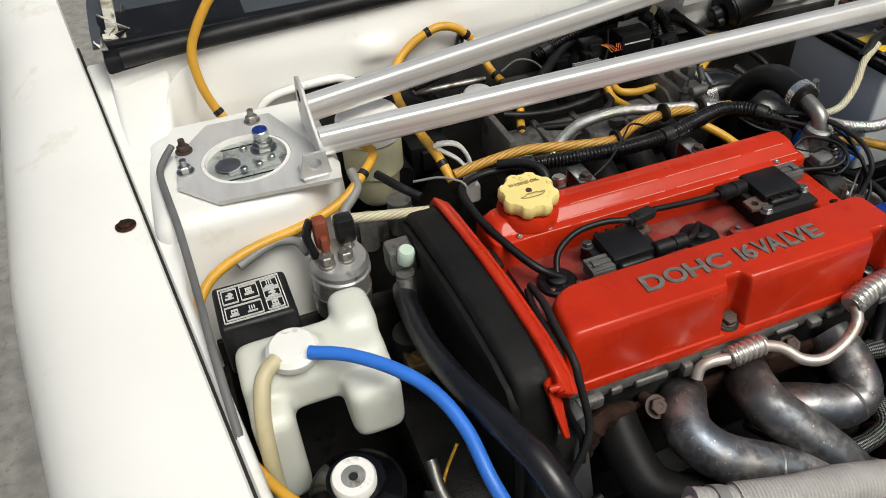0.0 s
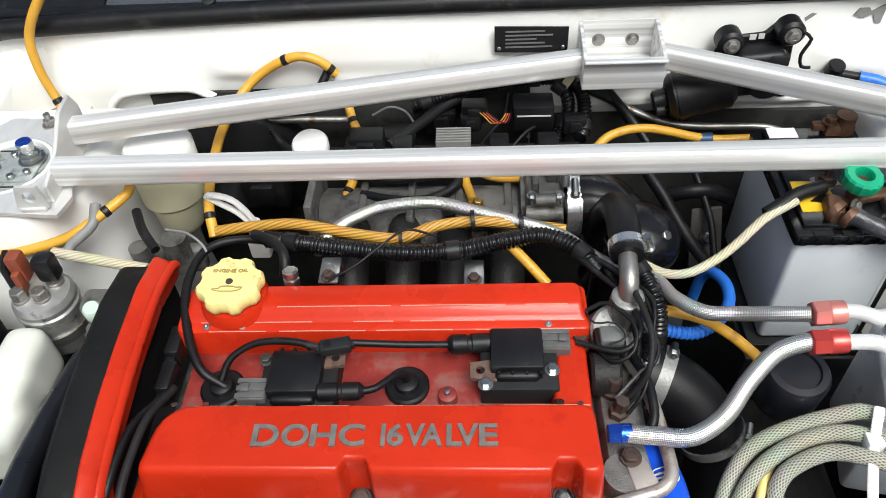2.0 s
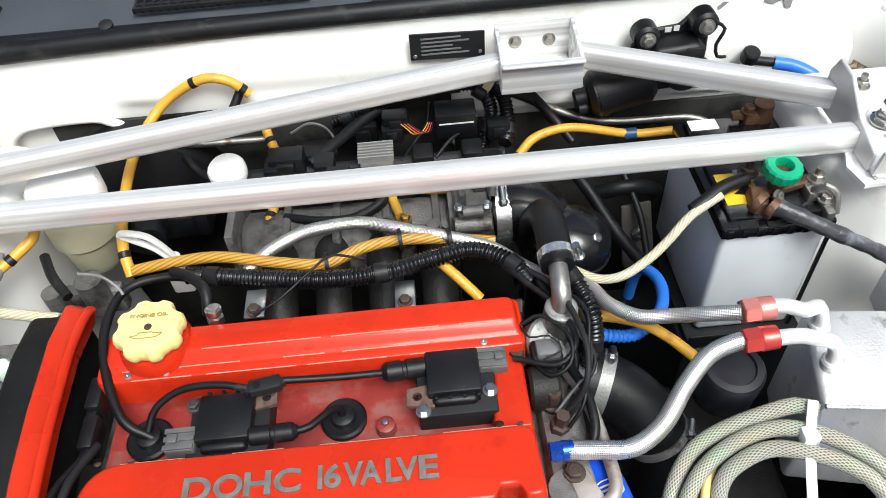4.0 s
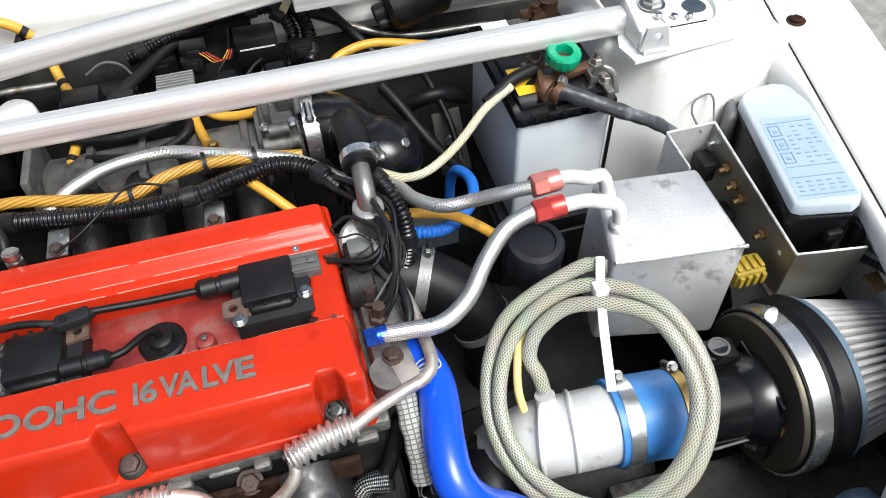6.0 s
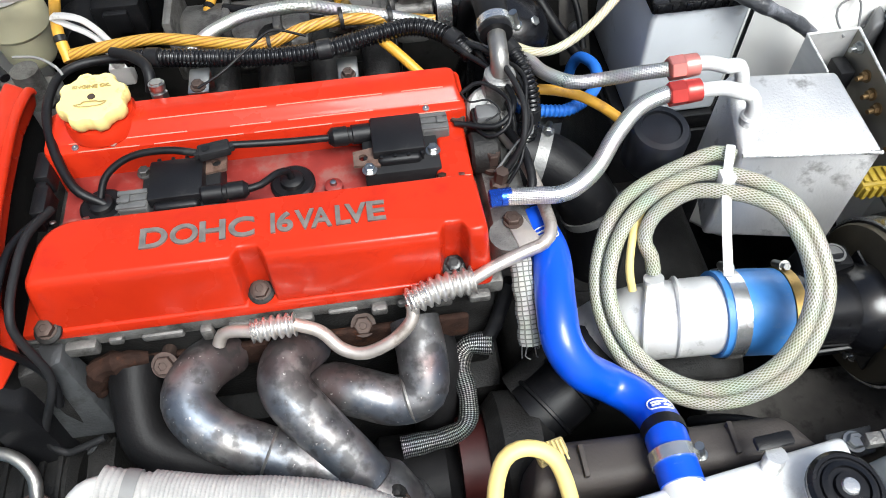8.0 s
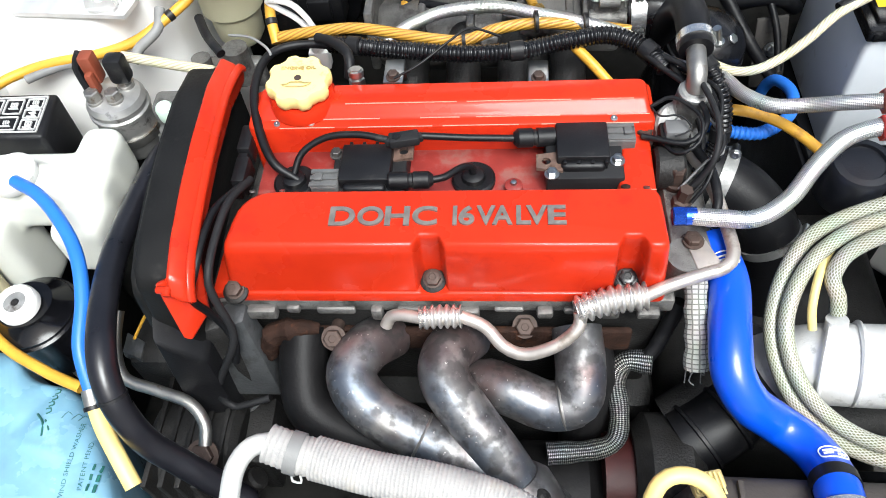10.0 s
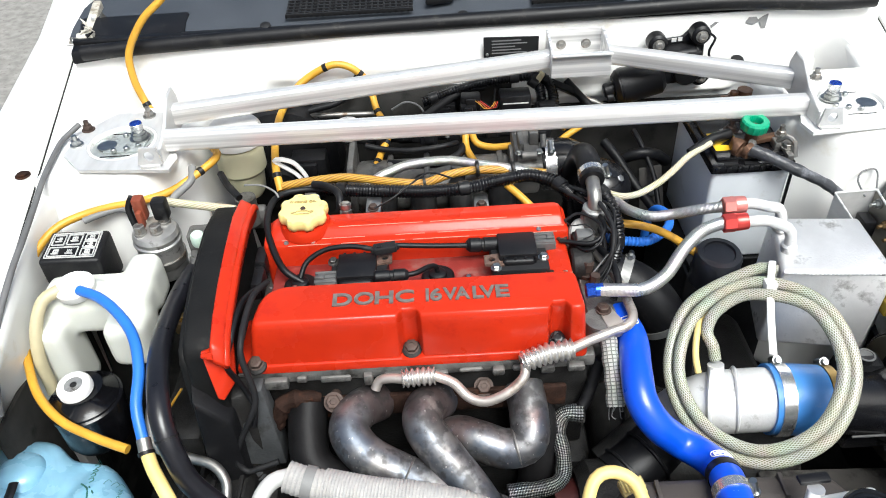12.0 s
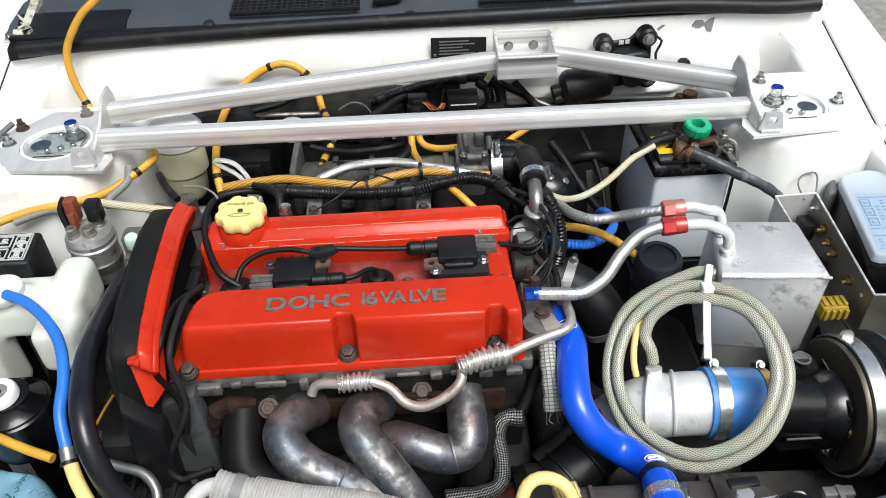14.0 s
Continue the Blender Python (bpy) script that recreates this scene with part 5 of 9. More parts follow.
part("cast_slot_bolt", hexhead((-0.012, 0.372, 0.842), 0.006, 0.008), BRASS, intake)
part("end_flange", box((-0.222, 0.35, 0.775), (-0.211, 0.45, 0.862), 0.004), CAST, intake)
rail = thing("fuel_rail", (-0.09, 0.49, 0.84), "black fuel rail with injector plugs behind the intake", "fuel rail")
part("rail", cyl((-0.22, 0.475, 0.842), (0.12, 0.475, 0.842), 0.010, seg=16), DKGREY, rail)
for k in range(5):
    x = -0.17 + 0.062 * k
    part("injector_plug", join(box((x - 0.013, 0.452, 0.842), (x + 0.013, 0.482, 0.868), 0.003), box((x - 0.009, 0.440, 0.848), (x + 0.009, 0.455, 0.862), 0.002)), BLACK, rail)
resistor = part("finned_resistor", box((-0.062, 0.445, 0.850), (-0.022, 0.478, 0.874), 0.002), GREY, rail, "grey finned resistor block", smooth=False)
for k in range(6):
    part("fin", box((-0.064, 0.445 + 0.0055 * k, 0.8735), (-0.020, 0.4475 + 0.0055 * k, 0.882)), GREY, resistor, smooth=False)
relay = thing("relay_block", (0.06, 0.52, 0.87), "black relay with a silver stripe behind the intake", "relay")
part("case", box((0.035, 0.50, 0.855), (0.088, 0.535, 0.892), 0.003), BLACK, relay)
part("stripe", box((0.040, 0.4992, 0.878), (0.084, 0.4998, 0.8800)), PRINTWHITE, relay)
for x, y, z, s in ((-0.12, 0.50, 0.845, 0.05), (-0.06, 0.53, 0.86, 0.04), (0.10, 0.47, 0.84, 0.035), (-0.30, 0.47, 0.80, 0.06), (-0.02, 0.50, 0.875, 0.028), (-0.155, 0.475, 0.862, 0.045), (-0.015, 0.51, 0.885, 0.034), (0.115, 0.50, 0.868, 0.03), (-0.09, 0.445, 0.858, 0.03)):
    o = part("connector_block", join(box((x - s / 2, y - s / 3, z - s / 2), (x + s / 2, y + s / 3, z + s / 3), 0.004), box((x - s / 4, y - s / 2, z - s / 4), (x + s / 4, y - s / 3, z + s / 4), 0.002)), BLACK)
    tagged(o, "black wiring connector block behind the intake", "connector", "connector blocks")

ORANGEWIRE = mat("orange wire sheath", (0.50, 0.13, 0.03), 0.45)
REDWIRE = mat("red wire sheath", (0.45, 0.03, 0.02), 0.45)
for dx, m, colour in ((0, ORANGEWIRE, "orange"), (0.004, REDWIRE, "red"), (-0.004, YELLOW, "yellow"), (0.007, BLACK, "black")):
    hose("thin_wire", [(-0.004 + dx, 0.490, 0.893), (0.004 + dx, 0.482, 0.890), (0.012 + dx * 1.4, 0.482, 0.882), (0.022 + dx, 0.488, 0.880), (0.028 + dx * 0.6, 0.500, 0.884)], 0.0007, m, "short %s wire at a black connector" % colour, "wiring cable")
for dx, m, colour in ((0, REDWIRE, "red"), (0.008, CAPWHITE, "white")):
    hose("thin_wire", [(-0.188, 0.536, 0.902), (-0.194 + dx, 0.528, 0.914), (-0.198 + dx * 1.5, 0.524, 0.910)], 0.0013, m, "short bare-ended %s wire at a yellow sheath" % colour, "wiring cable")
clip_band = part("loom_clip", lathe([(0.0098, -0.005), (0.0115, -0.005), (0.0115, 0.005), (0.0098, 0.005)], (0.106, 0.5385, 0.905), (0.75, -0.3, -0.5), 20), CREAM)
tagged(clip_band, "ivory plastic clip round the black loom", "clip")
whitecap = part("round_white_cap", lathe([(0.0225, 0), (0.0235, 0.004), (0.0235, 0.014), (0.0215, 0.017), (0, 0.0180)], (-0.2235, 0.452, 0.868), (0, -0.25, 1), 32), CAPWHITE)
tagged(whitecap, "plain round white plastic cap", "cap")
resv = thing("brake_reservoir", (-0.405, 0.40, 0.80), "yellowed brake fluid reservoir with a white cap", "fluid reservoir")
part("bottle", lathe([(0.024, 0), (0.030, 0.01), (0.033, 0.045), (0.039, 0.052), (0.039, 0.09), (0.036, 0.096), (0, 0.096)], (-0.396, 0.400, 0.795), (0, 0, 1), 32), FLUIDCREAM, resv)
part("reservoir_cap", lathe([(0.038, 0), (0.042, 0.003), (0.042, 0.026), (0.038, 0.032), (0, 0.034)], (-0.396, 0.404, 0.891), (0, 0, 1), 32), CAPWHITE, resv)
part("bracket", join(box((-0.45, 0.34, 0.76), (-0.36, 0.36, 0.80), 0.006), cyl((-0.385, 0.335, 0.78), (-0.385, 0.335, 0.83), 0.016), cyl((-0.43, 0.33, 0.77), (-0.43, 0.33, 0.82), 0.012)), CAST, resv)
eye = thing("lifting_eye", (-0.30, 0.342, 0.85), "pale grey looped lifting eye behind the cover", "lifting eye")
part("loop", tube([(-0.286, 0.344, 0.842), (-0.300, 0.345, 0.862), (-0.318, 0.344, 0.878), (-0.329, 0.342, 0.890), (-0.318, 0.340, 0.893), (-0.300, 0.340, 0.886), (-0.288, 0.341, 0.868), (-0.280, 0.343, 0.845)], 0.0042, 10, flat=0.7), CAPWHITE, eye)
part("foot", join(cyl((-0.283, 0.344, 0.815), (-0.283, 0.343, 0.848), 0.009, seg=16, w=0.002), box((-0.296, 0.335, 0.79), (-0.270, 0.352, 0.818), 0.004)), CAPWHITE, eye)
booster = part("brake_booster", lathe([(0.11, 0), (0.112, 0.02), (0.10, 0.05), (0.05, 0.07), (0.03, 0.075), (0.02, 0.12), (0, 0.12)], (-0.36, 0.56, 0.78), (0.1, -1, 0), 40), BLACK)
tagged(booster, "black brake booster against the firewall", "brake booster")

elbow = thing("intake_elbow", (0.195, 0.345, 0.76), "glossy black moulded intake elbow beside the throttle", "intake duct")
part("elbow_shell", lathe([(0.046, -0.06), (0.048, 0.02), (0.047, 0.044), (0.041, 0.060), (0.030, 0.070), (0.016, 0.075), (0, 0.076)], (0.176, 0.352, 0.770), (0.25, -0.15, 1), 44), GLOSSBLACK, elbow, angle=60)
part("elbow_neck", tube([(0.100, 0.395, 0.822), (0.130, 0.388, 0.825), (0.150, 0.378, 0.818), (0.170, 0.362, 0.802)], 0.036, 26), GLOSSBLACK, elbow, angle=60)
part("moulded_rib", lathe([(0.0470, 0.030), (0.0495, 0.032), (0.0495, 0.037), (0.0460, 0.039)], (0.176, 0.352, 0.770), (0.25, -0.15, 1), 44), BLACK, elbow, angle=60)
bolt((0.206, 0.325, 0.830), 0.006, 0.006, ZINC, elbow, (0.5, -0.5, 0.8))
part("bolt_lug", cyl((0.200, 0.332, 0.818), (0.206, 0.325, 0.830), 0.010, seg=18, w=0.002), BLACK, elbow)
# Clutter added in the gap, coloured dark for the shade there.
hose("vacuum_hose", [(0.235, 0.430, 0.800), (0.262, 0.424, 0.812), (0.292, 0.428, 0.806), (0.318, 0.446, 0.780)], 0.010, RUBBER, "black rubber hose in the gap beside the battery", "hose")
hose("vacuum_hose", [(0.205, 0.440, 0.830), (0.222, 0.412, 0.815), (0.250, 0.375, 0.780), (0.285, 0.350, 0.740)], 0.008, RUBBER, "black rubber hose dropping beside the battery", "hose")
hose("black_cable", [(0.262, 0.470, 0.830), (0.268, 0.440, 0.822), (0.282, 0.395, 0.790), (0.288, 0.360, 0.750)], 0.0045, RUBBER, "thin black cable dropping beside the battery", "wiring cable")
stay = thing("battery_stay", (0.300, 0.40, 0.72), "dark stay added as clutter below the battery", "bracket")
part("stay_plate", hull8([(0.268, 0.385, 0.70), (0.312, 0.385, 0.70), (0.312, 0.390, 0.70), (0.268, 0.390, 0.70)], [(0.262, 0.410, 0.790), (0.300, 0.410, 0.795), (0.300, 0.415, 0.795), (0.262, 0.415, 0.790)], 0.002), DUSTRAIL, stay)
part("stay_bolt", hexhead((0.285, 0.396, 0.755), 0.007, 0.006, (0, -0.9, 0.3)), ZINC, stay)

# ---- wiper motor ----
wm = thing("wiper_motor", (0.31, 0.53, 0.93), "black wiper motor bolted to the firewall", "wiper motor")
part("motor_body", join(cyl((0.236, 0.530, 0.880), (0.318, 0.532, 0.902), 0.031, seg=32, w=0.008), cyl((0.248, 0.530, 0.8832), (0.256, 0.530, 0.8855), 0.0325, seg=32)), BLACK, wm)
part("end_boss", join(cyl((0.218, 0.530, 0.876), (0.238, 0.530, 0.881), 0.013, seg=20, w=0.003), cyl((0.224, 0.520, 0.868), (0.234, 0.520, 0.870), 0.008, seg=14)), BLACK, wm)
part("gear_case", join(hull8([(0.305, 0.512, 0.888), (0.385, 0.512, 0.895), (0.385, 0.556, 0.895), (0.305, 0.556, 0.888)], [(0.312, 0.520, 0.945), (0.372, 0.520, 0.950), (0.372, 0.556, 0.950), (0.312, 0.556, 0.945)], 0.008, 3), cyl((0.352, 0.52, 0.915), (0.352, 0.505, 0.915), 0.024, seg=26, w=0.003)), BLACK, wm)
part("mount_plate", prism([(0.292, 0.925), (0.30, 0.965), (0.32, 0.955), (0.35, 0.958), (0.368, 0.978), (0.388, 0.970), (0.392, 0.92), (0.36, 0.89), (0.31, 0.89)], "y", 0.553, 0.560, 0.002, 1), BLACK, wm)
part("plug", join(box((0.352, 0.518, 0.930), (0.376, 0.54, 0.945), 0.002), box((0.335, 0.522, 0.935), (0.354, 0.538, 0.943), 0.002)), DKGREY, wm)
part("print_bar", box((0.332, 0.5520, 0.950), (0.340, 0.5529, 0.957)), PRINTWHITE, wm)
part("print_bar", box((0.343, 0.5520, 0.951), (0.350, 0.5529, 0.958)), PRINTWHITE, wm)
for x, z in ((0.304, 0.955), (0.375, 0.967), (0.385, 0.892)):
    e = part("mount_ear", cyl((x, 0.558, z), (x, 0.530, z), 0.0165, seg=24, w=0.004), RUBBER, wm)
    part("ear_bolt", hexhead((x, 0.530, z), 0.0075, 0.007, (0, -1, 0.1)), STEEL, e)
part("wire", tube([(0.386, 0.53, 0.972), (0.396, 0.525, 0.965), (0.388, 0.522, 0.945), (0.392, 0.52, 0.93), (0.405, 0.525, 0.925)], 0.0022, 8), BLACK, wm)
sol = thing("vacuum_valve", (0.455, 0.54, 0.90), "black vacuum valve with a blue hose on the firewall", "valve")
part("valve_body", join(cyl((0.448, 0.548, 0.900), (0.448, 0.542, 0.918), 0.011, seg=18, w=0.002), cyl((0.452, 0.545, 0.902), (0.488, 0.540, 0.897), 0.006, seg=14), cyl((0.448, 0.556, 0.90), (0.448, 0.571, 0.90), 0.006, seg=12)), BLACK, sol)
part("valve_hose", tube([(0.480, 0.540, 0.898), (0.505, 0.530, 0.896), (0.530, 0.512, 0.884), (0.535, 0.495, 0.85), (0.530, 0.48, 0.80)], 0.0085, 14), BLUEHOSE, sol, "bright blue vacuum hose")

# ---- cooling outlet, ducts ----
outl = thing("coolant_outlet", (0.139, 0.2, 0.86), "metal coolant outlet neck with a clamped black hose", "coolant outlet")
part("outlet_flange", lathe([(0.014, 0), (0.0165, 0.003), (0.0165, 0.006), (0.014, 0.008), (0, 0.008)], (0.139, 0.194, 0.870), (0, -0.1, 1), 28), CASTGREY, outl, "bare aluminium outlet flange")
part("outlet_neck", tube([(0.139, 0.193, 0.875), (0.139, 0.200, 0.890), (0.140, 0.222, 0.897), (0.141, 0.245, 0.899)], 0.0100, 18), STEEL, outl, "rust-stained metal neck")
part("housing", join(lathe([(0.020, -0.05), (0.026, -0.012), (0.027, 0), (0.0245, 0.003), (0.010, 0.0035), (0.009, 0.006), (0, 0.006)], (0.128, 0.180, 0.838), (0.25, -0.55, 0.8), 32), cyl((0.132, 0.198, 0.82), (0.138, 0.196, 0.874), 0.015, seg=20)), CASTGREY, outl, "pale grey cast housing")
part("outlet_hose", tube([(0.1405, 0.228, 0.898), (0.141, 0.255, 0.902), (0.141, 0.285, 0.902), (0.141, 0.318, 0.884), (0.138, 0.345, 0.845), (0.134, 0.36, 0.80)], 0.0175, 20), RUBBER, outl, "black rubber coolant hose")
clampring((0.141, 0.240, 0.900), (0, 1, 0.1), 0.0178, 0.010, outl, screw=(1, 0, 0.3))
duct = thing("intake_duct", (0.17, 0.36, 0.8), "glossy black intake duct clamped to the throttle", "intake duct")
part("duct_tube", tube([(0.098, 0.392, 0.822), (0.130, 0.389, 0.826), (0.156, 0.374, 0.812), (0.166, 0.352, 0.770), (0.166, 0.335, 0.70), (0.166, 0.325, 0.60)], 0.0405, 28), GLOSSBLACK, duct)
clampring((0.104, 0.392, 0.8225), (1, 0, 0), 0.0415, 0.018, duct, screw=(0, -0.4, 1))
charge = thing("charge_hose", (0.22, 0.17, 0.7), "black rubber charge air hose with a steel clamp", "charge hose")
part("hose_body", tube([(0.125, 0.20, 0.755), (0.18, 0.185, 0.750), (0.220, 0.166, 0.732), (0.248, 0.145, 0.695), (0.260, 0.130, 0.64), (0.262, 0.125, 0.58)], 0.036, 24), RUBBER, charge)
clampring((0.19, 0.182, 0.748), (1, -0.4, -0.15), 0.0365, 0.014, charge, CASTGREY, screw=(0, 0.4, 1))
clampring((0.2495, 0.1435, 0.692), (0.45, -0.35, -0.8), 0.0365, 0.010, charge, CASTGREY, screw=(0, 0.2, 1))
CANBLACK = mat("blue-black canister plastic", (0.012, 0.013, 0.017), 0.35, 0, 0.3, 30, 0.08, 400)
pod = part("round_black_canister", lathe([(0.030, 0), (0.032, 0.003), (0.032, 0.052), (0.029, 0.057), (0.022, 0.058), (0.021, 0.0545), (0.006, 0.0545), (0, 0.055)], (0.304, 0.142, 0.773), (0.0, -0.12, 1), 40), CANBLACK)
tagged(pod, "dark round plastic canister with a ringed lid", "canister")

# ---- battery ----
bat = thing("battery", (0.39, 0.36, 0.66), "pale cased car battery with a black lid", "battery")
part("case", box((0.331, 0.274, 0.70), (0.447, 0.455, 0.867), 0.006, 3), BATTERY, bat, "pale grey battery case")
part("lid", join(box((0.327, 0.270, 0.866), (0.451, 0.459, 0.882), 0.003, 2), box((0.336, 0.280, 0.881), (0.442, 0.45, 0.8885), 0.003, 2), *[box((0.332 + 0.0165 * k, 0.2685, 0.868), (0.340 + 0.0165 * k, 0.2715, 0.8795), 0.0008) for k in range(7)]), GLOSSBLACK, bat, "glossy black battery lid")
part("warning_label", box((0.340, 0.300, 0.8886), (0.380, 0.350, 0.8891)), PRINTYELLOW, bat)
part("print_bar", hull8([(0.352, 0.316, 0.8890), (0.374, 0.312, 0.8890), (0.372, 0.332, 0.8890)], [(0.352, 0.316, 0.8894), (0.374, 0.312, 0.8894), (0.372, 0.332, 0.8894)]), BLACK, bat)
part("white_label", box((0.340, 0.430, 0.8886), (0.374, 0.449, 0.8894)), CAPWHITE, bat)
part("rear_clamp", join(box((0.405, 0.432, 0.880), (0.440, 0.452, 0.903), 0.005), cyl((0.428, 0.442, 0.88), (0.428, 0.442, 0.912), 0.012, seg=16), hexhead((0.410, 0.440, 0.903), 0.007, 0.008), box((0.39, 0.436, 0.892), (0.41, 0.447, 0.902), 0.003)), COPPER, bat, "browned copper rear terminal clamp")
for k in range(3):
    part("lid_groove", box((0.345 + 0.03 * k, 0.2692, 0.8815), (0.365 + 0.03 * k, 0.2760, 0.8835)), DKGREY, bat)
part("strap", tube([(0.4485, 0.272, 0.67), (0.4485, 0.272, 0.868)], 0.0025, 8), BLACK, bat)
part("vent_ring", lathe([(0.0085, 0), (0.0185, 0), (0.0200, 0.003), (0.0200, 0.013), (0.0180, 0.0155), (0.0105, 0.0155), (0.0090, 0.013), (0.0085, 0)], (0.394, 0.312, 0.917), (0.05, -0.12, 1), 48, 16, 0.025), GREEN, bat, "green plastic terminal ring")
part("terminal_post", cyl((0.394, 0.312, 0.88), (0.394, 0.312, 0.922), 0.009, seg=18), COPPER, bat)
part("terminal_clamp", join(hull8([(0.358, 0.284, 0.884), (0.380, 0.278, 0.884), (0.386, 0.312, 0.884), (0.364, 0.320, 0.884)], [(0.360, 0.288, 0.902), (0.378, 0.284, 0.900), (0.383, 0.310, 0.903), (0.366, 0.316, 0.904)], 0.004, 2), hull8([(0.38, 0.300, 0.892), (0.442, 0.316, 0.892), (0.440, 0.328, 0.892), (0.378, 0.313, 0.892)], [(0.38, 0.300, 0.899), (0.442, 0.316, 0.901), (0.440, 0.328, 0.901), (0.378, 0.313, 0.899)], 0.002)), COPPER, bat, "browned copper terminal clamp", angle=30)
for q, r in ((0.0, 0.0125), (0.011, 0.0120)):
    part("clamp_saddle", lathe([(r - 0.003, -0.004), (r, -0.004), (r + 0.0005, 0), (r, 0.004), (r - 0.003, 0.004)], (0.368 + q, 0.290 - q * 0.9, 0.899), (0.62, -0.75, -0.2), 24), COPPER, bat, "browned copper cable saddle")
part("clamp_bolt", join(hexhead((0.371, 0.335, 0.902), 0.0085, 0.008), cyl((0.371, 0.335, 0.888), (0.371, 0.335, 0.919), 0.004, seg=10)), BOLTBROWN, bat)
part("cable_lug", join(box((0.358, 0.322, 0.8995), (0.384, 0.346, 0.9025), 0.002, 1, 20), hexhead((0.389, 0.296, 0.900), 0.006, 0.006, (0.5, -0.6, 0.4))), STEEL, bat, "dull cable lug")
part("hold_down", join(box((0.425, 0.295, 0.885), (0.450, 0.315, 0.900), 0.003), box((0.436, 0.27, 0.880), (0.446, 0.32, 0.893), 0.002), hexhead((0.440, 0.316, 0.90), 0.007, 0.009), cyl((0.440, 0.316, 0.89), (0.440, 0.316, 0.917), 0.0035, seg=10), hexhead((0.441, 0.290, 0.893), 0.006, 0.008), tube([(0.43, 0.30, 0.90), (0.438, 0.292, 0.912), (0.448, 0.285, 0.905), (0.45, 0.278, 0.885)], 0.004, 8)), STEEL, bat, "zinc hold-down hardware")
tray = thing("battery_tray", (0.39, 0.36, 0.40), "black battery tray under the battery", "tray")
part("tray_pan", box((0.318, 0.256, 0.688), (0.462, 0.467, 0.699), 0.003), BLACK, tray)
part("tray_lip", box((0.318, 0.2545, 0.690), (0.462, 0.2575, 0.712), 0.001), BLACK, tray)
part("tray_stand", box((0.312, 0.25, 0.40), (0.47, 0.47, 0.688), 0.01), BLACK, tray)

# ---- catch tank ----
tank = thing("catch_tank", (0.43, 0.12, 0.72), "welded bare aluminium oil catch tank", "catch tank")
part("tank_body", hull8([(0.352, 0.064, 0.722), (0.478, 0.028, 0.735), (0.495, 0.14, 0.735), (0.372, 0.165, 0.728)],
                        [(0.366, 0.078, 0.840), (0.504, 0.054, 0.848), (0.501, 0.164, 0.856), (0.386, 0.183, 0.850)], 0.006, 3), TANKALU, tank, angle=40)
part("weld_bead", tube([(0.368, 0.0765, 0.8385), (0.42, 0.0675, 0.841), (0.46, 0.061, 0.844), (0.502, 0.0535, 0.8465)], 0.0024, 8, 0.003, ribs=0.005, depth=0.0006), TANKALU, tank)
for p, q in (((0.388, 0.155, 0.862), (0.390, 0.155, 0.848)), ((0.386, 0.116, 0.856), (0.388, 0.116, 0.842))):
    part("port_fitting", cyl(p, q, 0.0105, seg=18, w=0.002), TANKALU, tank)

# ---- relay bracket and fuse box ----
brk = thing("terminal_bracket", (0.56, 0.13, 0.78), "folded aluminium bracket with brass terminals", "bracket")
SHEET = streaked("stained bracket sheet", (0.30, 0.285, 0.25), (0.18, 0.165, 0.13), 0.45, (8, 8, 8), 0.8)
TARNISH = mat("tarnished brass", (0.20, 0.13, 0.06), 0.5, 0.8, 0.3, 60, 0.2, 300)
wall = part("bracket_wall", hull8([(0.5545, 0.2255, 0.77), (0.5570, 0.2255, 0.77), (0.5655, 0.0470, 0.735), (0.5630, 0.0470, 0.735)], [(0.5545, 0.2255, 0.855), (0.5570, 0.2255, 0.855), (0.5655, 0.0470, 0.818), (0.5630, 0.0470, 0.818)]), SHEET, brk, smooth=False)
part("bracket_end", hull8([(0.500, 0.2300, 0.79), (0.500, 0.2325, 0.79), (0.5555, 0.2275, 0.79), (0.5555, 0.2250, 0.79)], [(0.500, 0.2300, 0.849), (0.500, 0.2325, 0.849), (0.5555, 0.2275, 0.855), (0.5555, 0.2250, 0.855)]), BRUSHED, brk, smooth=False)
part("bracket_cheek", hull8([(0.499, 0.231, 0.79), (0.5015, 0.231, 0.79), (0.5065, 0.180, 0.77), (0.504, 0.180, 0.77)], [(0.499, 0.231, 0.849), (0.5015, 0.231, 0.849), (0.5065, 0.180, 0.838), (0.504, 0.180, 0.838)]), BRUSHED, brk, smooth=False)
part("bracket_flap", hull8([(0.563, 0.0455, 0.735), (0.563, 0.0480, 0.735), (0.628, 0.0300, 0.750), (0.628, 0.0275, 0.750)], [(0.5625, 0.0455, 0.818), (0.5625, 0.0480, 0.818), (0.628, 0.0275, 0.832), (0.628, 0.0250, 0.832)]), SHEET, brk, smooth=False)
part("bracket_floor", box((0.558, 0.045, 0.742), (0.640, 0.23, 0.746)), SHEET, brk, smooth=False)
part("bracket_edge", tube([(0.5558, 0.2255, 0.8555), (0.560, 0.136, 0.8370), (0.5642, 0.0470, 0.8185)], 0.0016, 8), ALU, wall, "bright strip along the sheet edge")
part("bracket_edge", tube([(0.499, 0.2312, 0.8495), (0.5558, 0.2255, 0.8555)], 0.0016, 8), ALU, wall)
part("bracket_edge", tube([(0.4995, 0.231, 0.8492), (0.5052, 0.180, 0.8382)], 0.0014, 8), ALU, wall)
part("bracket_edge", tube([(0.5642, 0.0468, 0.8185), (0.628, 0.0262, 0.8325)], 0.0014, 8), ALU, wall)
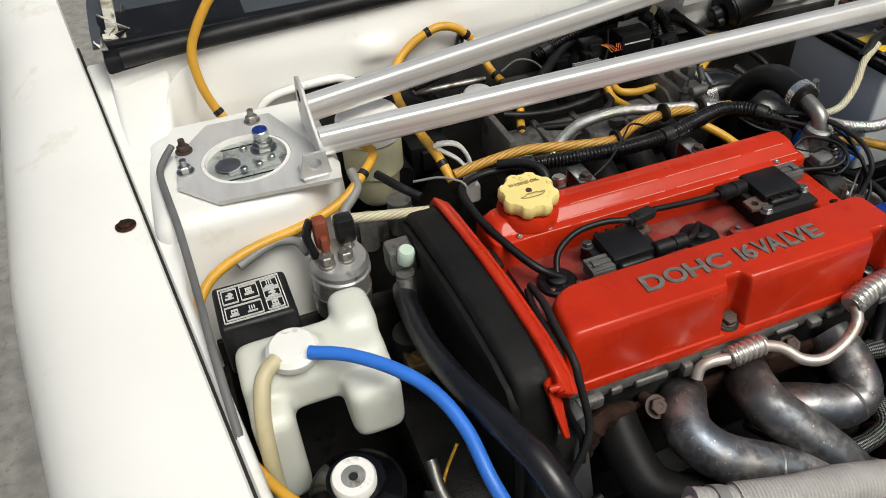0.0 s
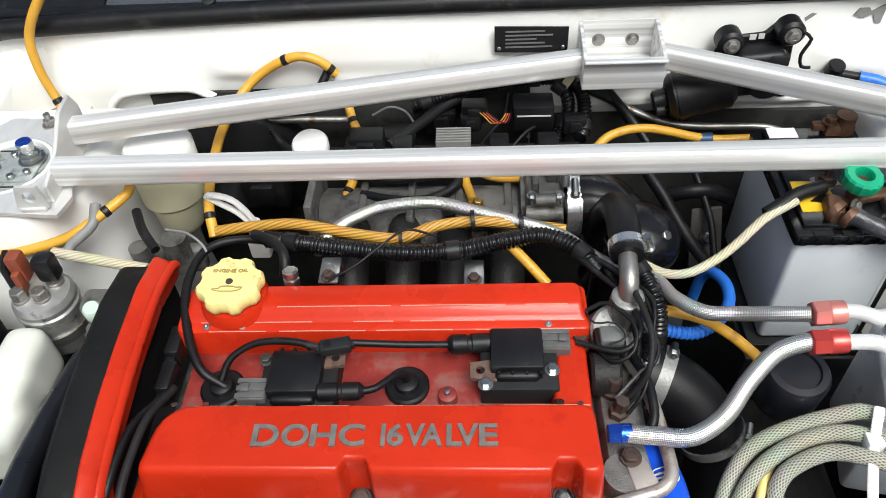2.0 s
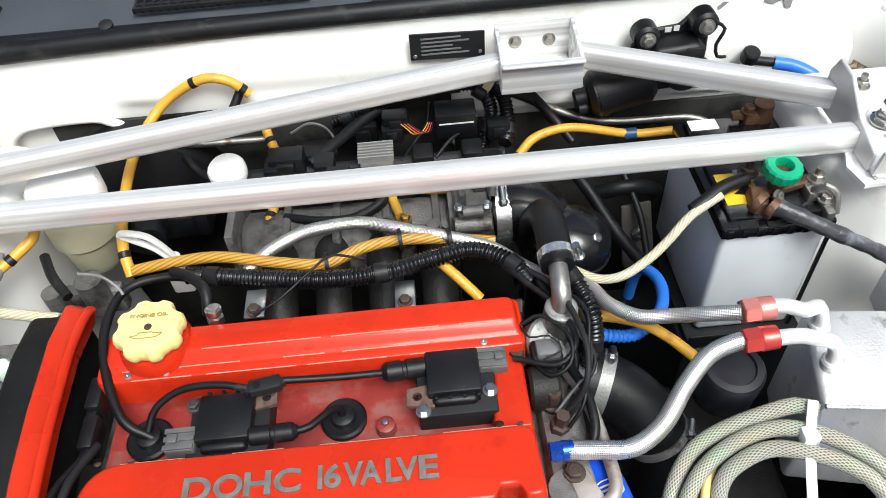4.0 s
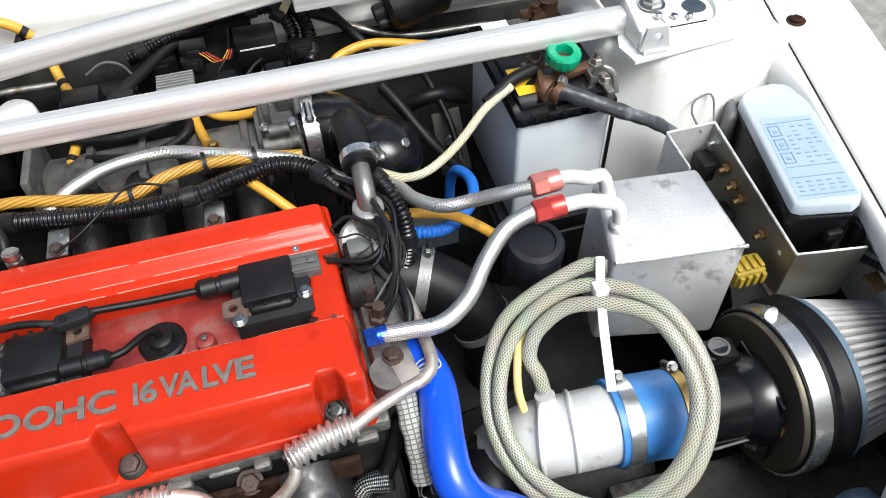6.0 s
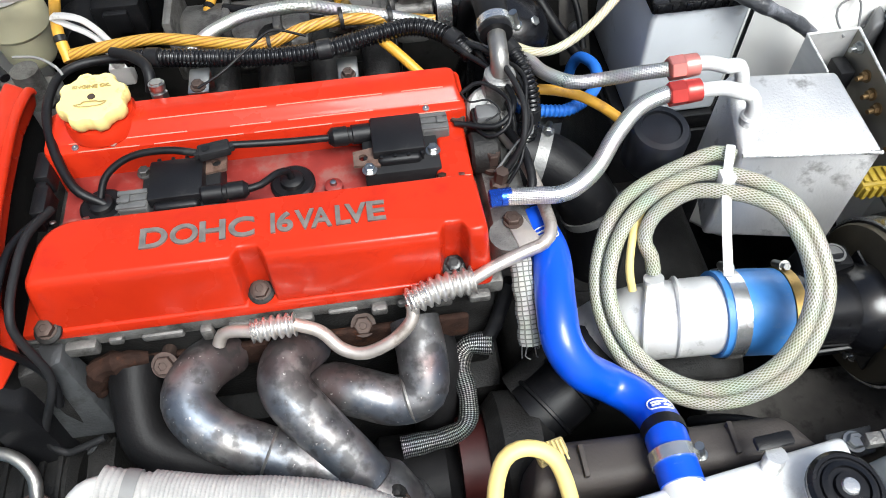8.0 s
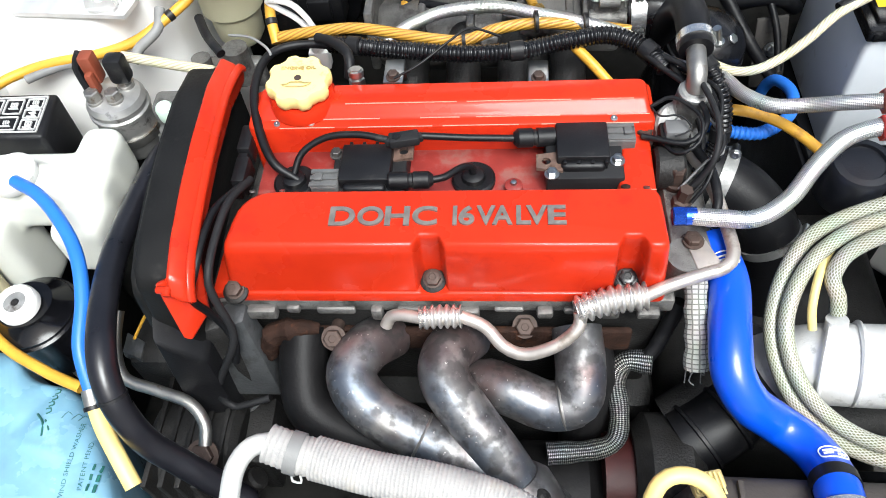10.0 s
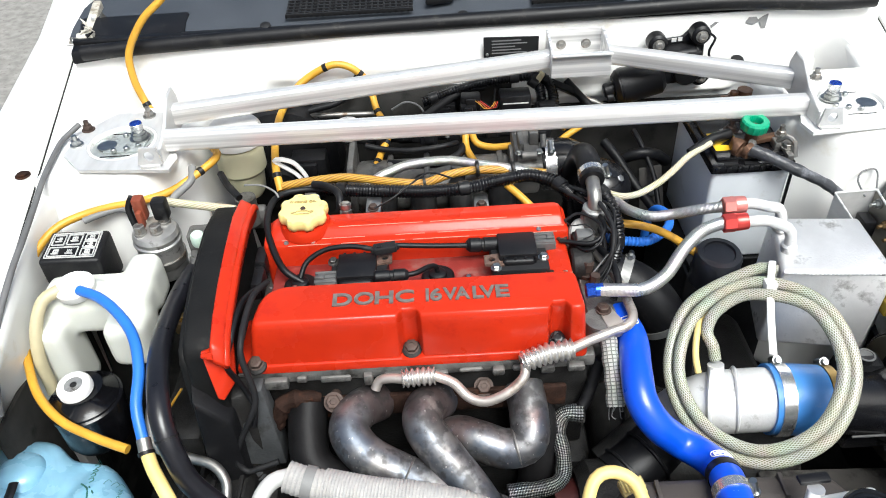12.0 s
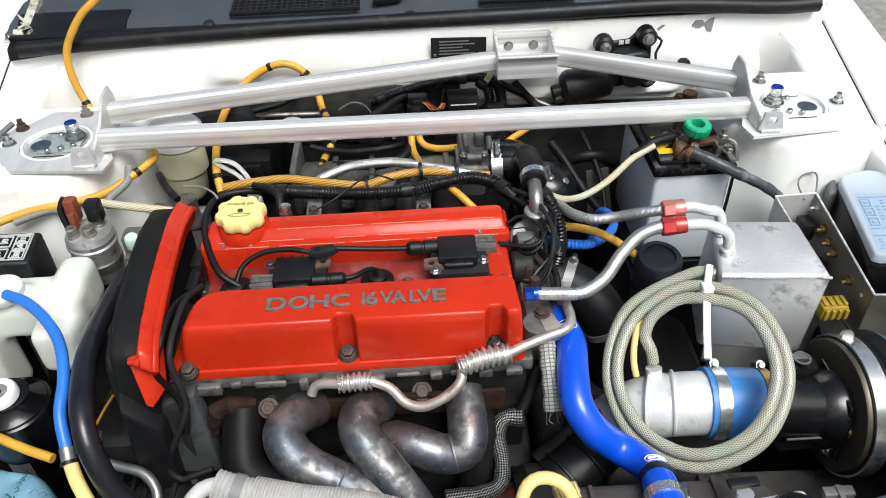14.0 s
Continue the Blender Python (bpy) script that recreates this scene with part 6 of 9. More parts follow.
for k, (y, z) in enumerate(((0.209, 0.842), (0.180, 0.825), (0.160, 0.816), (0.143, 0.810), (0.096, 0.800))):
    x = 0.5545 + (0.226 - y) * 0.048
    part("terminal_bolt", join(hexhead((x, y, z), 0.0055, 0.007, (-1, -0.05, 0)), cyl((x, y, z), (x - 0.014, y - 0.003, z), 0.0028, seg=10)), ZINC if k == 0 else TARNISH, wall)
for y, z in ((0.205, 0.812), (0.150, 0.778)):
    x = 0.5545 + (0.226 - y) * 0.048
    part("terminal_block", box((x - 0.022, y - 0.014, z - 0.018), (x - 0.004, y + 0.014, z + 0.010), 0.002), BLACK, wall, "black terminal block")
# White disc laid on the wall where the hole is.
part("bracket_hole_disc", lathe([(0.003, 0), (0.003, 0.0004), (0, 0.0004)], (0.5622, 0.066, 0.800), (-1, -0.05, 0), 12), CAPWHITE, wall)
DUSTYELLOW = mat("dusty yellow plug", (0.30, 0.21, 0.018), 0.5, 0, 0.3, 60, 0.1, 200)
yplug = part("yellow_plug", box((0.512, 0.058, 0.764), (0.548, 0.084, 0.786), 0.003), DUSTYELLOW, brk, "yellow wiring plug")
for k in range(4):
    part("plug_rib", box((0.515 + 0.009 * k, 0.054, 0.767), (0.520 + 0.009 * k, 0.060, 0.783), 0.001), DUSTYELLOW, yplug)
    part("plug_rib", box((0.515 + 0.009 * k, 0.062, 0.785), (0.520 + 0.009 * k, 0.080, 0.789), 0.001), DUSTYELLOW, yplug)
fuse = thing("fuse_box", (0.615, 0.17, 0.78), "black fuse box with a pale blue labelled lid", "fuse box")
LID = [(0.572, 0.071), (0.5655, 0.079), (0.5905, 0.215), (0.5965, 0.246), (0.604, 0.256), (0.616, 0.2585), (0.638, 0.254), (0.650, 0.243), (0.655, 0.228), (0.655, 0.196), (0.630, 0.066), (0.624, 0.053), (0.614, 0.0500)]


def lid_ring(scale, drop):
    """The lid's rounded outline, drawn in towards its middle and lowered."""
    flat = [(0.612 + (x - 0.612) * scale, 0.155 + (y - 0.155) * scale) for x, y in LID[::-1]]
    return [(x, y, 0.8635 + 0.3196 * (x - 0.58) - 0.0323 * (y - 0.083) - drop) for x, y in flat]


low_ring = [(x + 0.002, y, 0.765) for x, y, z in lid_ring(0.93, 0)]
part("case", hull8(low_ring, lid_ring(0.97, 0.016), 0.003, 2), BLACK, fuse, "black plastic fuse box case", angle=40)
part("case_rim", hull8(lid_ring(1.0, 0.019), lid_ring(1.0, 0.0145), 0.001, 1), BLACK, fuse, angle=40)
part("lid", hull8(lid_ring(0.985, 0.0140), lid_ring(0.95, 0), 0.003, 3), LABELBLUE, fuse, "pale blue translucent lid", angle=40)
part("case_clip", join(box((0.594, 0.046, 0.826), (0.612, 0.054, 0.840), 0.002), box((0.626, 0.042, 0.80), (0.642, 0.056, 0.845), 0.003)), BLACK, fuse)
part("rear_cover", hull8([(0.578, 0.236, 0.79), (0.592, 0.262, 0.79), (0.604, 0.268, 0.79), (0.600, 0.236, 0.79)], [(0.580, 0.234, 0.846), (0.590, 0.258, 0.852), (0.603, 0.266, 0.856), (0.600, 0.236, 0.850)], 0.006, 3), SLATE, fuse, "slate grey cover behind the case")


def lidpos(u, v):
    """A place on the lid: u across, v from front to back."""
    p = Vector((0.5745, 0.083)).lerp(Vector((0.6220, 0.062)), u).lerp(Vector((0.6035, 0.232)).lerp(Vector((0.6470, 0.212)), u), v)
    return Vector((p.x, p.y, 0.8636 + 0.3196 * (p.x - 0.58) - 0.0323 * (p.y - 0.083)))


def lidbar(u0, v0, u1, v1, m):
    c = [lidpos(u0, v0), lidpos(u1, v0), lidpos(u1, v1), lidpos(u0, v1)]
    part("label_print", hull8([(p.x, p.y, p.z - 0.004) for p in c], [(p.x, p.y, p.z + 0.0011) for p in c]), m, fuse, smooth=False)


c = [lidpos(u, v) for u, v in ((-0.02, 0.0), (1.02, 0.0), (1.0, 0.80), (0.0, 0.82))]
part("paper_label", hull8([(p.x, p.y, p.z - 0.004) for p in c], [(p.x, p.y, p.z + 0.0002) for p in c]), LABELPANE, fuse, "pale blue label under the lid", smooth=False)
for v in (0.03, 0.20, 0.30, 0.75):
    lidbar(0.03, v, 0.97, v + 0.006, LABELLINE)
for i in range(3):
    v = 0.34 + 0.14 * i
    for a, b, c, d in ((0.06, v, 0.28, v + 0.008), (0.06, v + 0.10, 0.28, v + 0.108), (0.06, v, 0.075, v + 0.108), (0.265, v, 0.28, v + 0.108), (0.13, v + 0.035, 0.21, v + 0.065)):
        lidbar(a, b, c, d, LABELLINE)
for i in range(9):
    for j in range(4):
        if (i * 3 + j * 5) % 7 not in (0, 3):
            lidbar(0.36 + 0.155 * j, 0.335 + 0.045 * i, 0.36 + 0.155 * j + 0.06 + 0.012 * ((i + j) % 4), 0.345 + 0.045 * i, LABELLINE)
for j in range(5):
    for i in range(3):
        lidbar(0.08 + 0.18 * j, 0.07 + 0.04 * i, 0.16 + 0.18 * j + 0.01 * (i % 2), 0.08 + 0.04 * i, LABELLINE)

# ---- turbo intake pipe, sensor and filter ----
pipe = thing("intake_pipe", (0.30, -0.03, 0.70), "silver painted intake pipe with a worn blue coupler", "intake pipe")
part("pipe_tube", tube([(0.212, 0.0, 0.60), (0.228, -0.012, 0.66), (0.256, -0.026, 0.706), (0.30, -0.036, 0.724), (0.355, -0.040, 0.727)], 0.041, 32), PIPESIL, pipe)
for p, d in (((0.262, -0.028, 0.7195), (0.9, -0.35, 0.2)), ((0.288, -0.034, 0.7245), (1, -0.2, 0.1))):
    part("weld_bead", lathe([(0.0405, -0.003), (0.043, -0.001), (0.043, 0.001), (0.0405, 0.003)], p, d, 40), PIPESIL, pipe)
part("nipple", cyl((0.268, -0.014, 0.742), (0.2665, -0.006, 0.762), 0.0105, seg=18), PIPESIL, pipe)
part("coupler", tube([(0.326, -0.038, 0.727), (0.36, -0.040, 0.726), (0.405, -0.043, 0.722)], 0.0455, 32), BLUECOUPLER, pipe, "worn blue silicone coupler")
clampring((0.340, -0.039, 0.7265), (1, -0.06, -0.04), 0.0458, 0.016, pipe, screw=(0, 0.75, 0.7))
clampring((0.398, -0.043, 0.7225), (1, -0.06, -0.08), 0.0458, 0.012, pipe, BRASS, screw=(0, 0.75, 0.7))
part("sensor_body", join(tube([(0.395, -0.043, 0.722), (0.45, -0.044, 0.715), (0.505, -0.045, 0.708)], 0.0405, 28), box((0.425, -0.075, 0.66), (0.485, -0.015, 0.70), 0.006)), GLOSSBLACK, pipe, "glossy black air flow sensor body", angle=40)
part("sensor_box", join(hull8([(0.425, -0.016, 0.715), (0.490, -0.016, 0.708), (0.490, 0.016, 0.708), (0.425, 0.016, 0.715)], [(0.430, -0.014, 0.757), (0.486, -0.014, 0.750), (0.486, 0.012, 0.750), (0.430, 0.012, 0.757)], 0.004, 2), cyl((0.462, -0.004, 0.750), (0.462, -0.003, 0.761), 0.011, seg=20, w=0.0015)), BLACK, pipe, "black sensor electronics box", angle=40)
part("sensor_cap", lathe([(0.0115, 0), (0.0115, 0.0012), (0.009, 0.0014), (0.009, 0.0004), (0, 0.0004)], (0.462, -0.004, 0.7608), (0, 0, 1), 24), DULLGREY, pipe, "grey ringed adjuster")
part("sensor_flange", hull8([(0.490, -0.098, 0.664), (0.495, -0.098, 0.664), (0.495, 0.006, 0.664), (0.490, 0.006, 0.664)], [(0.490, -0.085, 0.755), (0.495, -0.085, 0.755), (0.495, 0.000, 0.755), (0.490, 0.000, 0.755)], 0.003), GLOSSBLACK, pipe)
part("sensor_seam", box((0.424, -0.0865, 0.700), (0.488, -0.0835, 0.703), 0.001), DULLGREY, pipe, "grey moulding line on the sensor")
part("sensor_collar", lathe([(0.0405, 0), (0.0425, 0.001), (0.0425, 0.010), (0.0405, 0.011)], (0.404, -0.0433, 0.7208), (1, -0.02, -0.13), 36), GLOSSBLACK, pipe)
part("sensor_cone", lathe([(0.0405, 0), (0.043, 0.004), (0.052, 0.022), (0.052, 0.026)], (0.466, -0.0445, 0.7130), (1, -0.02, -0.13), 36), GLOSSBLACK, pipe, angle=50)
for dy, dz in ((0.03, 0.035), (-0.045, 0.01), (-0.03, -0.05)):
    part("sensor_bolt", join(cyl((0.485, -0.045 + dy, 0.708 + dz), (0.512, -0.045 + dy, 0.708 + dz), 0.004, seg=10), hexhead((0.492, -0.045 + dy, 0.708 + dz), 0.006, 0.008, (1, 0, 0))), CHROME if dy > -0.04 else BRASS, pipe)
PLATE = mat("dull olive zinc plate", (0.13, 0.115, 0.085), 0.45, 0.7, 0.2, 20, 0.1, 300)
AX = Vector((1, 0.0, -0.04)).normalized()
FC = Vector((0.500, -0.038, 0.706))
filt = thing("air_filter", tuple(FC), "cone air filter with grey pleats and a black rim", "air filter")
part("adapter_plate", lathe([(0.036, -0.003), (0.085, -0.003), (0.087, 0.0), (0.087, 0.003), (0.036, 0.003)], FC, AX, 48), PLATE, filt, "dull zinc adapter plate")
part("clamp_band", lathe([(0.089, 0.004), (0.0925, 0.004), (0.0925, 0.024), (0.089, 0.024)], FC, AX, 48), CHROME, filt, "bright steel clamp band")
part("rubber_base", lathe([(0.06, 0.003), (0.0895, 0.003), (0.091, 0.010), (0.091, 0.030), (0.095, 0.034), (0.0965, 0.052), (0.092, 0.058), (0.06, 0.058)], FC, AX, 56), RUBBER, filt, "black rubber filter base")
part("clamp_screw", join(hexhead(FC + Vector((0.014, 0.038, 0.088)), 0.006, 0.009, (0, 1, -0.4))), ZINC, filt)
part("blue_rim", lathe([(0.085, 0.056), (0.0935, 0.056), (0.0925, 0.063), (0.085, 0.063)], FC, AX, 56), mat("slate blue rim", (0.12, 0.17, 0.22), 0.4), filt, "slate blue rim")


def pleats(n=58):
    """Ridges with a narrow deep groove between them."""
    bm = bmesh.new()
    R = frame_of(AX)
    rows = []
    cut = (0.0025, 0, 0.0025, 0.013)
    for h, r in ((0.058, 0.0900), (0.11, 0.0785), (0.178, 0.0632)):
        rows.append([bm.verts.new(FC + R @ Vector(((r - cut[k % 4]) * math.cos(math.pi * k / (2 * n)), (r - cut[k % 4]) * math.sin(math.pi * k / (2 * n)), h))) for k in range(4 * n)])
    for a, b in zip(rows, rows[1:]):
        for k in range(4 * n):
            j = (k + 1) % (4 * n)
            bm.faces.new((a[k], a[j], b[j], b[k]))
    bm.faces.new(rows[-1])
    bm.faces.new(rows[0][::-1])
    return bm


part("pleated_cone", pleats(), PLEAT, filt, "grey pleated filter paper", smooth=False)
part("end_cap", lathe([(0.058, 0.174), (0.0655, 0.1755), (0.0665, 0.178), (0.0665, 0.182), (0.060, 0.186), (0, 0.187)], FC, AX, 56), CAPWHITE, filt, "pale grey end ring")

# ---- exhaust manifold ----
exh = thing("exhaust_manifold", (-0.1, -0.06, 0.70), "heat-tinted stainless tubular exhaust manifold", "exhaust manifold")
part("head_flange", box((-0.305, -0.013, 0.706), (0.075, -0.004, 0.744), 0.004), RUST, exh, "rusty exhaust flange")
for pts, m in (([(-0.172, -0.004, 0.725), (-0.195, -0.032, 0.742), (-0.206, -0.062, 0.742), (-0.185, -0.090, 0.728), (-0.136, -0.112, 0.710), (-0.077, -0.133, 0.690), (-0.030, -0.158, 0.662)], EXH),
               ([(-0.090, -0.006, 0.725), (-0.110, -0.036, 0.745), (-0.112, -0.066, 0.745), (-0.088, -0.097, 0.726), (-0.055, -0.132, 0.696), (-0.028, -0.160, 0.655)], EXH),
               ([(0.019, -0.006, 0.742), (0.022, -0.043, 0.728), (0.018, -0.069, 0.708), (-0.010, -0.072, 0.700), (-0.045, -0.061, 0.706), (-0.075, -0.050, 0.703), (-0.100, -0.066, 0.685)], EXH),
               ([(-0.264, -0.003, 0.735), (-0.264, -0.040, 0.715), (-0.256, -0.075, 0.695), (-0.222, -0.095, 0.680), (-0.159, -0.112, 0.665)], EXHSHADE)):
    part("runner", tube(pts, 0.0255, 24), m, exh, "stainless runner, its shadow put into the colour" if m is EXHSHADE else "")
part("runner", tube([(0.035, 0.0, 0.70), (0.04, -0.03, 0.68), (0.035, -0.05, 0.64), (0.03, -0.06, 0.58)], 0.024, 20), EXHSHADE, exh)
for p, d in (((-0.136, -0.112, 0.710), (0.9, -0.35, -0.3)), ((0.004, -0.0725, 0.703), (-0.97, -0.1, -0.2))):
    part("weld_bead", lathe([(0.0252, -0.002), (0.0262, 0), (0.0252, 0.002)], p, d, 28), STEEL, exh)
part("collector", lathe([(0.030, 0), (0.038, 0.012), (0.040, 0.045), (0.044, 0.047), (0.044, 0.056), (0, 0.056)], (-0.048, -0.142, 0.682), (0.45, -0.55, -0.7), 32), EXH, exh)
part("collector_flange", prism([(-0.028, 0.700), (-0.016, 0.702), (0.012, 0.655), (0.012, 0.62), (-0.05, 0.62)], "y", -0.168, -0.156, 0.003), DARKCAST, exh)
bolt((-0.016, -0.168, 0.686), 0.007, 0.008, BOLTBROWN, exh, (0.1, -1, 0.5))
bolt((-0.226, -0.026, 0.754), 0.0095, 0.010, BOLTBROWN, exh, (0, -0.6, 0.8), "browned flange bolt", "flange_bolt")
bolt((-0.033, -0.004, 0.742), 0.0095, 0.010, BOLTBROWN, exh, (0, -0.6, 0.8), "browned flange bolt", "flange_bolt")
part("flange_stud", cyl((-0.226, -0.004, 0.744), (-0.226, -0.028, 0.755), 0.007, seg=14), BOLTBROWN, exh)
part("gasket_edge", tube([(-0.305, -0.022, 0.705), (-0.300, -0.020, 0.73), (-0.288, -0.016, 0.748), (-0.262, -0.014, 0.752), (-0.245, -0.012, 0.748)], lambda u: 0.004 + 0.008 * math.sin(math.pi * (0.1 + 0.8 * u)) + 0.0015 * math.sin(u * 31), 10), RUST, exh, "charred rust-brown gasket edge")
turbo = thing("turbocharger", (0.10, -0.09, 0.60), "dark turbocharger housing below the manifold", "turbocharger")
part("compressor_housing", join(cyl((0.08, -0.11, 0.60), (0.15, -0.11, 0.60), 0.07, seg=36, w=0.015), tube([(0.13, -0.06, 0.62), (0.17, -0.04, 0.64), (0.22, -0.01, 0.66)], 0.036, 20)), DARKCAST, turbo)
part("turbine_housing", cyl((-0.05, -0.12, 0.565), (0.05, -0.12, 0.565), 0.06, seg=32, w=0.015), EXHSHADE, turbo)
part("red_core", cyl((0.05, -0.11, 0.595), (0.08, -0.11, 0.595), 0.050, seg=32), DARKRED, turbo, "dark red centre section")

part("inlet_boot", join(tube([(0.135, -0.085, 0.635), (0.165, -0.070, 0.648), (0.198, -0.045, 0.660), (0.215, -0.02, 0.665)], 0.037, 26), *[lathe([(0.0365, -0.003), (0.0395, -0.0015), (0.0395, 0.0015), (0.0365, 0.003)], p, (0.8, 0.5, 0.3), 32) for p in ((0.148, -0.0785, 0.641), (0.178, -0.062, 0.653))]), RUBBER, turbo, "black rubber inlet boot with moulded beads", angle=40)
part("inlet_ring", lathe([(0.030, 0), (0.034, 0), (0.034, 0.010), (0.030, 0.010)], (0.118, -0.097, 0.625), (0.8, 0.4, 0.35), 32), GREYCAST, turbo)

# ---- left side of the bay ----
rb = thing("relay_box", (-0.592, 0.186, 0.81), "black relay box with white pictograms on its lid", "relay box")
part("case", hull8([(-0.632, 0.152, 0.80), (-0.55, 0.158, 0.80), (-0.55, 0.216, 0.80), (-0.630, 0.210, 0.80)], [(-0.631, 0.151, 0.868), (-0.551, 0.158, 0.861), (-0.553, 0.222, 0.866), (-0.631, 0.213, 0.874)], 0.005, 3), BLACK, rb)


def rlid(u, v):
    a = Vector((-0.626, 0.156, 0.8685)).lerp(Vector((-0.557, 0.162, 0.8625)), u)
    b = Vector((-0.626, 0.208, 0.8735)).lerp(Vector((-0.559, 0.217, 0.8675)), u)
    return a.lerp(b, v)


def rbar(u0, v0, u1, v1, m=PRINTWHITE):
    c = [rlid(u0, v0), rlid(u1, v0), rlid(u1, v1), rlid(u0, v1)]
    part("lid_print", hull8([(p.x, p.y, p.z - 0.001) for p in c], [(p.x, p.y, p.z + 0.0011) for p in c]), m, rb, smooth=False)


def rframe(u0, v0, u1, v1):
    w = 0.014
    for a in ((u0, v0, u1, v0 + w), (u0, v1 - w, u1, v1), (u0, v0, u0 + w, v1), (u1 - w, v0, u1, v1)):
        rbar(*a)


for a in ((0.02, 0.04, 0.98, 0.96), (0.06, 0.10, 0.62, 0.44), (0.06, 0.52, 0.30, 0.9), (0.34, 0.52, 0.62, 0.9), (0.68, 0.66, 0.94, 0.9), (0.68, 0.40, 0.94, 0.62), (0.68, 0.10, 0.94, 0.36)):
    rframe(*a)
for k, (u, v) in enumerate(((0.20, 0.29), (0.46, 0.29), (0.18, 0.75), (0.48, 0.75), (0.81, 0.80), (0.81, 0.53), (0.81, 0.25))):
    if k % 3 == 0:
        for a in ((-0.050, -0.055, 0.050, -0.035), (-0.050, 0.035, 0.050, 0.055), (-0.050, -0.035, -0.035, 0.035), (0.035, -0.035, 0.050, 0.035), (-0.012, -0.015, 0.012, 0.015)):
            rbar(u + a[0], v + a[1], u + a[2], v + a[3])
    elif k % 3 == 1:
        for q in (-0.045, -0.010, 0.025):
            rbar(u + q, v - 0.045 + 0.01 * (q > 0), u + q + 0.016, v + 0.045)
    else:
        for q in (-0.040, 0.0, 0.040):
            rbar(u - 0.055 + abs(q), v + q - 0.009, u + 0.055 - abs(q) * 0.4, v + q + 0.009)
    rbar(u - 0.075, v - 0.098, u + 0.060 + 0.015 * (k % 2), v - 0.082)
can = thing("fuel_filter", (-0.495, 0.225, 0.78), "dull metal fuel filter canister with two pipe unions", "fuel filter")
CANMETAL = mat("dull plated canister", (0.48, 0.475, 0.46), 0.38, 0.7, 0.25, 40, 0.1, 400, 0, ((0.16, 0.15, 0.14), 0.2, 40))
part("canister", lathe([(0.030, 0), (0.0325, 0.004), (0.0325, 0.058), (0.0345, 0.060), (0.0345, 0.064), (0.0325, 0.066), (0.0325, 0.071), (0.0335, 0.073), (0.030, 0.080), (0.012, 0.083), (0, 0.083)], (-0.494, 0.226, 0.782), (0.05, -0.05, 1), 40), CANMETAL, can)
for dx, dy, h in ((-0.016, -0.012, 0.016), (0.006, -0.010, 0.014), (0.012, 0.012, 0.022)):
    part("union", join(hexhead((-0.490 + dx, 0.222 + dy, 0.862), 0.0085, h, (0, 0, 1), 1.1)), STEEL, can)
part("filter_strap", lathe([(0.0328, 0), (0.034, 0), (0.034, 0.012), (0.0328, 0.012)], (-0.4925, 0.2245, 0.805), (0.05, -0.05, 1), 40), STEEL, can)
plug = part("brown_connector", join(box((-0.512, 0.222, 0.875), (-0.496, 0.240, 0.912), 0.004), box((-0.508, 0.214, 0.868), (-0.499, 0.226, 0.895), 0.003)), mat("brown connector plastic", (0.20, 0.045, 0.02), 0.5), None)
tagged(plug, "reddish brown wiring connector above the filter", "connector")
plug = part("black_connector", join(box((-0.488, 0.224, 0.872), (-0.466, 0.244, 0.905), 0.005), tube([(-0.515, 0.222, 0.868), (-0.520, 0.230, 0.895), (-0.512, 0.235, 0.91)], 0.005, 8)), BLACK, None)
tagged(plug, "black wiring connector above the filter", "connector")
dehy = thing("service_valve", (-0.425, 0.2, 0.80), "aluminium pipe block with a pale green cap", "service valve")
part("valve_block", join(box((-0.440, 0.195, 0.83), (-0.405, 0.225, 0.865), 0.006), cyl((-0.425, 0.19, 0.79), (-0.425, 0.19, 0.84), 0.011), cyl((-0.430, 0.165, 0.80), (-0.427, 0.185, 0.835), 0.010)), CAST, dehy)
part("valve_cap", lathe([(0.0095, 0), (0.010, 0.003), (0.010, 0.016), (0.008, 0.019), (0, 0.019)], (-0.422, 0.195, 0.852), (0.1, -0.2, 1), 20), mat("pale green cap", (0.5, 0.62, 0.52), 0.45), dehy, "pale green plastic cap")

# coolant tank: one blown-plastic body with two legs
ct = thing("coolant_tank", (-0.55, 0.11, 0.72), "milky white coolant expansion tank with a blue hose", "coolant tank")
tb = join(box((-0.626, 0.088, 0.785), (-0.476, 0.160, 0.842), 0.014, 4), box((-0.520, 0.125, 0.78), (-0.474, 0.188, 0.852), 0.015, 4),
          box((-0.626, 0.052, 0.69), (-0.583, 0.12, 0.825), 0.014, 4), box((-0.530, 0.050, 0.755), (-0.474, 0.12, 0.828), 0.014, 4),
          box((-0.60, 0.095, 0.82), (-0.535, 0.135, 0.853), 0.012, 4))
tank_body = part("tank_shell", tb, PLASTWHITE, ct)
rm = tank_body.modifiers.new("fuse", "REMESH")
rm.mode, rm.voxel_size, rm.use_smooth_shade = "VOXEL", 0.0035, True
sm = tank_body.modifiers.new("soften", "SMOOTH")
sm.factor, sm.iterations = 0.6, 9
part("tank_cap", lathe([(0.024, 0), (0.026, 0.003), (0.026, 0.012), (0.022, 0.016), (0, 0.017)], (-0.568, 0.110, 0.848), (0.0, -0.1, 1), 32), CAPWHITE, ct)
part("overflow_tube", tube([(-0.585, 0.100, 0.860), (-0.602, 0.085, 0.856), (-0.612, 0.062, 0.83), (-0.616, 0.045, 0.79), (-0.618, 0.04, 0.73)], 0.0082, 14), CREAM, ct, "yellowed overflow tube")
psr = thing("steering_reservoir", (-0.548, -0.012, 0.70), "black power steering reservoir with a white ringed cap", "fluid reservoir")
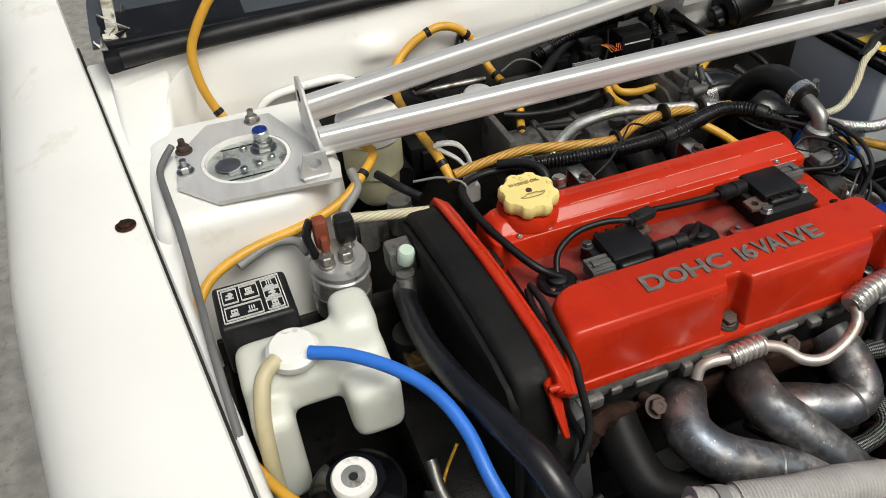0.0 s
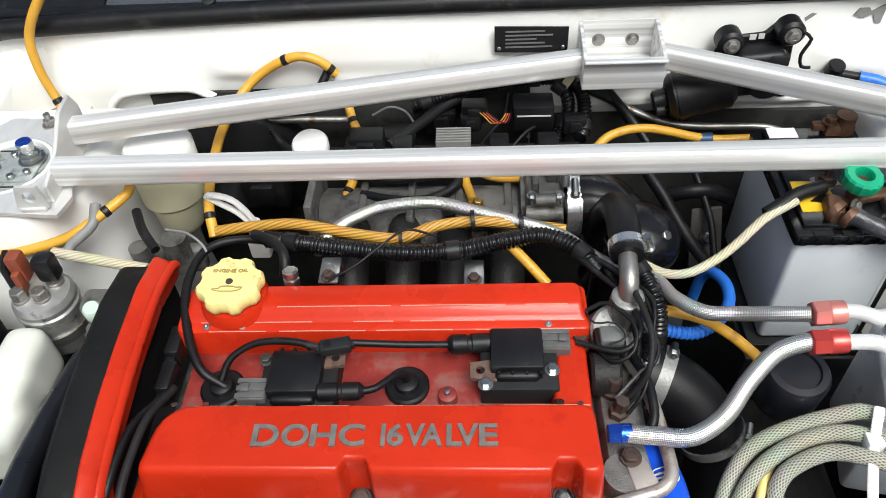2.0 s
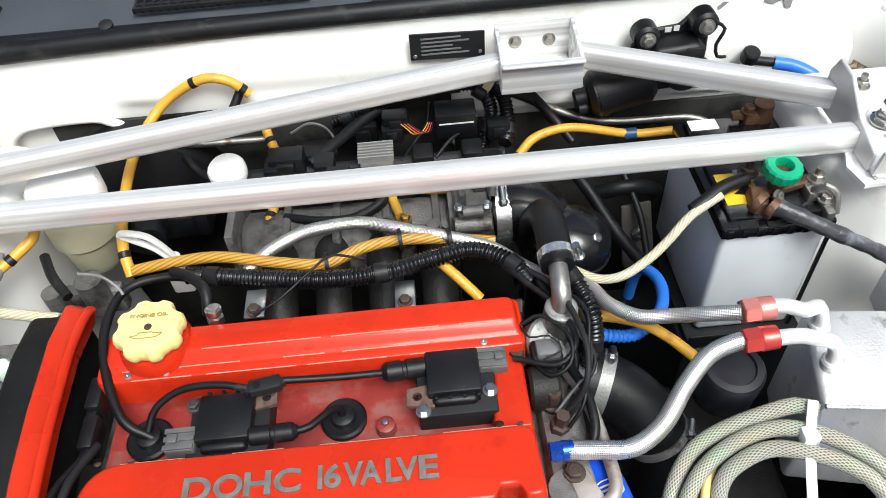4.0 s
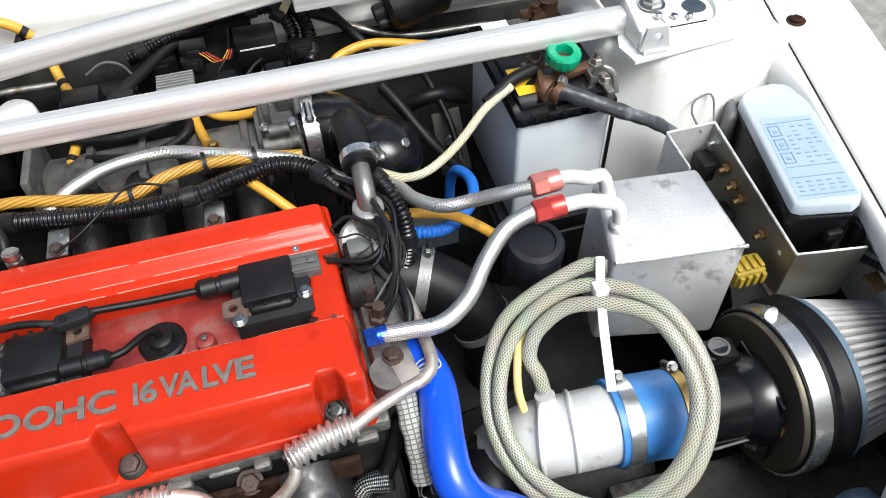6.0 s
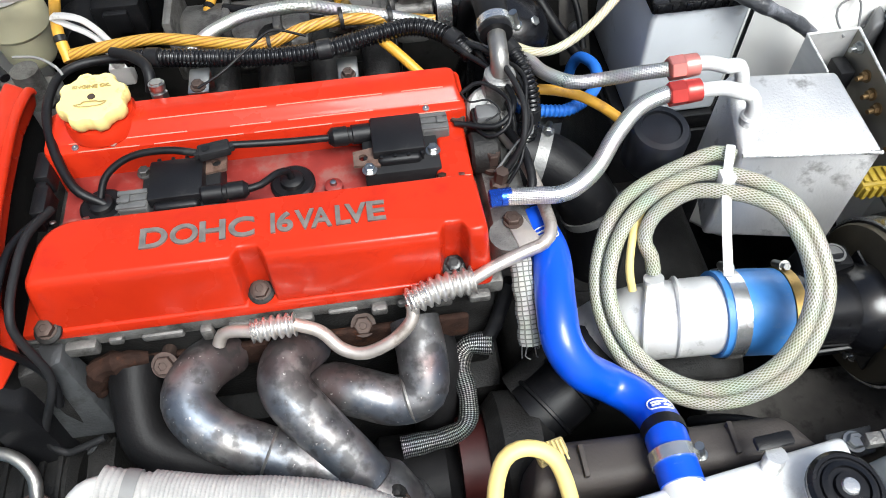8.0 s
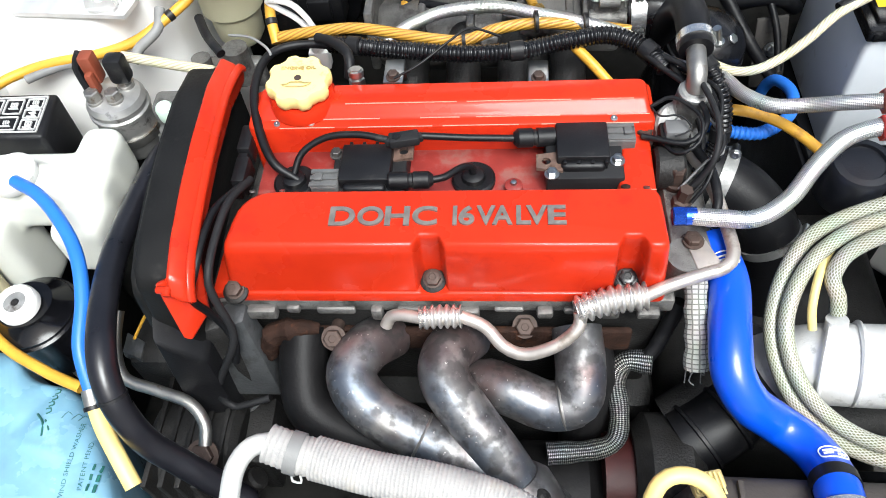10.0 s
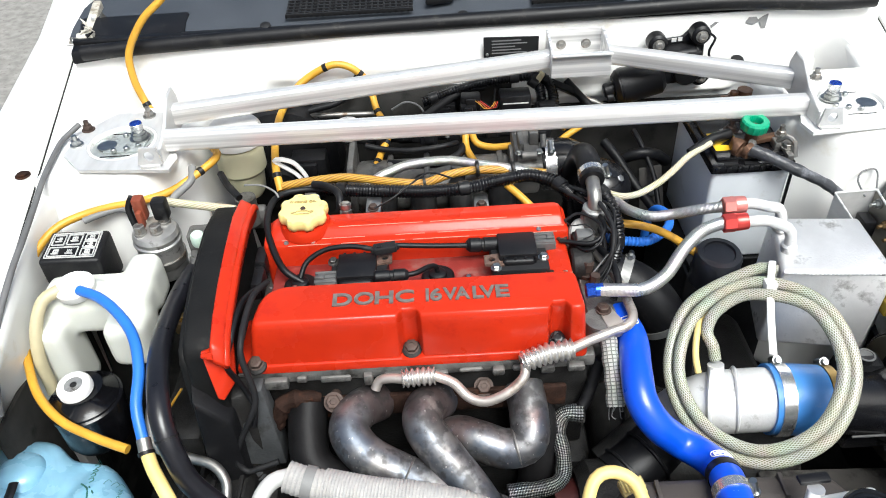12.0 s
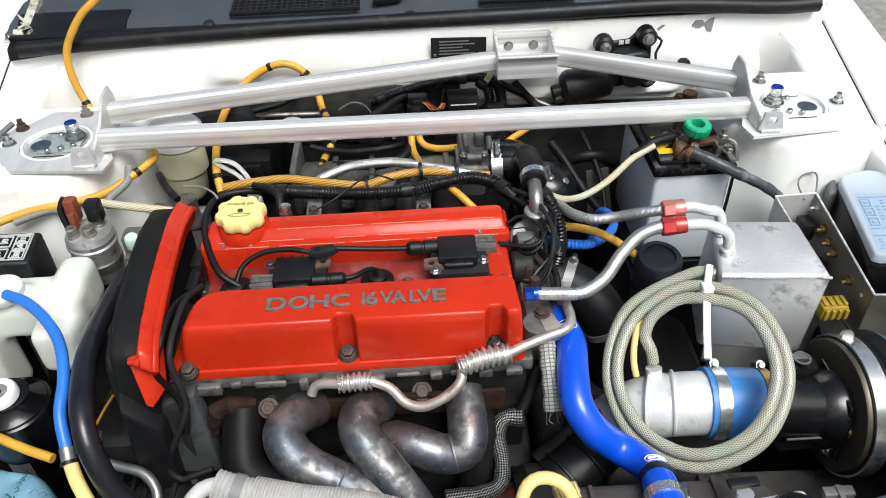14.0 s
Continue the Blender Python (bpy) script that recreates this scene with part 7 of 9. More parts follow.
part("pot", lathe([(0.040, 0), (0.044, 0.01), (0.045, 0.06), (0.043, 0.072), (0.030, 0.082), (0.028, 0.088), (0, 0.088)], (-0.546, -0.008, 0.70), (0, 0, 1), 36), POTBLACK, psr)
part("pot_cap", lathe([(0.0195, 0), (0.0215, 0.002), (0.0215, 0.010), (0.0195, 0.0135), (0.012, 0.0135), (0.010, 0.011), (0, 0.011)], (-0.548, -0.012, 0.788), (0, -0.1, 1), 32), CAPWHITE, psr)
part("cap_centre", lathe([(0.0118, 0), (0.0118, 0.0016), (0.0108, 0.002), (0.0048, 0.002), (0.0042, 0.0010), (0, 0.0010)], (-0.548, -0.0131, 0.7990), (0, -0.1, 1), 24), CASTGREY, psr, "dull metal cap centre")
part("cap_bore", lathe([(0.0042, 0), (0.0040, 0.0006), (0, 0.0006)], (-0.548, -0.0131, 0.8000), (0, -0.1, 1), 16), DARKCAST, psr)
part("pot_shoulder", lathe([(0.0455, 0.060), (0.0470, 0.062), (0.0470, 0.068), (0.0445, 0.070)], (-0.546, -0.008, 0.70), (0, 0, 1), 40), POTBLACK, psr)
jug = thing("washer_bottle", (-0.57, -0.11, 0.50), "soft translucent pale blue washer fluid pouch with dark print", "washer bottle")
RIM = [(-0.690, -0.040), (-0.659, -0.010), (-0.611, -0.014), (-0.572, -0.045), (-0.524, -0.057), (-0.495, -0.084), (-0.456, -0.146), (-0.440, -0.205), (-0.520, -0.235), (-0.660, -0.225)]


def pouch():
    """A slack film bag: an outline that bulges, then folds in to a crumpled top."""
    line = smooth_line([RIM[-1]+(0,)] + [p + (0,) for p in RIM] + [RIM[0] + (0,)], 0.012)
    a = min(range(len(line)), key=lambda i: (line[i] - Vector((*RIM[0], 0))).length)
    b = min(range(len(line)), key=lambda i: (line[i] - Vector((*RIM[-1], 0))).length if i > a else 9)
    ring, mid = line[a:b + 1], Vector((-0.570, -0.120, 0))
    bm = bmesh.new()
    rows = []
    for z, k, crumple in ((0.50, 0.92, 0), (0.56, 0.99, 0.001), (0.62, 1.0, 0.001), (0.665, 1.0, 0.001), (0.684, 0.985, 0.003), (0.694, 0.95, 0.006), (0.700, 0.88, 0.009), (0.704, 0.78, 0.012), (0.707, 0.66, 0.014), (0.708, 0.52, 0.015), (0.708, 0.38, 0.014), (0.706, 0.22, 0.012), (0.705, 0.08, 0.008)):
        row = []
        for p in ring:
            q = mid + (p - mid) * k
            f = noise.noise(Vector((q.x * 24, q.y * 24, z * 9))) + 0.5 * noise.noise(Vector((q.x * 60, q.y * 60, 3.0)))
            row.append(bm.verts.new((q.x + crumple * 0.4 * f, q.y - crumple * 0.3 * f, z + crumple * f)))
        rows.append(row)
    for r0, r1 in zip(rows, rows[1:]):
        for i in range(len(r0)):
            m = (i + 1) % len(r0)
            bm.faces.new((r0[i], r0[m], r1[m], r1[i]))
    bm.faces.new(rows[0][::-1])
    bm.faces.new(rows[-1])
    return bm


part("bag", pouch(), BLUEJUG, jug, angle=70)
part("bag_cap", lathe([(0.030, -0.004), (0.029, 0.006), (0.024, 0.012), (0.014, 0.015), (0, 0.016)], (-0.627, -0.072, 0.705), (0.1, 0.1, 1), 28), BLUEJUG, jug, "pale blue moulded cap")
part("bag_tie", tube([(-0.662, -0.008, 0.690), (-0.655, -0.022, 0.716), (-0.648, -0.036, 0.718), (-0.644, -0.046, 0.712)], 0.006, 8, flat=0.4), BLACK, jug, "black tie strap")
part("bag_tie", tube([(-0.620, -0.098, 0.722), (-0.618, -0.118, 0.722), (-0.622, -0.138, 0.716), (-0.640, -0.160, 0.712), (-0.675, -0.185, 0.708)], 0.006, 8, flat=0.4), BLACK, jug, "black tie strap")
UP = Vector((0.30, -0.10, 1)).normalized()


def on_bag(q):
    hit = bag_tree.ray_cast(q + UP * 0.08, -UP)[0]
    return (hit if hit else q) + UP * 0.0007


def bag_print(body, start, end, height, name="lettering", bold=0.0):
    """Flat print that follows the slack film."""
    cu = bpy.data.curves.new(name, "FONT")
    cu.body, cu.offset, cu.resolution_u = body, bold, 3
    tmp = bpy.data.objects.new(name, cu)
    scene.collection.objects.link(tmp)
    me = bpy.data.meshes.new_from_object(tmp.evaluated_get(bpy.context.evaluated_depsgraph_get()))
    bpy.data.objects.remove(tmp)
    bm = bmesh.new()
    bm.from_mesh(me)
    bpy.data.meshes.remove(me)
    xs = [v.co.x for v in bm.verts]
    a, b = Vector(start), Vector(end)
    rise = UP.cross(b - a).normalized()
    for v in bm.verts:
        v.co = on_bag(a.lerp(b, (v.co.x - min(xs)) / (max(xs) - min(xs))) + rise * v.co.y * height)
    part(name, bm, PRINTGREEN, jug, "dark green print on the film", smooth=False)


def bag_stroke(pts, r):
    part("print_stroke", tube([on_bag(Vector(p)) for p in pts], r, 6, 0.004, flat=0.5), PRINTGREEN, jug)


bag_tree = BVHTree.FromBMesh(pouch())
bag_print("WIND SHIELD WASHER", (-0.4905, -0.182, 0.69), (-0.4945, -0.098, 0.69), 0.0062)
bag_print("PATENT PEND", (-0.4740, -0.170, 0.69), (-0.4785, -0.119, 0.69), 0.0062)
for y0, y1, w in ((-0.171, -0.163, 0.0022), (-0.160, -0.153, 0.0024), (-0.150, -0.143, 0.0022)):
    bag_stroke([(-0.462, y0, 0.69), (-0.462, y1, 0.69)], w)
    bag_stroke([(-0.469, y0 + 0.001, 0.69), (-0.469, y1, 0.69)], w * 0.7)
bag_stroke([(-0.530, -0.118, 0.70), (-0.534, -0.104, 0.70), (-0.546, -0.092, 0.70)], 0.0012)
bag_stroke([(-0.524, -0.112, 0.70), (-0.533, -0.100, 0.70)], 0.0010)
for y in (-0.092, -0.084, -0.076, -0.068, -0.060):
    bag_stroke([(-0.536, y, 0.70), (-0.531, y + 0.002, 0.70), (-0.533, y + 0.006, 0.70), (-0.538, y + 0.005, 0.70)], 0.0009)
for dx in (0, 0.010, 0.016):
    bag_stroke([(-0.516 + dx, -0.098, 0.70), (-0.512 + dx, -0.090, 0.70), (-0.507 + dx, -0.093, 0.70)], 0.0005)

# ---- front: radiator, shroud, headlamp housing ----
rad = thing("radiator", (0.0, -0.26, 0.3), "bare aluminium radiator with a black cap", "radiator")


def yawed(bm):
    """Shears the radiator a little askew, to fit its edge in the view."""
    for v in bm.verts:
        v.co.y += 0.13 * (v.co.x - 0.304)
    return bm


part("top_tank", join(yawed(box((-0.33, -0.300, 0.70), (0.382, -0.203, 0.768), 0.008, 3)), cyl((0.227, -0.245, 0.757), (0.227, -0.198, 0.763), 0.0185, seg=24)), RADALU, rad, "bare aluminium top tank")
part("core", yawed(box((-0.33, -0.290, 0.30), (0.380, -0.235, 0.70))), DKGREY, rad)
part("filler_neck", cyl((0.348, -0.245, 0.76), (0.348, -0.245, 0.785), 0.025, seg=28), ALU, rad)
part("filler_cap", lathe([(0.030, 0), (0.0318, 0.003), (0.0318, 0.008), (0.0285, 0.0115), (0.0255, 0.0115), (0.0245, 0.010), (0.0225, 0.010), (0.0215, 0.0125), (0.0175, 0.0135), (0.0165, 0.011), (0.0125, 0.011), (0.0115, 0.0145), (0, 0.015)], (0.348, -0.245, 0.785), (0, 0, 1), 40), GLOSSBLACK, rad, "black ringed filler cap")
part("cap_rivet", lathe([(0.0075, 0), (0.0065, 0.002), (0, 0.0025)], (0.348, -0.245, 0.7998), (0, 0, 1), 18), CHROME, rad)
part("mount_peg", cyl((0.305, -0.212, 0.767), (0.305, -0.208, 0.788), 0.009, seg=18), TANKALU, rad)
part("peg_rubber", box((0.289, -0.203, 0.786), (0.324, -0.190, 0.7925), 0.003, rot=4), BLACK, rad, "black rubber mounting bar")
shroud = thing("fan_shroud", (0.24, -0.175, 0.60), "brown-grey plastic fan shroud behind the radiator", "fan shroud")
part("shroud_panel", (hull8([(0.10, -0.21, 0.60), (0.39, -0.21, 0.60), (0.385, -0.14, 0.60), (0.10, -0.14, 0.60)], [(0.10, -0.197, 0.742), (0.375, -0.197, 0.748), (0.345, -0.158, 0.746), (0.12, -0.15, 0.738)], 0.014, 4)), SHROUD, shroud)
for k in range(3):
    part("stiffening_rib", box((0.150 + 0.07 * k, -0.190, 0.738), (0.155 + 0.07 * k, -0.160, 0.7475 + 0.001 * k), 0.001), SHROUD, shroud)
part("cable_clip", join(box((0.215, -0.170, 0.742), (0.235, -0.158, 0.752), 0.002), box((0.220, -0.166, 0.750), (0.226, -0.150, 0.757), 0.001)), BLACK, shroud)
lamp = thing("headlamp_housing", (0.45, -0.23, 0.70), "pale grey plastic headlamp housing", "headlamp")
part("housing", hull8([(0.405, -0.30, 0.62), (0.55, -0.30, 0.62), (0.53, -0.196, 0.62), (0.42, -0.196, 0.62)], [(0.405, -0.30, 0.765), (0.55, -0.30, 0.775), (0.512, -0.196, 0.766), (0.408, -0.216, 0.764)], 0.008, 3), LAMPGREY, lamp)
part("housing_ridge", hull8([(0.430, -0.236, 0.762), (0.520, -0.214, 0.766), (0.522, -0.220, 0.766), (0.430, -0.243, 0.762)], [(0.431, -0.237, 0.771), (0.519, -0.215, 0.775), (0.521, -0.219, 0.775), (0.431, -0.242, 0.771)], 0.0015), LAMPGREY, lamp)
part("wire_clip", join(box((0.398, -0.207, 0.758), (0.432, -0.195, 0.770), 0.002), box((0.412, -0.215, 0.765), (0.418, -0.195, 0.772), 0.001)), CAST, lamp)
part("rear_cover", lathe([(0.021, 0), (0.0225, 0.008), (0.017, 0.020), (0.010, 0.023), (0, 0.023)], (0.532, -0.186, 0.702), (-0.2, 1, 0.5), 28), mat("slate plastic cover", (0.16, 0.22, 0.30), 0.4), lamp, "slate blue rear cover")
rail_beam = thing("frame_rail", (0.50, -0.10, 0.56), "dusty dark frame rail under the air filter", "frame rail")
part("beam", hull8([(0.34, -0.150, 0.53), (0.66, -0.190, 0.53), (0.66, -0.060, 0.53), (0.34, -0.040, 0.53)], [(0.34, -0.140, 0.590), (0.66, -0.180, 0.605), (0.66, -0.070, 0.605), (0.34, -0.050, 0.590)], 0.008, 2), DUSTRAIL, rail_beam)
part("bracket_plate", hull8([(0.418, -0.190, 0.655), (0.466, -0.184, 0.660), (0.470, -0.158, 0.664), (0.422, -0.160, 0.660)], [(0.418, -0.190, 0.659), (0.466, -0.184, 0.664), (0.470, -0.158, 0.668), (0.422, -0.160, 0.664)], 0.001), GREYCAST, rail_beam, "dusty grey bracket plate")
part("bracket_leg", hull8([(0.424, -0.176, 0.59), (0.462, -0.176, 0.59), (0.462, -0.168, 0.59), (0.424, -0.168, 0.59)], [(0.424, -0.176, 0.659), (0.462, -0.176, 0.662), (0.462, -0.168, 0.662), (0.424, -0.168, 0.659)], 0.001), DUSTRAIL, rail_beam)
bolt((0.447, -0.172, 0.665), 0.0085, 0.008, ZINC, rail_beam)
hose("black_cable", [(0.300, -0.118, 0.640), (0.322, -0.130, 0.668), (0.350, -0.146, 0.684), (0.376, -0.160, 0.672), (0.398, -0.168, 0.640)], 0.0065, RUBBER, "black cable arching behind the fan shroud", "wiring cable")
dip = thing("dipstick", (0.1, -0.16, 0.60), "yellow looped dipstick handle with a label tag", "dipstick")
part("loop", tube([(0.066, -0.235, 0.735), (0.066, -0.200, 0.757), (0.078, -0.174, 0.776), (0.100, -0.168, 0.779), (0.122, -0.178, 0.770), (0.132, -0.205, 0.748), (0.134, -0.235, 0.72)], 0.0075, 14), PALEYELLOW, dip)
for p, d in (((0.0665, -0.224, 0.742), (0, 0.85, 0.5)), ((0.0665, -0.214, 0.748), (0, 0.85, 0.5)), ((0.1325, -0.214, 0.741), (0.1, -0.8, -0.6))):
    part("loop_band", lathe([(0.0074, -0.0016), (0.0084, -0.0014), (0.0084, 0.0014), (0.0074, 0.0016)], p, d, 18), BLACK if p[0] > 0.1 else CAPPRINT, dip)
for k in range(7):
    part("tag_rib", box((0.1135 + 0.004 * k, -0.171, 0.7392), (0.1155 + 0.004 * k, -0.151, 0.7418), 0.0006, rot=12), CAPYELLOW, dip)
part("tag", box((0.112, -0.172, 0.730), (0.142, -0.150, 0.740), 0.002, rot=12), mat("dull yellow tag", (0.42, 0.33, 0.14), 0.5), dip, "dull yellow label tag")
alt = thing("alternator", (-0.39, -0.09, 0.54), "oily alternator beside the belt cover, coloured dark for shade", "alternator")
part("housing", cyl((-0.44, -0.09, 0.60), (-0.34, -0.09, 0.60), 0.065, seg=32, w=0.008), DARKCAST, alt)
for k in range(5):
    part("fin", box((-0.43 + 0.018 * k, -0.155, 0.59), (-0.424 + 0.018 * k, -0.03, 0.668), 0.001), DARKCAST, alt)
part("adjuster_plate", hull8([(-0.480, 0.010, 0.69), (-0.452, -0.004, 0.69), (-0.450, -0.030, 0.69), (-0.478, -0.018, 0.69)], [(-0.478, 0.008, 0.702), (-0.454, -0.004, 0.702), (-0.452, -0.026, 0.702), (-0.476, -0.016, 0.702)], 0.002), GREYCAST, alt, "grey cast adjuster plate")
part("mount_arm", box((-0.47, -0.02, 0.58), (-0.42, 0.06, 0.70), 0.008), DARKCAST, alt)
sensor = thing("cam_sensor", (0.12, 0.15, 0.82), "grimy cam angle sensor with wiring at the engine end", "sensor")
part("sensor_housing", join(cyl((0.098, 0.135, 0.825), (0.128, 0.135, 0.825), 0.022, seg=24, w=0.003), box((0.104, 0.148, 0.83), (0.135, 0.175, 0.852), 0.004)), DARKCAST, sensor)
part("sensor_plug", box((0.108, 0.150, 0.849), (0.132, 0.170, 0.860), 0.003), SLATE, sensor)
part("sensor_fitting", lathe([(0.010, 0), (0.010, 0.01), (0.007, 0.012), (0.007, 0.026), (0, 0.027)], (0.122, 0.095, 0.812), (0.1, 0, 1), 6), BOLTBROWN, sensor)
for y, z in ((0.165, 0.838), (0.125, 0.832)):
    o = part("wiring_plug", join(box((-0.337, y - 0.018, z - 0.014), (-0.322, y + 0.018, z + 0.012), 0.003), box((-0.335, y - 0.026, z - 0.008), (-0.325, y - 0.018, z + 0.006), 0.001)), BLACK)
    tagged(o, "black wiring plug between the belt cover and engine", "connector", "wiring plugs")
fit_ = part("breather_fitting", join(lathe([(0.009, 0), (0.009, 0.008), (0.007, 0.009), (0.007, 0.020)], (-0.213, 0.228, 0.862), (0, 0.2, 1), 6), lathe([(0.0085, 0.012), (0.0085, 0.018)], (-0.213, 0.228, 0.862), (0, 0.2, 1), 18)), ZINC)
tagged(fit_, "small plated breather fitting behind the cap", "fitting")
mount = thing("engine_mount", (-0.44, 0.06, 0.62), "dark engine mount beside the belt cover", "engine mount")
part("mount_body", box((-0.47, -0.03, 0.62), (-0.41, 0.16, 0.70), 0.01), DARKCAST, mount)
part("mount_post", cyl((-0.44, 0.14, 0.695), (-0.44, 0.14, 0.80), 0.02, seg=20, w=0.003), DARKCAST, mount)
part("mount_tab", box((-0.455, 0.10, 0.765), (-0.43, 0.128, 0.785), 0.003), TARNISH, mount, "tarnished brass-coloured tab")
part("mount_bolt", hexhead((-0.4425, 0.113, 0.785), 0.006, 0.006), BRASS, mount, "tarnished brass-coloured bolt")


# ---- hoses, pipes and wiring ----
rh = thing("radiator_hose", (0.2, -0.1, 0.74), "glossy blue silicone radiator hose", "radiator hose")
RADIATOR_LINE = [(0.150, 0.064, 0.795), (0.160, 0.018, 0.795), (0.1525, -0.040, 0.795), (0.152, -0.075, 0.784), (0.168, -0.094, 0.762), (0.197, -0.099, 0.733), (0.220, -0.116, 0.729), (0.231, -0.142, 0.739), (0.228, -0.172, 0.758), (0.227, -0.215, 0.763)]
part("hose_body", tube(RADIATOR_LINE, 0.0195, 24), BLUE, rh, angle=60)
clampring((0.2272, -0.190, 0.7615), (0, 1, -0.12), 0.0198, 0.012, rh, screw=(1, 0, 0.3))
part("rubber_band", lathe([(0.0196, -0.006), (0.0208, -0.006), (0.0208, 0.006), (0.0196, 0.006)], (0.2290, -0.164, 0.7535), (-0.08, -0.9, 0.45), 28), RUBBER, rh)
line = smooth_line(RADIATOR_LINE, 0.002)
for k, turn in ((0.80, 0.35), (0.10, 0.2)):
    i = int(k * len(line))
    c, t = line[i], (line[i + 3] - line[i - 3]).normalized()
    n = (Vector((0.2, -0.5, 1)) - t * t.dot(Vector((0.2, -0.5, 1)))).normalized()
    b = t.cross(n)

    def on_hose(u, w, lift=0.0004):
        a = turn + w / 0.0195
        return line[max(0, min(len(line) - 1, i + int(round(u / 0.002))))] + t * (u - 0.002 * round(u / 0.002)) + (n * math.cos(a) + b * math.sin(a)) * (0.0195 + lift)
    loop = [on_hose(0.0075 * math.copysign(abs(math.cos(a)) ** 0.6, math.cos(a)), 0.0125 * math.copysign(abs(math.sin(a)) ** 0.6, math.sin(a))) for a in [2 * math.pi * q / 28 for q in range(29)]]
    part("hose_badge", tube(loop, 0.0007, 6, raw=True), CAPWHITE, rh, "white oval badge outline")
    for u0, u1, w in ((-0.009, -0.002, 0.0025), (0.001, 0.009, 0.0015), (-0.006, 0.009, -0.0025)):
        part("badge_mark", tube([on_hose(w, u0 + (u1 - u0) * q / 4) for q in range(5)], 0.0011, 6, raw=True), CAPWHITE, rh)


def fitting(p, d, m, parent, length=0.026, r=0.0115):
    """A hose end: hexagonal nut and socket."""
    d = Vector(d).normalized()
    p = Vector(p)
    part("hose_end", join(lathe([(r * 0.85, 0), (r, 0.001), (r, length * 0.5), (r * 0.85, length * 0.52)], p, d, 6), lathe([(r * 0.9, length * 0.5), (r * 0.95, length * 0.55), (r * 0.9, length)], p, d, 20)), m, parent, angle=25)


bl = thing("breather_line", (0.2, 0.08, 0.86), "braided steel breather line with blue and red fittings", "braided hose")
part("braided_sleeve", tube([(0.118, 0.053, 0.850), (0.147, 0.050, 0.850), (0.178, 0.048, 0.852), (0.208, 0.064, 0.860), (0.234, 0.093, 0.872), (0.262, 0.117, 0.882), (0.288, 0.123, 0.890), (0.303, 0.123, 0.892)], 0.0085, 16), BRAID, bl, angle=60)
fitting((0.103, 0.053, 0.849), (1, 0, 0.05), BLUEANO, bl, 0.022, 0.0095)
fitting((0.292, 0.122, 0.891), (1, 0.02, 0.05), REDANO, bl, 0.032, 0.0125)
part("hard_pipe", tube([(0.323, 0.121, 0.893), (0.345, 0.121, 0.893), (0.357, 0.119, 0.891), (0.380, 0.120, 0.879), (0.386, 0.117, 0.866), (0.387, 0.116, 0.848)], 0.0075, 14), PIPESIL, bl)
bl = thing("breather_line", (0.1, 0.25, 0.86), "long braided steel line with a red fitting", "braided hose")
part("braided_sleeve", tube([(-0.195, 0.292, 0.855), (-0.172, 0.311, 0.866), (-0.152, 0.326, 0.868), (-0.120, 0.342, 0.869), (-0.063, 0.346, 0.870), (-0.016, 0.329, 0.871), (0.039, 0.307, 0.872), (0.082, 0.291, 0.866), (0.125, 0.264, 0.852), (0.173, 0.238, 0.855), (0.190, 0.205, 0.860), (0.215, 0.182, 0.864), (0.244, 0.173, 0.872), (0.271, 0.161, 0.886), (0.301, 0.151, 0.897)], 0.0075, 16), BRAID, bl, angle=60)
fitting((0.300, 0.151, 0.897), (1, 0.05, 0.03), REDFADED, bl, 0.030, 0.0125)
part("hard_pipe", tube([(0.327, 0.155, 0.897), (0.345, 0.152, 0.898), (0.359, 0.147, 0.896), (0.382, 0.160, 0.882), (0.388, 0.156, 0.868), (0.389, 0.155, 0.852)], 0.0075, 14), PIPESIL, bl)

wp = thing("coolant_pipe", (0.0, -0.02, 0.77), "bent metal coolant pipe with two bellows", "coolant pipe")
part("pipe", tube([(0.126, 0.172, 0.830), (0.141, 0.148, 0.825), (0.155, 0.108, 0.822), (0.160, 0.052, 0.825), (0.160, 0.026, 0.825), (0.150, 0.012, 0.824), (0.130, 0.007, 0.820), (0.099, -0.002, 0.815), (0.074, -0.013, 0.812)], 0.0064, 14), PIPESTEEL, wp)
part("bellows", tube([(0.078, -0.011, 0.812), (0.045, -0.015, 0.810), (0.013, -0.024, 0.806)], 0.0140, 20, ribs=0.0078, depth=0.0042, sharp=1.5), BELLOWS, wp, "bright steel bellows")
part("pipe", tube([(0.017, -0.025, 0.805), (0.016, -0.035, 0.795), (-0.003, -0.046, 0.780), (-0.032, -0.050, 0.768), (-0.054, -0.042, 0.768), (-0.072, -0.026, 0.778), (-0.096, -0.018, 0.785)], 0.0064, 14), PIPESTEEL, wp)
part("bellows", tube([(-0.095, -0.018, 0.785), (-0.115, -0.018, 0.784), (-0.136, -0.019, 0.783)], 0.0122, 20, ribs=0.0070, depth=0.0036, sharp=1.5), BELLOWS, wp, "ribbed steel bellows")
part("pipe", tube([(-0.135, -0.019, 0.783), (-0.154, -0.014, 0.780), (-0.166, -0.013, 0.775), (-0.172, -0.018, 0.765)], 0.0064, 14), PIPESTEEL, wp)
part("pipe_bracket", hull8([(0.118, 0.052, 0.819), (0.137, 0.050, 0.819), (0.150, 0.014, 0.806), (0.128, 0.006, 0.804)], [(0.118, 0.052, 0.8215), (0.137, 0.050, 0.8215), (0.150, 0.014, 0.8245), (0.128, 0.006, 0.8215)], 0.001), PIPESTEEL, wp)
bolt((0.1265, 0.044, 0.8215), 0.0075, 0.008, BOLTBROWN, wp)
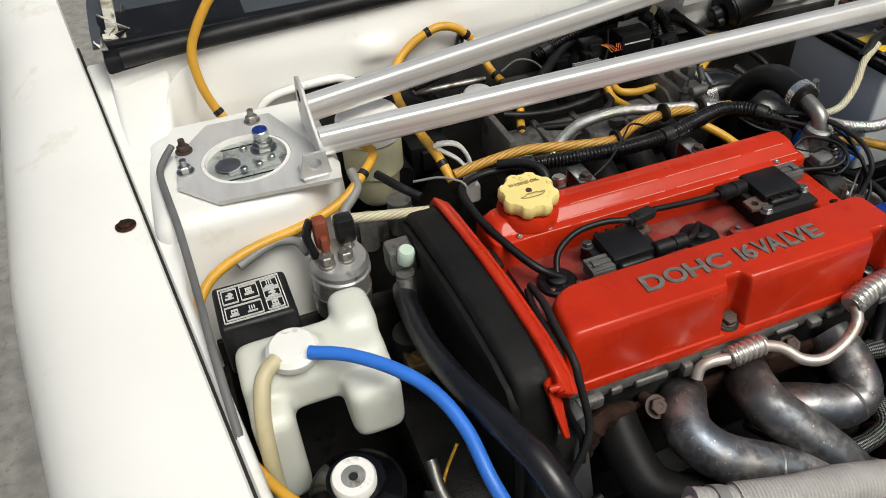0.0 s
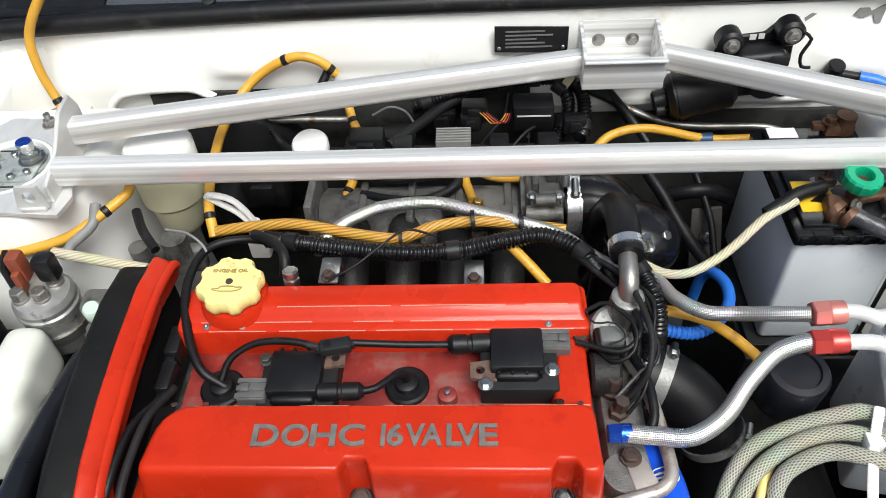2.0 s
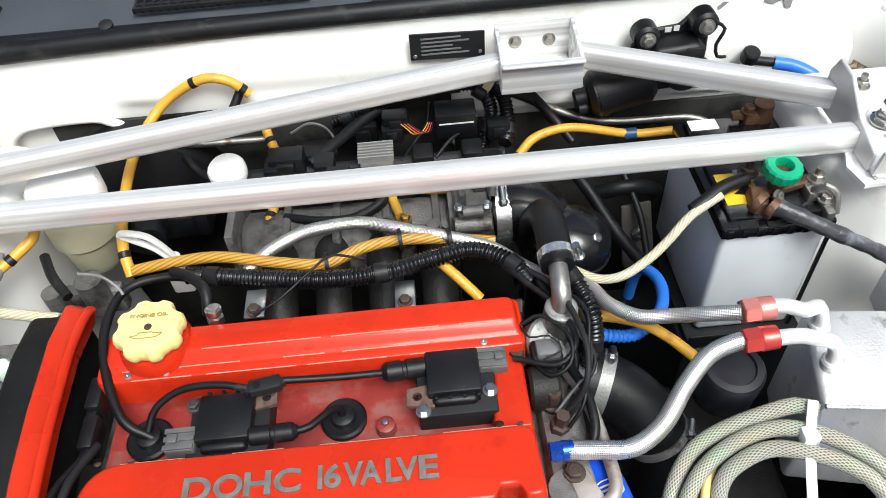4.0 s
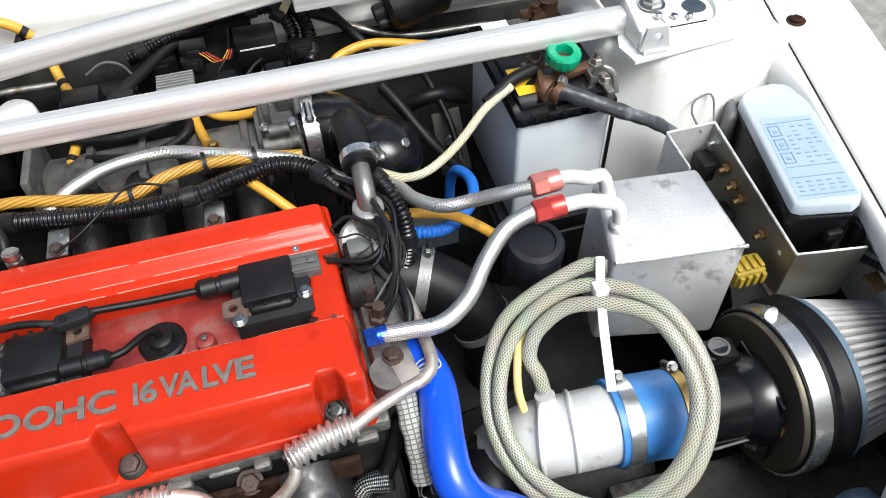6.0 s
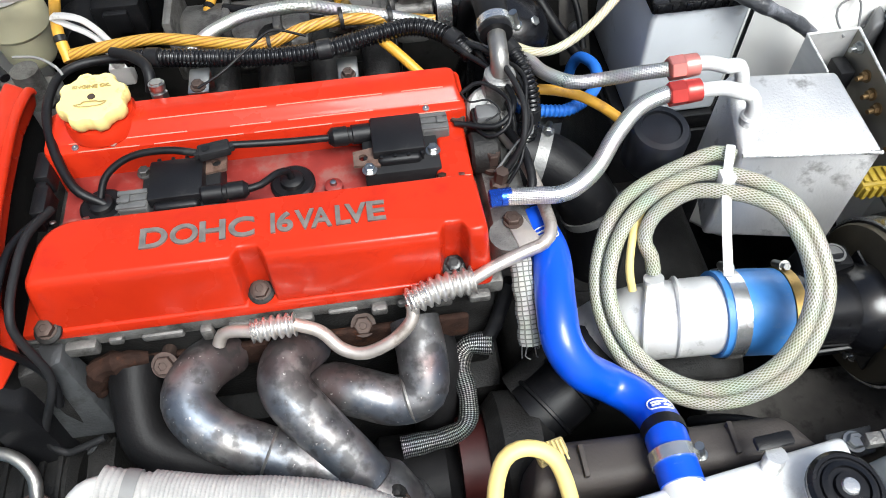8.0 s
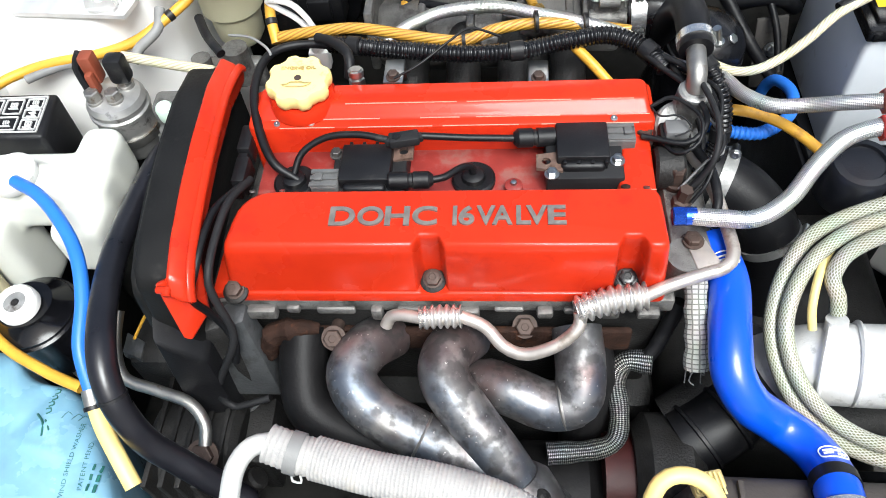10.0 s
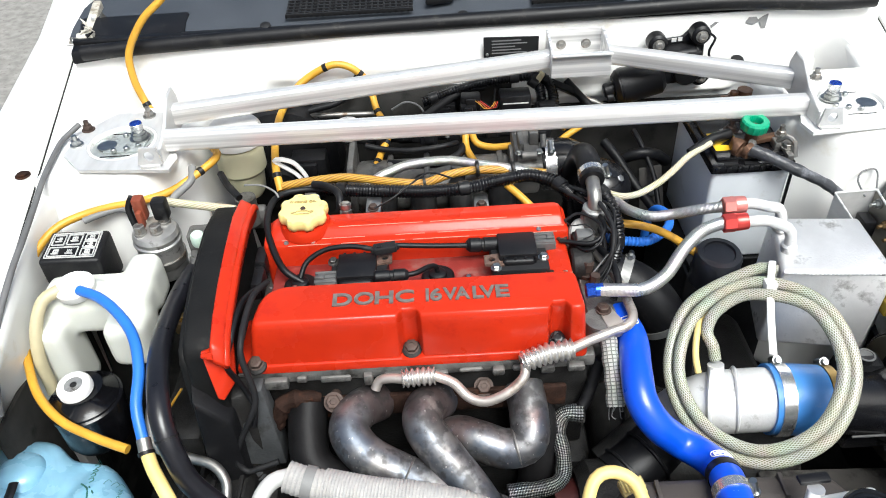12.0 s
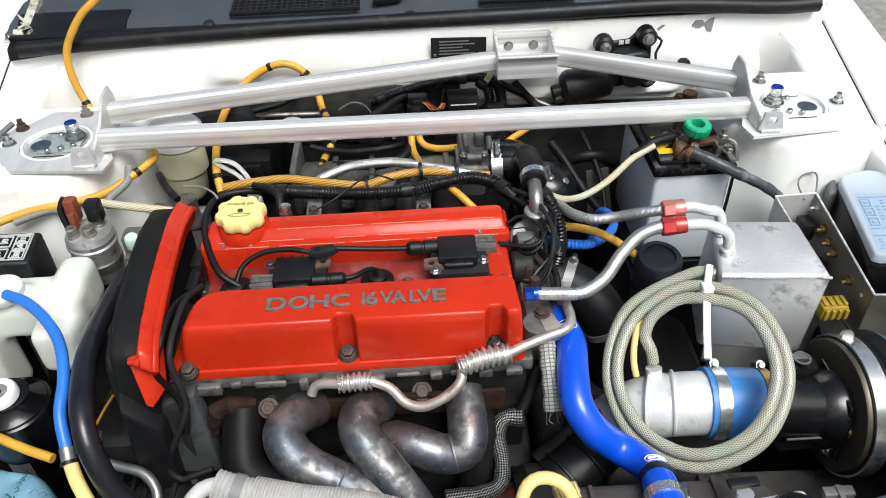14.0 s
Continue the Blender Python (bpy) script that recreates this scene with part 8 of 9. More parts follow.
hose("heat_sleeve", [(0.128, 0.014, 0.803), (0.128, -0.010, 0.788), (0.129, -0.035, 0.768), (0.129, -0.055, 0.750)], lambda u: 0.0108 + 0.0009 * math.sin(u * 23) + 0.0014 * u * u, SLEEVE, "frayed white woven heat sleeve beside the blue hose", "heat sleeve")
for k in range(5):
    a = k * 1.3
    tagged(part("frayed_strand", tube([Vector((0.129, -0.055, 0.75)) + Vector((0.006 * math.cos(a), 0.006 * math.sin(a), 0.004)), Vector((0.129, -0.055, 0.75)) + Vector((0.009 * math.cos(a), 0.009 * math.sin(a) - 0.002, -0.008)), Vector((0.129, -0.055, 0.75)) + Vector((0.008 * math.cos(a + 0.6), 0.008 * math.sin(a + 0.6) - 0.004, -0.010 - 0.005 * (k % 3)))], 0.0007, 6), SLATE), "frayed strand at the end of the heat sleeve", "strand", "frayed strands")
hose("oil_line", [(0.099, -0.023, 0.700), (0.073, -0.019, 0.695), (0.063, -0.033, 0.680), (0.066, -0.065, 0.665), (0.061, -0.088, 0.652), (0.040, -0.097, 0.646), (-0.010, -0.102, 0.645)], lambda u: 0.0105 + 0.0022 * abs(2 * u - 1) ** 3 + 0.0006 * math.sin(u * 37), FINEBRAID, "silver braided oil line bent round the turbocharger", "oil line")
hw = thing("wrapped_pipe", (-0.15, -0.17, 0.74), "white pipe in ribbed heat wrap in front of the manifold", "wrapped pipe")
part("bare_pipe", tube([(-0.306, -0.194, 0.735), (-0.300, -0.164, 0.755), (-0.285, -0.146, 0.765), (-0.263, -0.143, 0.770)], 0.0095, 14), PIPEWHITE, hw)
part("wrap_end", tube([(-0.268, -0.144, 0.770), (-0.243, -0.151, 0.765), (-0.225, -0.154, 0.762)], 0.0185, 22, ribs=0.0055, depth=0.0010), WRAP, hw)
part("wrap", tube([(-0.225, -0.154, 0.762), (-0.169, -0.166, 0.758), (-0.119, -0.173, 0.755), (-0.070, -0.183, 0.748), (-0.035, -0.196, 0.740), (-0.007, -0.217, 0.730)], 0.0205, 24, ribs=0.0038, depth=0.0007), WRAP, hw)
part("wrap_band", lathe([(0.0186, -0.006), (0.0200, -0.006), (0.0200, 0.006), (0.0186, 0.006)], (-0.243, -0.151, 0.765), (0.95, -0.2, -0.2), 32), GREY, hw, "grey metal band")
part("band_buckle", tube([(-0.247, -0.166, 0.752), (-0.247, -0.170, 0.745), (-0.239, -0.171, 0.744), (-0.239, -0.167, 0.751)], 0.0012, 6), PIPEWHITE, hw)
banded("hose", [(-0.428, 0.193, 0.812), (-0.434, 0.160, 0.822), (-0.437, 0.090, 0.831), (-0.430, 0.016, 0.846), (-0.418, -0.042, 0.856), (-0.404, -0.093, 0.858), (-0.395, -0.122, 0.845), (-0.386, -0.140, 0.820), (-0.376, -0.150, 0.780), (-0.355, -0.156, 0.745), (-0.332, -0.163, 0.715), (-0.304, -0.172, 0.685)], 0.0128, HOSEBLACK, "thick glossy black hose curving beside the belt cover", "hose", (0.65,), 0.0018, seg=22)
hose("metal_pipe", [(-0.467, 0.007, 0.750), (-0.467, -0.025, 0.735), (-0.453, -0.057, 0.722), (-0.415, -0.069, 0.715), (-0.380, -0.080, 0.710), (-0.363, -0.098, 0.700), (-0.361, -0.118, 0.690)], 0.0065, STEEL, "thin bent grey metal pipe under the belt cover", "pipe")
wh = thing("overflow_hose", (-0.46, -0.05, 0.80), "blue overflow hose joined to a pale yellow hose", "hose")
part("blue_section", tube([(-0.554, 0.093, 0.864), (-0.519, 0.072, 0.866), (-0.483, 0.037, 0.866), (-0.458, 0.002, 0.860), (-0.444, -0.039, 0.848), (-0.440, -0.081, 0.832), (-0.431, -0.111, 0.808)], 0.0068, 14), BLUEHOSE, wh)
part("joiner", cyl((-0.4285, -0.113, 0.813), (-0.4235, -0.128, 0.803), 0.0082, seg=16), STEEL, wh)
part("joiner_tie", lathe([(0.0083, 0), (0.0095, 0), (0.0095, 0.004), (0.0083, 0.004)], (-0.4245, -0.125, 0.805), (0.3, -0.8, -0.5), 18), BLACK, wh)
part("yellow_section", tube([(-0.425, -0.123, 0.804), (-0.415, -0.142, 0.795), (-0.400, -0.163, 0.785), (-0.383, -0.187, 0.770)], 0.0078, 14), PALEYELLOW, wh)
banded("yellow_cable", [(-0.435, 0.383, 0.912), (-0.420, 0.353, 0.912), (-0.412, 0.331, 0.908), (-0.449, 0.293, 0.895), (-0.478, 0.279, 0.885), (-0.521, 0.266, 0.880), (-0.561, 0.259, 0.878), (-0.597, 0.250, 0.874), (-0.628, 0.231, 0.870), (-0.647, 0.206, 0.860), (-0.658, 0.174, 0.845), (-0.658, 0.132, 0.830), (-0.652, 0.094, 0.810), (-0.640, 0.059, 0.790), (-0.606, -0.003, 0.780), (-0.562, -0.047, 0.775), (-0.510, -0.074, 0.770), (-0.468, -0.090, 0.765)], 0.0058, YELLOW, "orange-yellow sheathed cable along the inner fender", "wiring cable", (0.12,))
hose("grey_tube", [(-0.521, 0.237, 0.865), (-0.529, 0.253, 0.872), (-0.549, 0.259, 0.874), (-0.573, 0.252, 0.872), (-0.597, 0.242, 0.868)], 0.0052, GREY, "grey rubber fuel tube at the filter", "tube")
hose("grey_tube", [(-0.445, 0.314, 0.905), (-0.445, 0.291, 0.895), (-0.467, 0.273, 0.882), (-0.474, 0.261, 0.872)], 0.006, GREY, "grey rubber tube beside the strut tower", "tube")
hose("cream_tube", [(-0.485, 0.264, 0.880), (-0.430, 0.255, 0.875), (-0.374, 0.244, 0.872)], 0.0062, TWISTCREAM, "cream sleeved tube towards the belt cover", "tube")
hose("prop_cable", [(-0.634, 0.404, 0.938), (-0.646, 0.388, 0.932), (-0.653, 0.366, 0.929), (-0.650, 0.320, 0.928), (-0.645, 0.267, 0.925), (-0.642, 0.215, 0.914), (-0.640, 0.161, 0.902), (-0.638, 0.101, 0.889), (-0.634, 0.029, 0.866), (-0.630, -0.020, 0.830), (-0.628, -0.050, 0.790)], 0.0042, SLATE, "dark grey cable along the inner fender flange", "wiring cable")
banded("yellow_cable", [(-0.493, 0.570, 1.088), (-0.513, 0.565, 1.067), (-0.547, 0.555, 1.040), (-0.580, 0.545, 0.992), (-0.583, 0.535, 0.950), (-0.573, 0.525, 0.912), (-0.556, 0.510, 0.884)], 0.0062, YELLOW, "yellow sheathed cable rising from the strut tower", "wiring cable", (0.88,))
banded("yellow_cable", [(-0.195, 0.545, 0.920), (-0.218, 0.548, 0.940), (-0.248, 0.548, 0.946), (-0.290, 0.545, 0.928), (-0.320, 0.525, 0.908), (-0.336, 0.470, 0.895), (-0.335, 0.400, 0.888), (-0.328, 0.340, 0.878), (-0.320, 0.310, 0.855)], 0.0062, YELLOW, "yellow sheathed cable looped at the firewall", "wiring cable", (0.03, 0.2, 0.93))
banded("yellow_cable", [(-0.185, 0.535, 0.900), (-0.178, 0.510, 0.880), (-0.159, 0.460, 0.857), (-0.171, 0.425, 0.840), (-0.184, 0.385, 0.830)], 0.006, YELLOW, "yellow sheathed cable with black tape bands", "wiring cable", (0.25, 0.42, 0.62, 0.86))
hose("yellow_cable", [(-0.029, 0.440, 0.866), (-0.028, 0.415, 0.848), (-0.018, 0.375, 0.846)], 0.0058, YELLOW, "yellow sheathed cable at the throttle", "wiring cable")
banded("yellow_cable", [(-0.019, 0.440, 0.866), (-0.011, 0.430, 0.848), (0.014, 0.420, 0.844), (0.052, 0.410, 0.851)], 0.0058, YELLOW, "yellow sheathed cable bent to the throttle", "wiring cable", (0.96,))
hose("yellow_cable", [(0.165, 0.450, 0.856), (0.134, 0.430, 0.848), (0.113, 0.410, 0.842)], 0.0055, YELLOW, "yellow sheathed cable behind the throttle", "wiring cable")
hose("yellow_cable", [(0.139, 0.475, 0.839), (0.163, 0.490, 0.853), (0.211, 0.500, 0.855), (0.290, 0.500, 0.836), (0.346, 0.500, 0.835)], 0.006, YELLOW, "yellow sheathed cable along the firewall", "wiring cable")
hose("yellow_cable", [(0.024, 0.278, 0.865), (0.043, 0.260, 0.855), (0.063, 0.243, 0.840)], 0.0058, YELLOW, "yellow sheathed cable under the loom", "wiring cable")
bundle = thing("earth_cable", (-0.1, 0.30, 0.86), "twisted yellow sleeved earth cable held by black ties", "wiring cable")
part("sleeve", tube([(-0.316, 0.312, 0.862), (-0.271, 0.313, 0.868), (-0.218, 0.311, 0.872), (-0.148, 0.295, 0.870), (-0.100, 0.290, 0.868), (-0.061, 0.306, 0.870), (-0.018, 0.311, 0.872), (0.035, 0.308, 0.870), (0.086, 0.301, 0.866)], 0.0065, 14), TWIST, bundle, angle=60)
for p in ((-0.099, 0.290, 0.868), (-0.018, 0.306, 0.878), (0.036, 0.302, 0.876)):
    part("cable_tie", lathe([(0.011, -0.002), (0.0125, -0.002), (0.0125, 0.002), (0.011, 0.002)], p, (1, 0.1, 0), 18), BLACK, bundle)
hose("yellow_cable", [(0.139, 0.217, 0.830), (0.189, 0.212, 0.830), (0.225, 0.201, 0.828), (0.251, 0.181, 0.825), (0.275, 0.153, 0.820), (0.283, 0.148, 0.815)], 0.006, YELLOW, "yellow sheathed cable to the dark canister", "wiring cable")
loom("corrugated_loom", [(-0.253, 0.298, 0.862), (-0.164, 0.276, 0.868), (-0.096, 0.265, 0.870), (-0.036, 0.266, 0.872), (0.015, 0.276, 0.875), (0.058, 0.281, 0.877), (0.094, 0.263, 0.875), (0.116, 0.235, 0.868)], 0.0105, GLOSSBLACK, "glossy black corrugated wiring loom behind the cover", "wiring loom", seg=14, ribs=0.0045, depth=0.0016)
loom("corrugated_loom", [(0.152, 0.244, 0.875), (0.166, 0.217, 0.865), (0.175, 0.198, 0.840), (0.175, 0.187, 0.800), (0.166, 0.182, 0.770), (0.152, 0.177, 0.750)], 0.0105, GLOSSBLACK, "black corrugated wiring loom beside the coolant outlet", "wiring loom", seg=14, ribs=0.0048, depth=0.002)
conduit = thing("blue_conduit", (0.23, 0.21, 0.79), "bright blue hose with a ribbed conduit section", "conduit")
part("ribbed_section", tube([(0.156, 0.232, 0.795), (0.172, 0.219, 0.798), (0.196, 0.208, 0.800), (0.222, 0.205, 0.800), (0.243, 0.215, 0.800)], 0.0078, 16, ribs=0.005, depth=0.0014), BLUEHOSE, conduit, angle=60)
part("smooth_section", tube([(0.241, 0.2135, 0.800), (0.262, 0.235, 0.797), (0.275, 0.265, 0.790), (0.278, 0.295, 0.782), (0.271, 0.322, 0.770), (0.266, 0.334, 0.745), (0.264, 0.338, 0.70)], 0.0070, 14), BLUEHOSE, conduit, angle=60)
hose("cream_cable", [(0.332, 0.306, 0.900), (0.296, 0.289, 0.890), (0.267, 0.266, 0.880), (0.242, 0.249, 0.872), (0.211, 0.235, 0.865), (0.186, 0.239, 0.860), (0.162, 0.256, 0.860)], 0.0050, TWISTCREAM, "cream sleeved earth cable to the battery", "wiring cable")
sleeve_end = part("cable_boot", tube([(0.300, 0.297, 0.889), (0.318, 0.305, 0.896), (0.338, 0.316, 0.901), (0.366, 0.326, 0.902)], 0.0080, 12), RUBBER)
tagged(sleeve_end, "black taped end of the cream battery cable", "cable end")
hose("grey_cable", [(0.378, 0.284, 0.901), (0.405, 0.266, 0.896), (0.431, 0.255, 0.886), (0.458, 0.247, 0.874), (0.488, 0.241, 0.859), (0.515, 0.240, 0.838)], lambda u: 0.0094 - 0.0022 * u + 0.0005 * math.sin(u * 41) + 0.0004 * math.sin(u * 17), CABLETAPE, "grey taped battery cable", "wiring cable", seg=16)
loom("corrugated_loom", [(0.640, 0.045, 0.800), (0.652, 0.010, 0.806), (0.658, -0.025, 0.806), (0.660, -0.060, 0.792), (0.650, -0.085, 0.770)], 0.0065, BLACK, "dusty black loom along the apron beside the filter", "wiring loom", seg=12, ribs=0.005, depth=0.0012)
hose("black_cable", [(0.636, 0.040, 0.812), (0.648, 0.005, 0.818), (0.655, -0.030, 0.816), (0.655, -0.064, 0.800)], 0.0030, SLATE, "grey cable along the apron beside the filter", "wiring cable")
apron_stay = part("apron_stay", hull8([(0.640, 0.022, 0.782), (0.664, 0.018, 0.790), (0.664, -0.004, 0.790), (0.640, -0.002, 0.782)], [(0.640, 0.022, 0.786), (0.664, 0.018, 0.794), (0.664, -0.004, 0.794), (0.640, -0.002, 0.786)], 0.001), TARNISH)
tagged(apron_stay, "small tarnished bracket on the inner apron", "bracket")
hose("thin_wire", [(0.541, 0.224, 0.845), (0.537, 0.246, 0.858), (0.547, 0.2595, 0.864), (0.564, 0.2635, 0.866), (0.5685, 0.256, 0.864), (0.560, 0.232, 0.850)], 0.0013, SLATE, "thin grey wire looped behind the bracket", "wiring cable")
hose("thin_wire", [(-0.171, 0.221, 0.876), (-0.143, 0.231, 0.886), (-0.110, 0.257, 0.896), (-0.089, 0.274, 0.897), (-0.057, 0.278, 0.882)], 0.0014, RUBBER, "thin black wire over the loom", "wiring cable")
hose("black_cable", [(-0.217, 0.284, 0.864), (-0.278, 0.296, 0.864), (-0.318, 0.279, 0.866), (-0.326, 0.227, 0.868), (-0.315, 0.174, 0.862), (-0.293, 0.128, 0.850), (-0.267, 0.115, 0.835)], 0.0049, RUBBER, "black taped cable down beside the cover", "wiring cable")
hose("black_cable", [(-0.318, 0.098, 0.850), (-0.331, 0.056, 0.866), (-0.3345, 0.022, 0.869), (-0.336, -0.010, 0.864), (-0.3425, -0.033, 0.843), (-0.337, -0.031, 0.812), (-0.329, -0.032, 0.788), (-0.322, -0.040, 0.768), (-0.326, -0.050, 0.745)], 0.0038, RUBBER, "thin black cable across the red flange", "wiring cable")
hose("black_cable", [(-0.312, 0.104, 0.850), (-0.3195, 0.060, 0.868), (-0.3235, 0.020, 0.867), (-0.3245, -0.014, 0.861), (-0.3245, -0.028, 0.844), (-0.317, -0.040, 0.795), (-0.322, -0.048, 0.772), (-0.336, -0.054, 0.745), (-0.352, -0.058, 0.712), (-0.356, -0.064, 0.688), (-0.345, -0.068, 0.676), (-0.332, -0.068, 0.680), (-0.304, -0.062, 0.686)], 0.0040, DKGREY, "dark grey cable across the red flange", "wiring cable")
loom("corrugated_loom", [(-0.098, 0.530, 0.875), (-0.037, 0.540, 0.890), (0.033, 0.545, 0.903), (0.102, 0.540, 0.907), (0.126, 0.530, 0.889), (0.128, 0.500, 0.861), (0.121, 0.480, 0.856)], 0.01, GLOSSBLACK, "black corrugated wiring loom behind the brace", "wiring loom", seg=14, ribs=0.0048, depth=0.002)
hose("black_cable", [(0.107, 0.540, 0.905), (0.142, 0.540, 0.888), (0.172, 0.535, 0.873), (0.191, 0.520, 0.852)], 0.006, DKGREY, "dark cable along the firewall", "wiring cable")
hose("black_cable", [(-0.203, 0.560, 0.926), (-0.236, 0.530, 0.889), (-0.296, 0.520, 0.876)], 0.006, RUBBER, "dark cable through the firewall grommet", "wiring cable")
hose("black_cable", [(0.079, 0.274, 0.872), (0.111, 0.227, 0.876), (0.137, 0.194, 0.874), (0.147, 0.157, 0.868), (0.127, 0.140, 0.856), (0.086, 0.156, 0.850)], 0.0031, RUBBER, "black cable looping to the coil connector", "wiring cable")
hose("black_cable", [(0.102, 0.260, 0.872), (0.136, 0.210, 0.886), (0.152, 0.149, 0.884), (0.149, 0.114, 0.868), (0.140, 0.105, 0.846), (0.128, 0.101, 0.830)], 0.0031, DKGREY, "dark cable looping round the coolant outlet", "wiring cable")
hose("black_cable", [(0.098, 0.189, 0.860), (0.118, 0.190, 0.870), (0.141, 0.162, 0.870), (0.138, 0.137, 0.860), (0.118, 0.132, 0.850), (0.102, 0.159, 0.845)], 0.0022, RUBBER, "thin black cable looping at the engine end", "wiring cable")
hose("thin_wire", [(0.096, 0.187, 0.862), (0.103, 0.168, 0.866), (0.122, 0.166, 0.868), (0.132, 0.151, 0.864), (0.116, 0.147, 0.858)], 0.001, DKGREY, "thin dark wire at the engine end", "wiring cable")
for a, r in ((0.0, 0.0020), (0.5, 0.0017), (1.1, 0.0022), (1.7, 0.0015)):
    hose("black_cable", [(0.128 + 0.006 * math.sin(a * 3), 0.232, 0.872 - 0.006 * a), (0.150 + 0.010 * math.cos(a * 2), 0.190 + 0.008 * a, 0.880 - 0.010 * a), (0.158 + 0.006 * math.sin(a), 0.140 + 0.010 * math.cos(a), 0.866 - 0.008 * a), (0.146, 0.104 + 0.012 * a, 0.846), (0.130 - 0.006 * a, 0.088 + 0.010 * a, 0.826)], r, RUBBER if r > 0.0016 else SLATE, "thin dark wire looping at the engine end", "wiring cable")
hose("black_cable", [(0.140, 0.150, 0.838), (0.150, 0.116, 0.842), (0.152, 0.080, 0.836), (0.142, 0.060, 0.824)], 0.0048, RUBBER, "black taped wiring branch at the engine end", "wiring cable")
hose("vacuum_hose", [(-0.265, 0.293, 0.875), (-0.243, 0.278, 0.880), (-0.225, 0.259, 0.880), (-0.222, 0.244, 0.872), (-0.224, 0.240, 0.862)], 0.0058, RUBBER, "short black breather hose behind the cap", "hose")
hose("thin_wire", [(-0.372, 0.306, 0.872), (-0.342, 0.293, 0.878), (-0.321, 0.277, 0.876), (-0.316, 0.271, 0.870)], 0.0016, GREY, "thin pale wire behind the belt cover", "wiring cable")
hose("thin_wire", [(-0.462, -0.005, 0.710), (-0.451, 0.007, 0.725), (-0.434, 0.019, 0.745)], 0.0018, YELLOW, "thin yellow wire below the belt cover", "wiring cable")
hose("black_cable", [(-0.411, 0.329, 0.880), (-0.395, 0.299, 0.878), (-0.374, 0.273, 0.872)], 0.0055, RUBBER, "black cable beside the reservoir bracket", "wiring cable")
loom("corrugated_loom", [(0.092, 0.535, 0.903), (0.105, 0.530, 0.892), (0.109, 0.525, 0.869), (0.099, 0.510, 0.846), (0.089, 0.485, 0.830)], 0.0095, GLOSSBLACK, "short black corrugated loom dropping behind the brace", "wiring loom", seg=14, ribs=0.0048, depth=0.002)
hose("black_cable", [(0.155, 0.550, 0.891), (0.176, 0.530, 0.873), (0.193, 0.510, 0.859), (0.211, 0.490, 0.840)], 0.0062, RUBBER, "dark rubber cable passing under the centre bracket", "wiring cable")
hose("black_cable", [(-0.158, 0.400, 0.837), (-0.114, 0.385, 0.840), (-0.072, 0.385, 0.841), (-0.040, 0.400, 0.848), (-0.034, 0.420, 0.849)], 0.0062, RUBBER, "dark rubber hose lying along the intake plenum", "wiring cable")
hose("black_cable", [(-0.279, 0.480, 0.883), (-0.266, 0.470, 0.866), (-0.241, 0.450, 0.862), (-0.218, 0.440, 0.856)], 0.0055, RUBBER, "black cable hanging at the firewall opening", "wiring cable")
hose("black_cable", [(-0.119, 0.470, 0.855), (-0.075, 0.520, 0.873), (-0.045, 0.535, 0.882), (0.000, 0.540, 0.893)], 0.0045, RUBBER, "thin black cable crossing behind the intake", "wiring cable")
hose("black_cable", [(-0.126, 0.470, 0.859), (-0.083, 0.510, 0.867), (-0.030, 0.540, 0.885), (0.016, 0.545, 0.894)], 0.0075, DKGREY, "dark taped cable climbing to the centre loom", "wiring cable")
hose("black_cable", [(0.121, 0.240, 0.872), (0.135, 0.206, 0.866), (0.145, 0.181, 0.850), (0.149, 0.157, 0.835), (0.141, 0.133, 0.820)], 0.0035, RUBBER, "thin black wires bundled at the engine end", "wiring cable")
hose("black_cable", [(0.090, -0.021, 0.700), (0.101, -0.012, 0.712), (0.111, -0.000, 0.735), (0.121, 0.011, 0.765)], 0.008, RUBBER, "black taped end of the oil line", "wiring cable")
tagged(part("tape_band", lathe([(0.0062, -0.008), (0.0078, -0.008), (0.0078, 0.008), (0.0062, 0.008)], (0.29, 0.5, 0.836), (1, -0.1, 0.1), 18), BLUETAPE), "dark blue tape round the yellow cable", "tape")
hose("thin_wire", [(-0.012, 0.470, 0.849), (0.006, 0.500, 0.854), (0.024, 0.520, 0.866), (0.030, 0.535, 0.891)], 0.0022, RUBBER, "thin black wire beside the resistor", "wiring cable")
hose("thin_wire", [(-0.153, 0.530, 0.864), (-0.128, 0.530, 0.877), (-0.105, 0.520, 0.874), (-0.094, 0.500, 0.861), (-0.105, 0.480, 0.847)], 0.0018, SLATE, "thin grey wire behind the strut brace", "wiring cable")
hose("thin_wire", [(0.032, 0.470, 0.851), (0.051, 0.490, 0.860), (0.071, 0.510, 0.863), (0.067, 0.530, 0.880)], 0.0024, RUBBER, "thin black wire under the strut brace", "wiring cable")
hose("black_cable", [(-0.195, 0.430, 0.854), (-0.159, 0.420, 0.850), (-0.115, 0.410, 0.852), (-0.065, 0.410, 0.857), (-0.044, 0.430, 0.850)], 0.005, RUBBER, "black vacuum tube above the plenum", "wiring cable")
hose("metal_pipe", [(-0.360, 0.530, 0.863), (-0.180, 0.530, 0.858)], 0.005, STEEL, "straight metal pipe along the firewall", "pipe")
hose("metal_pipe", [(0.138, 0.550, 0.881), (0.249, 0.530, 0.840), (0.381, 0.530, 0.829), (0.417, 0.510, 0.814)], 0.005, STEEL, "bent metal pipe along the firewall", "pipe")
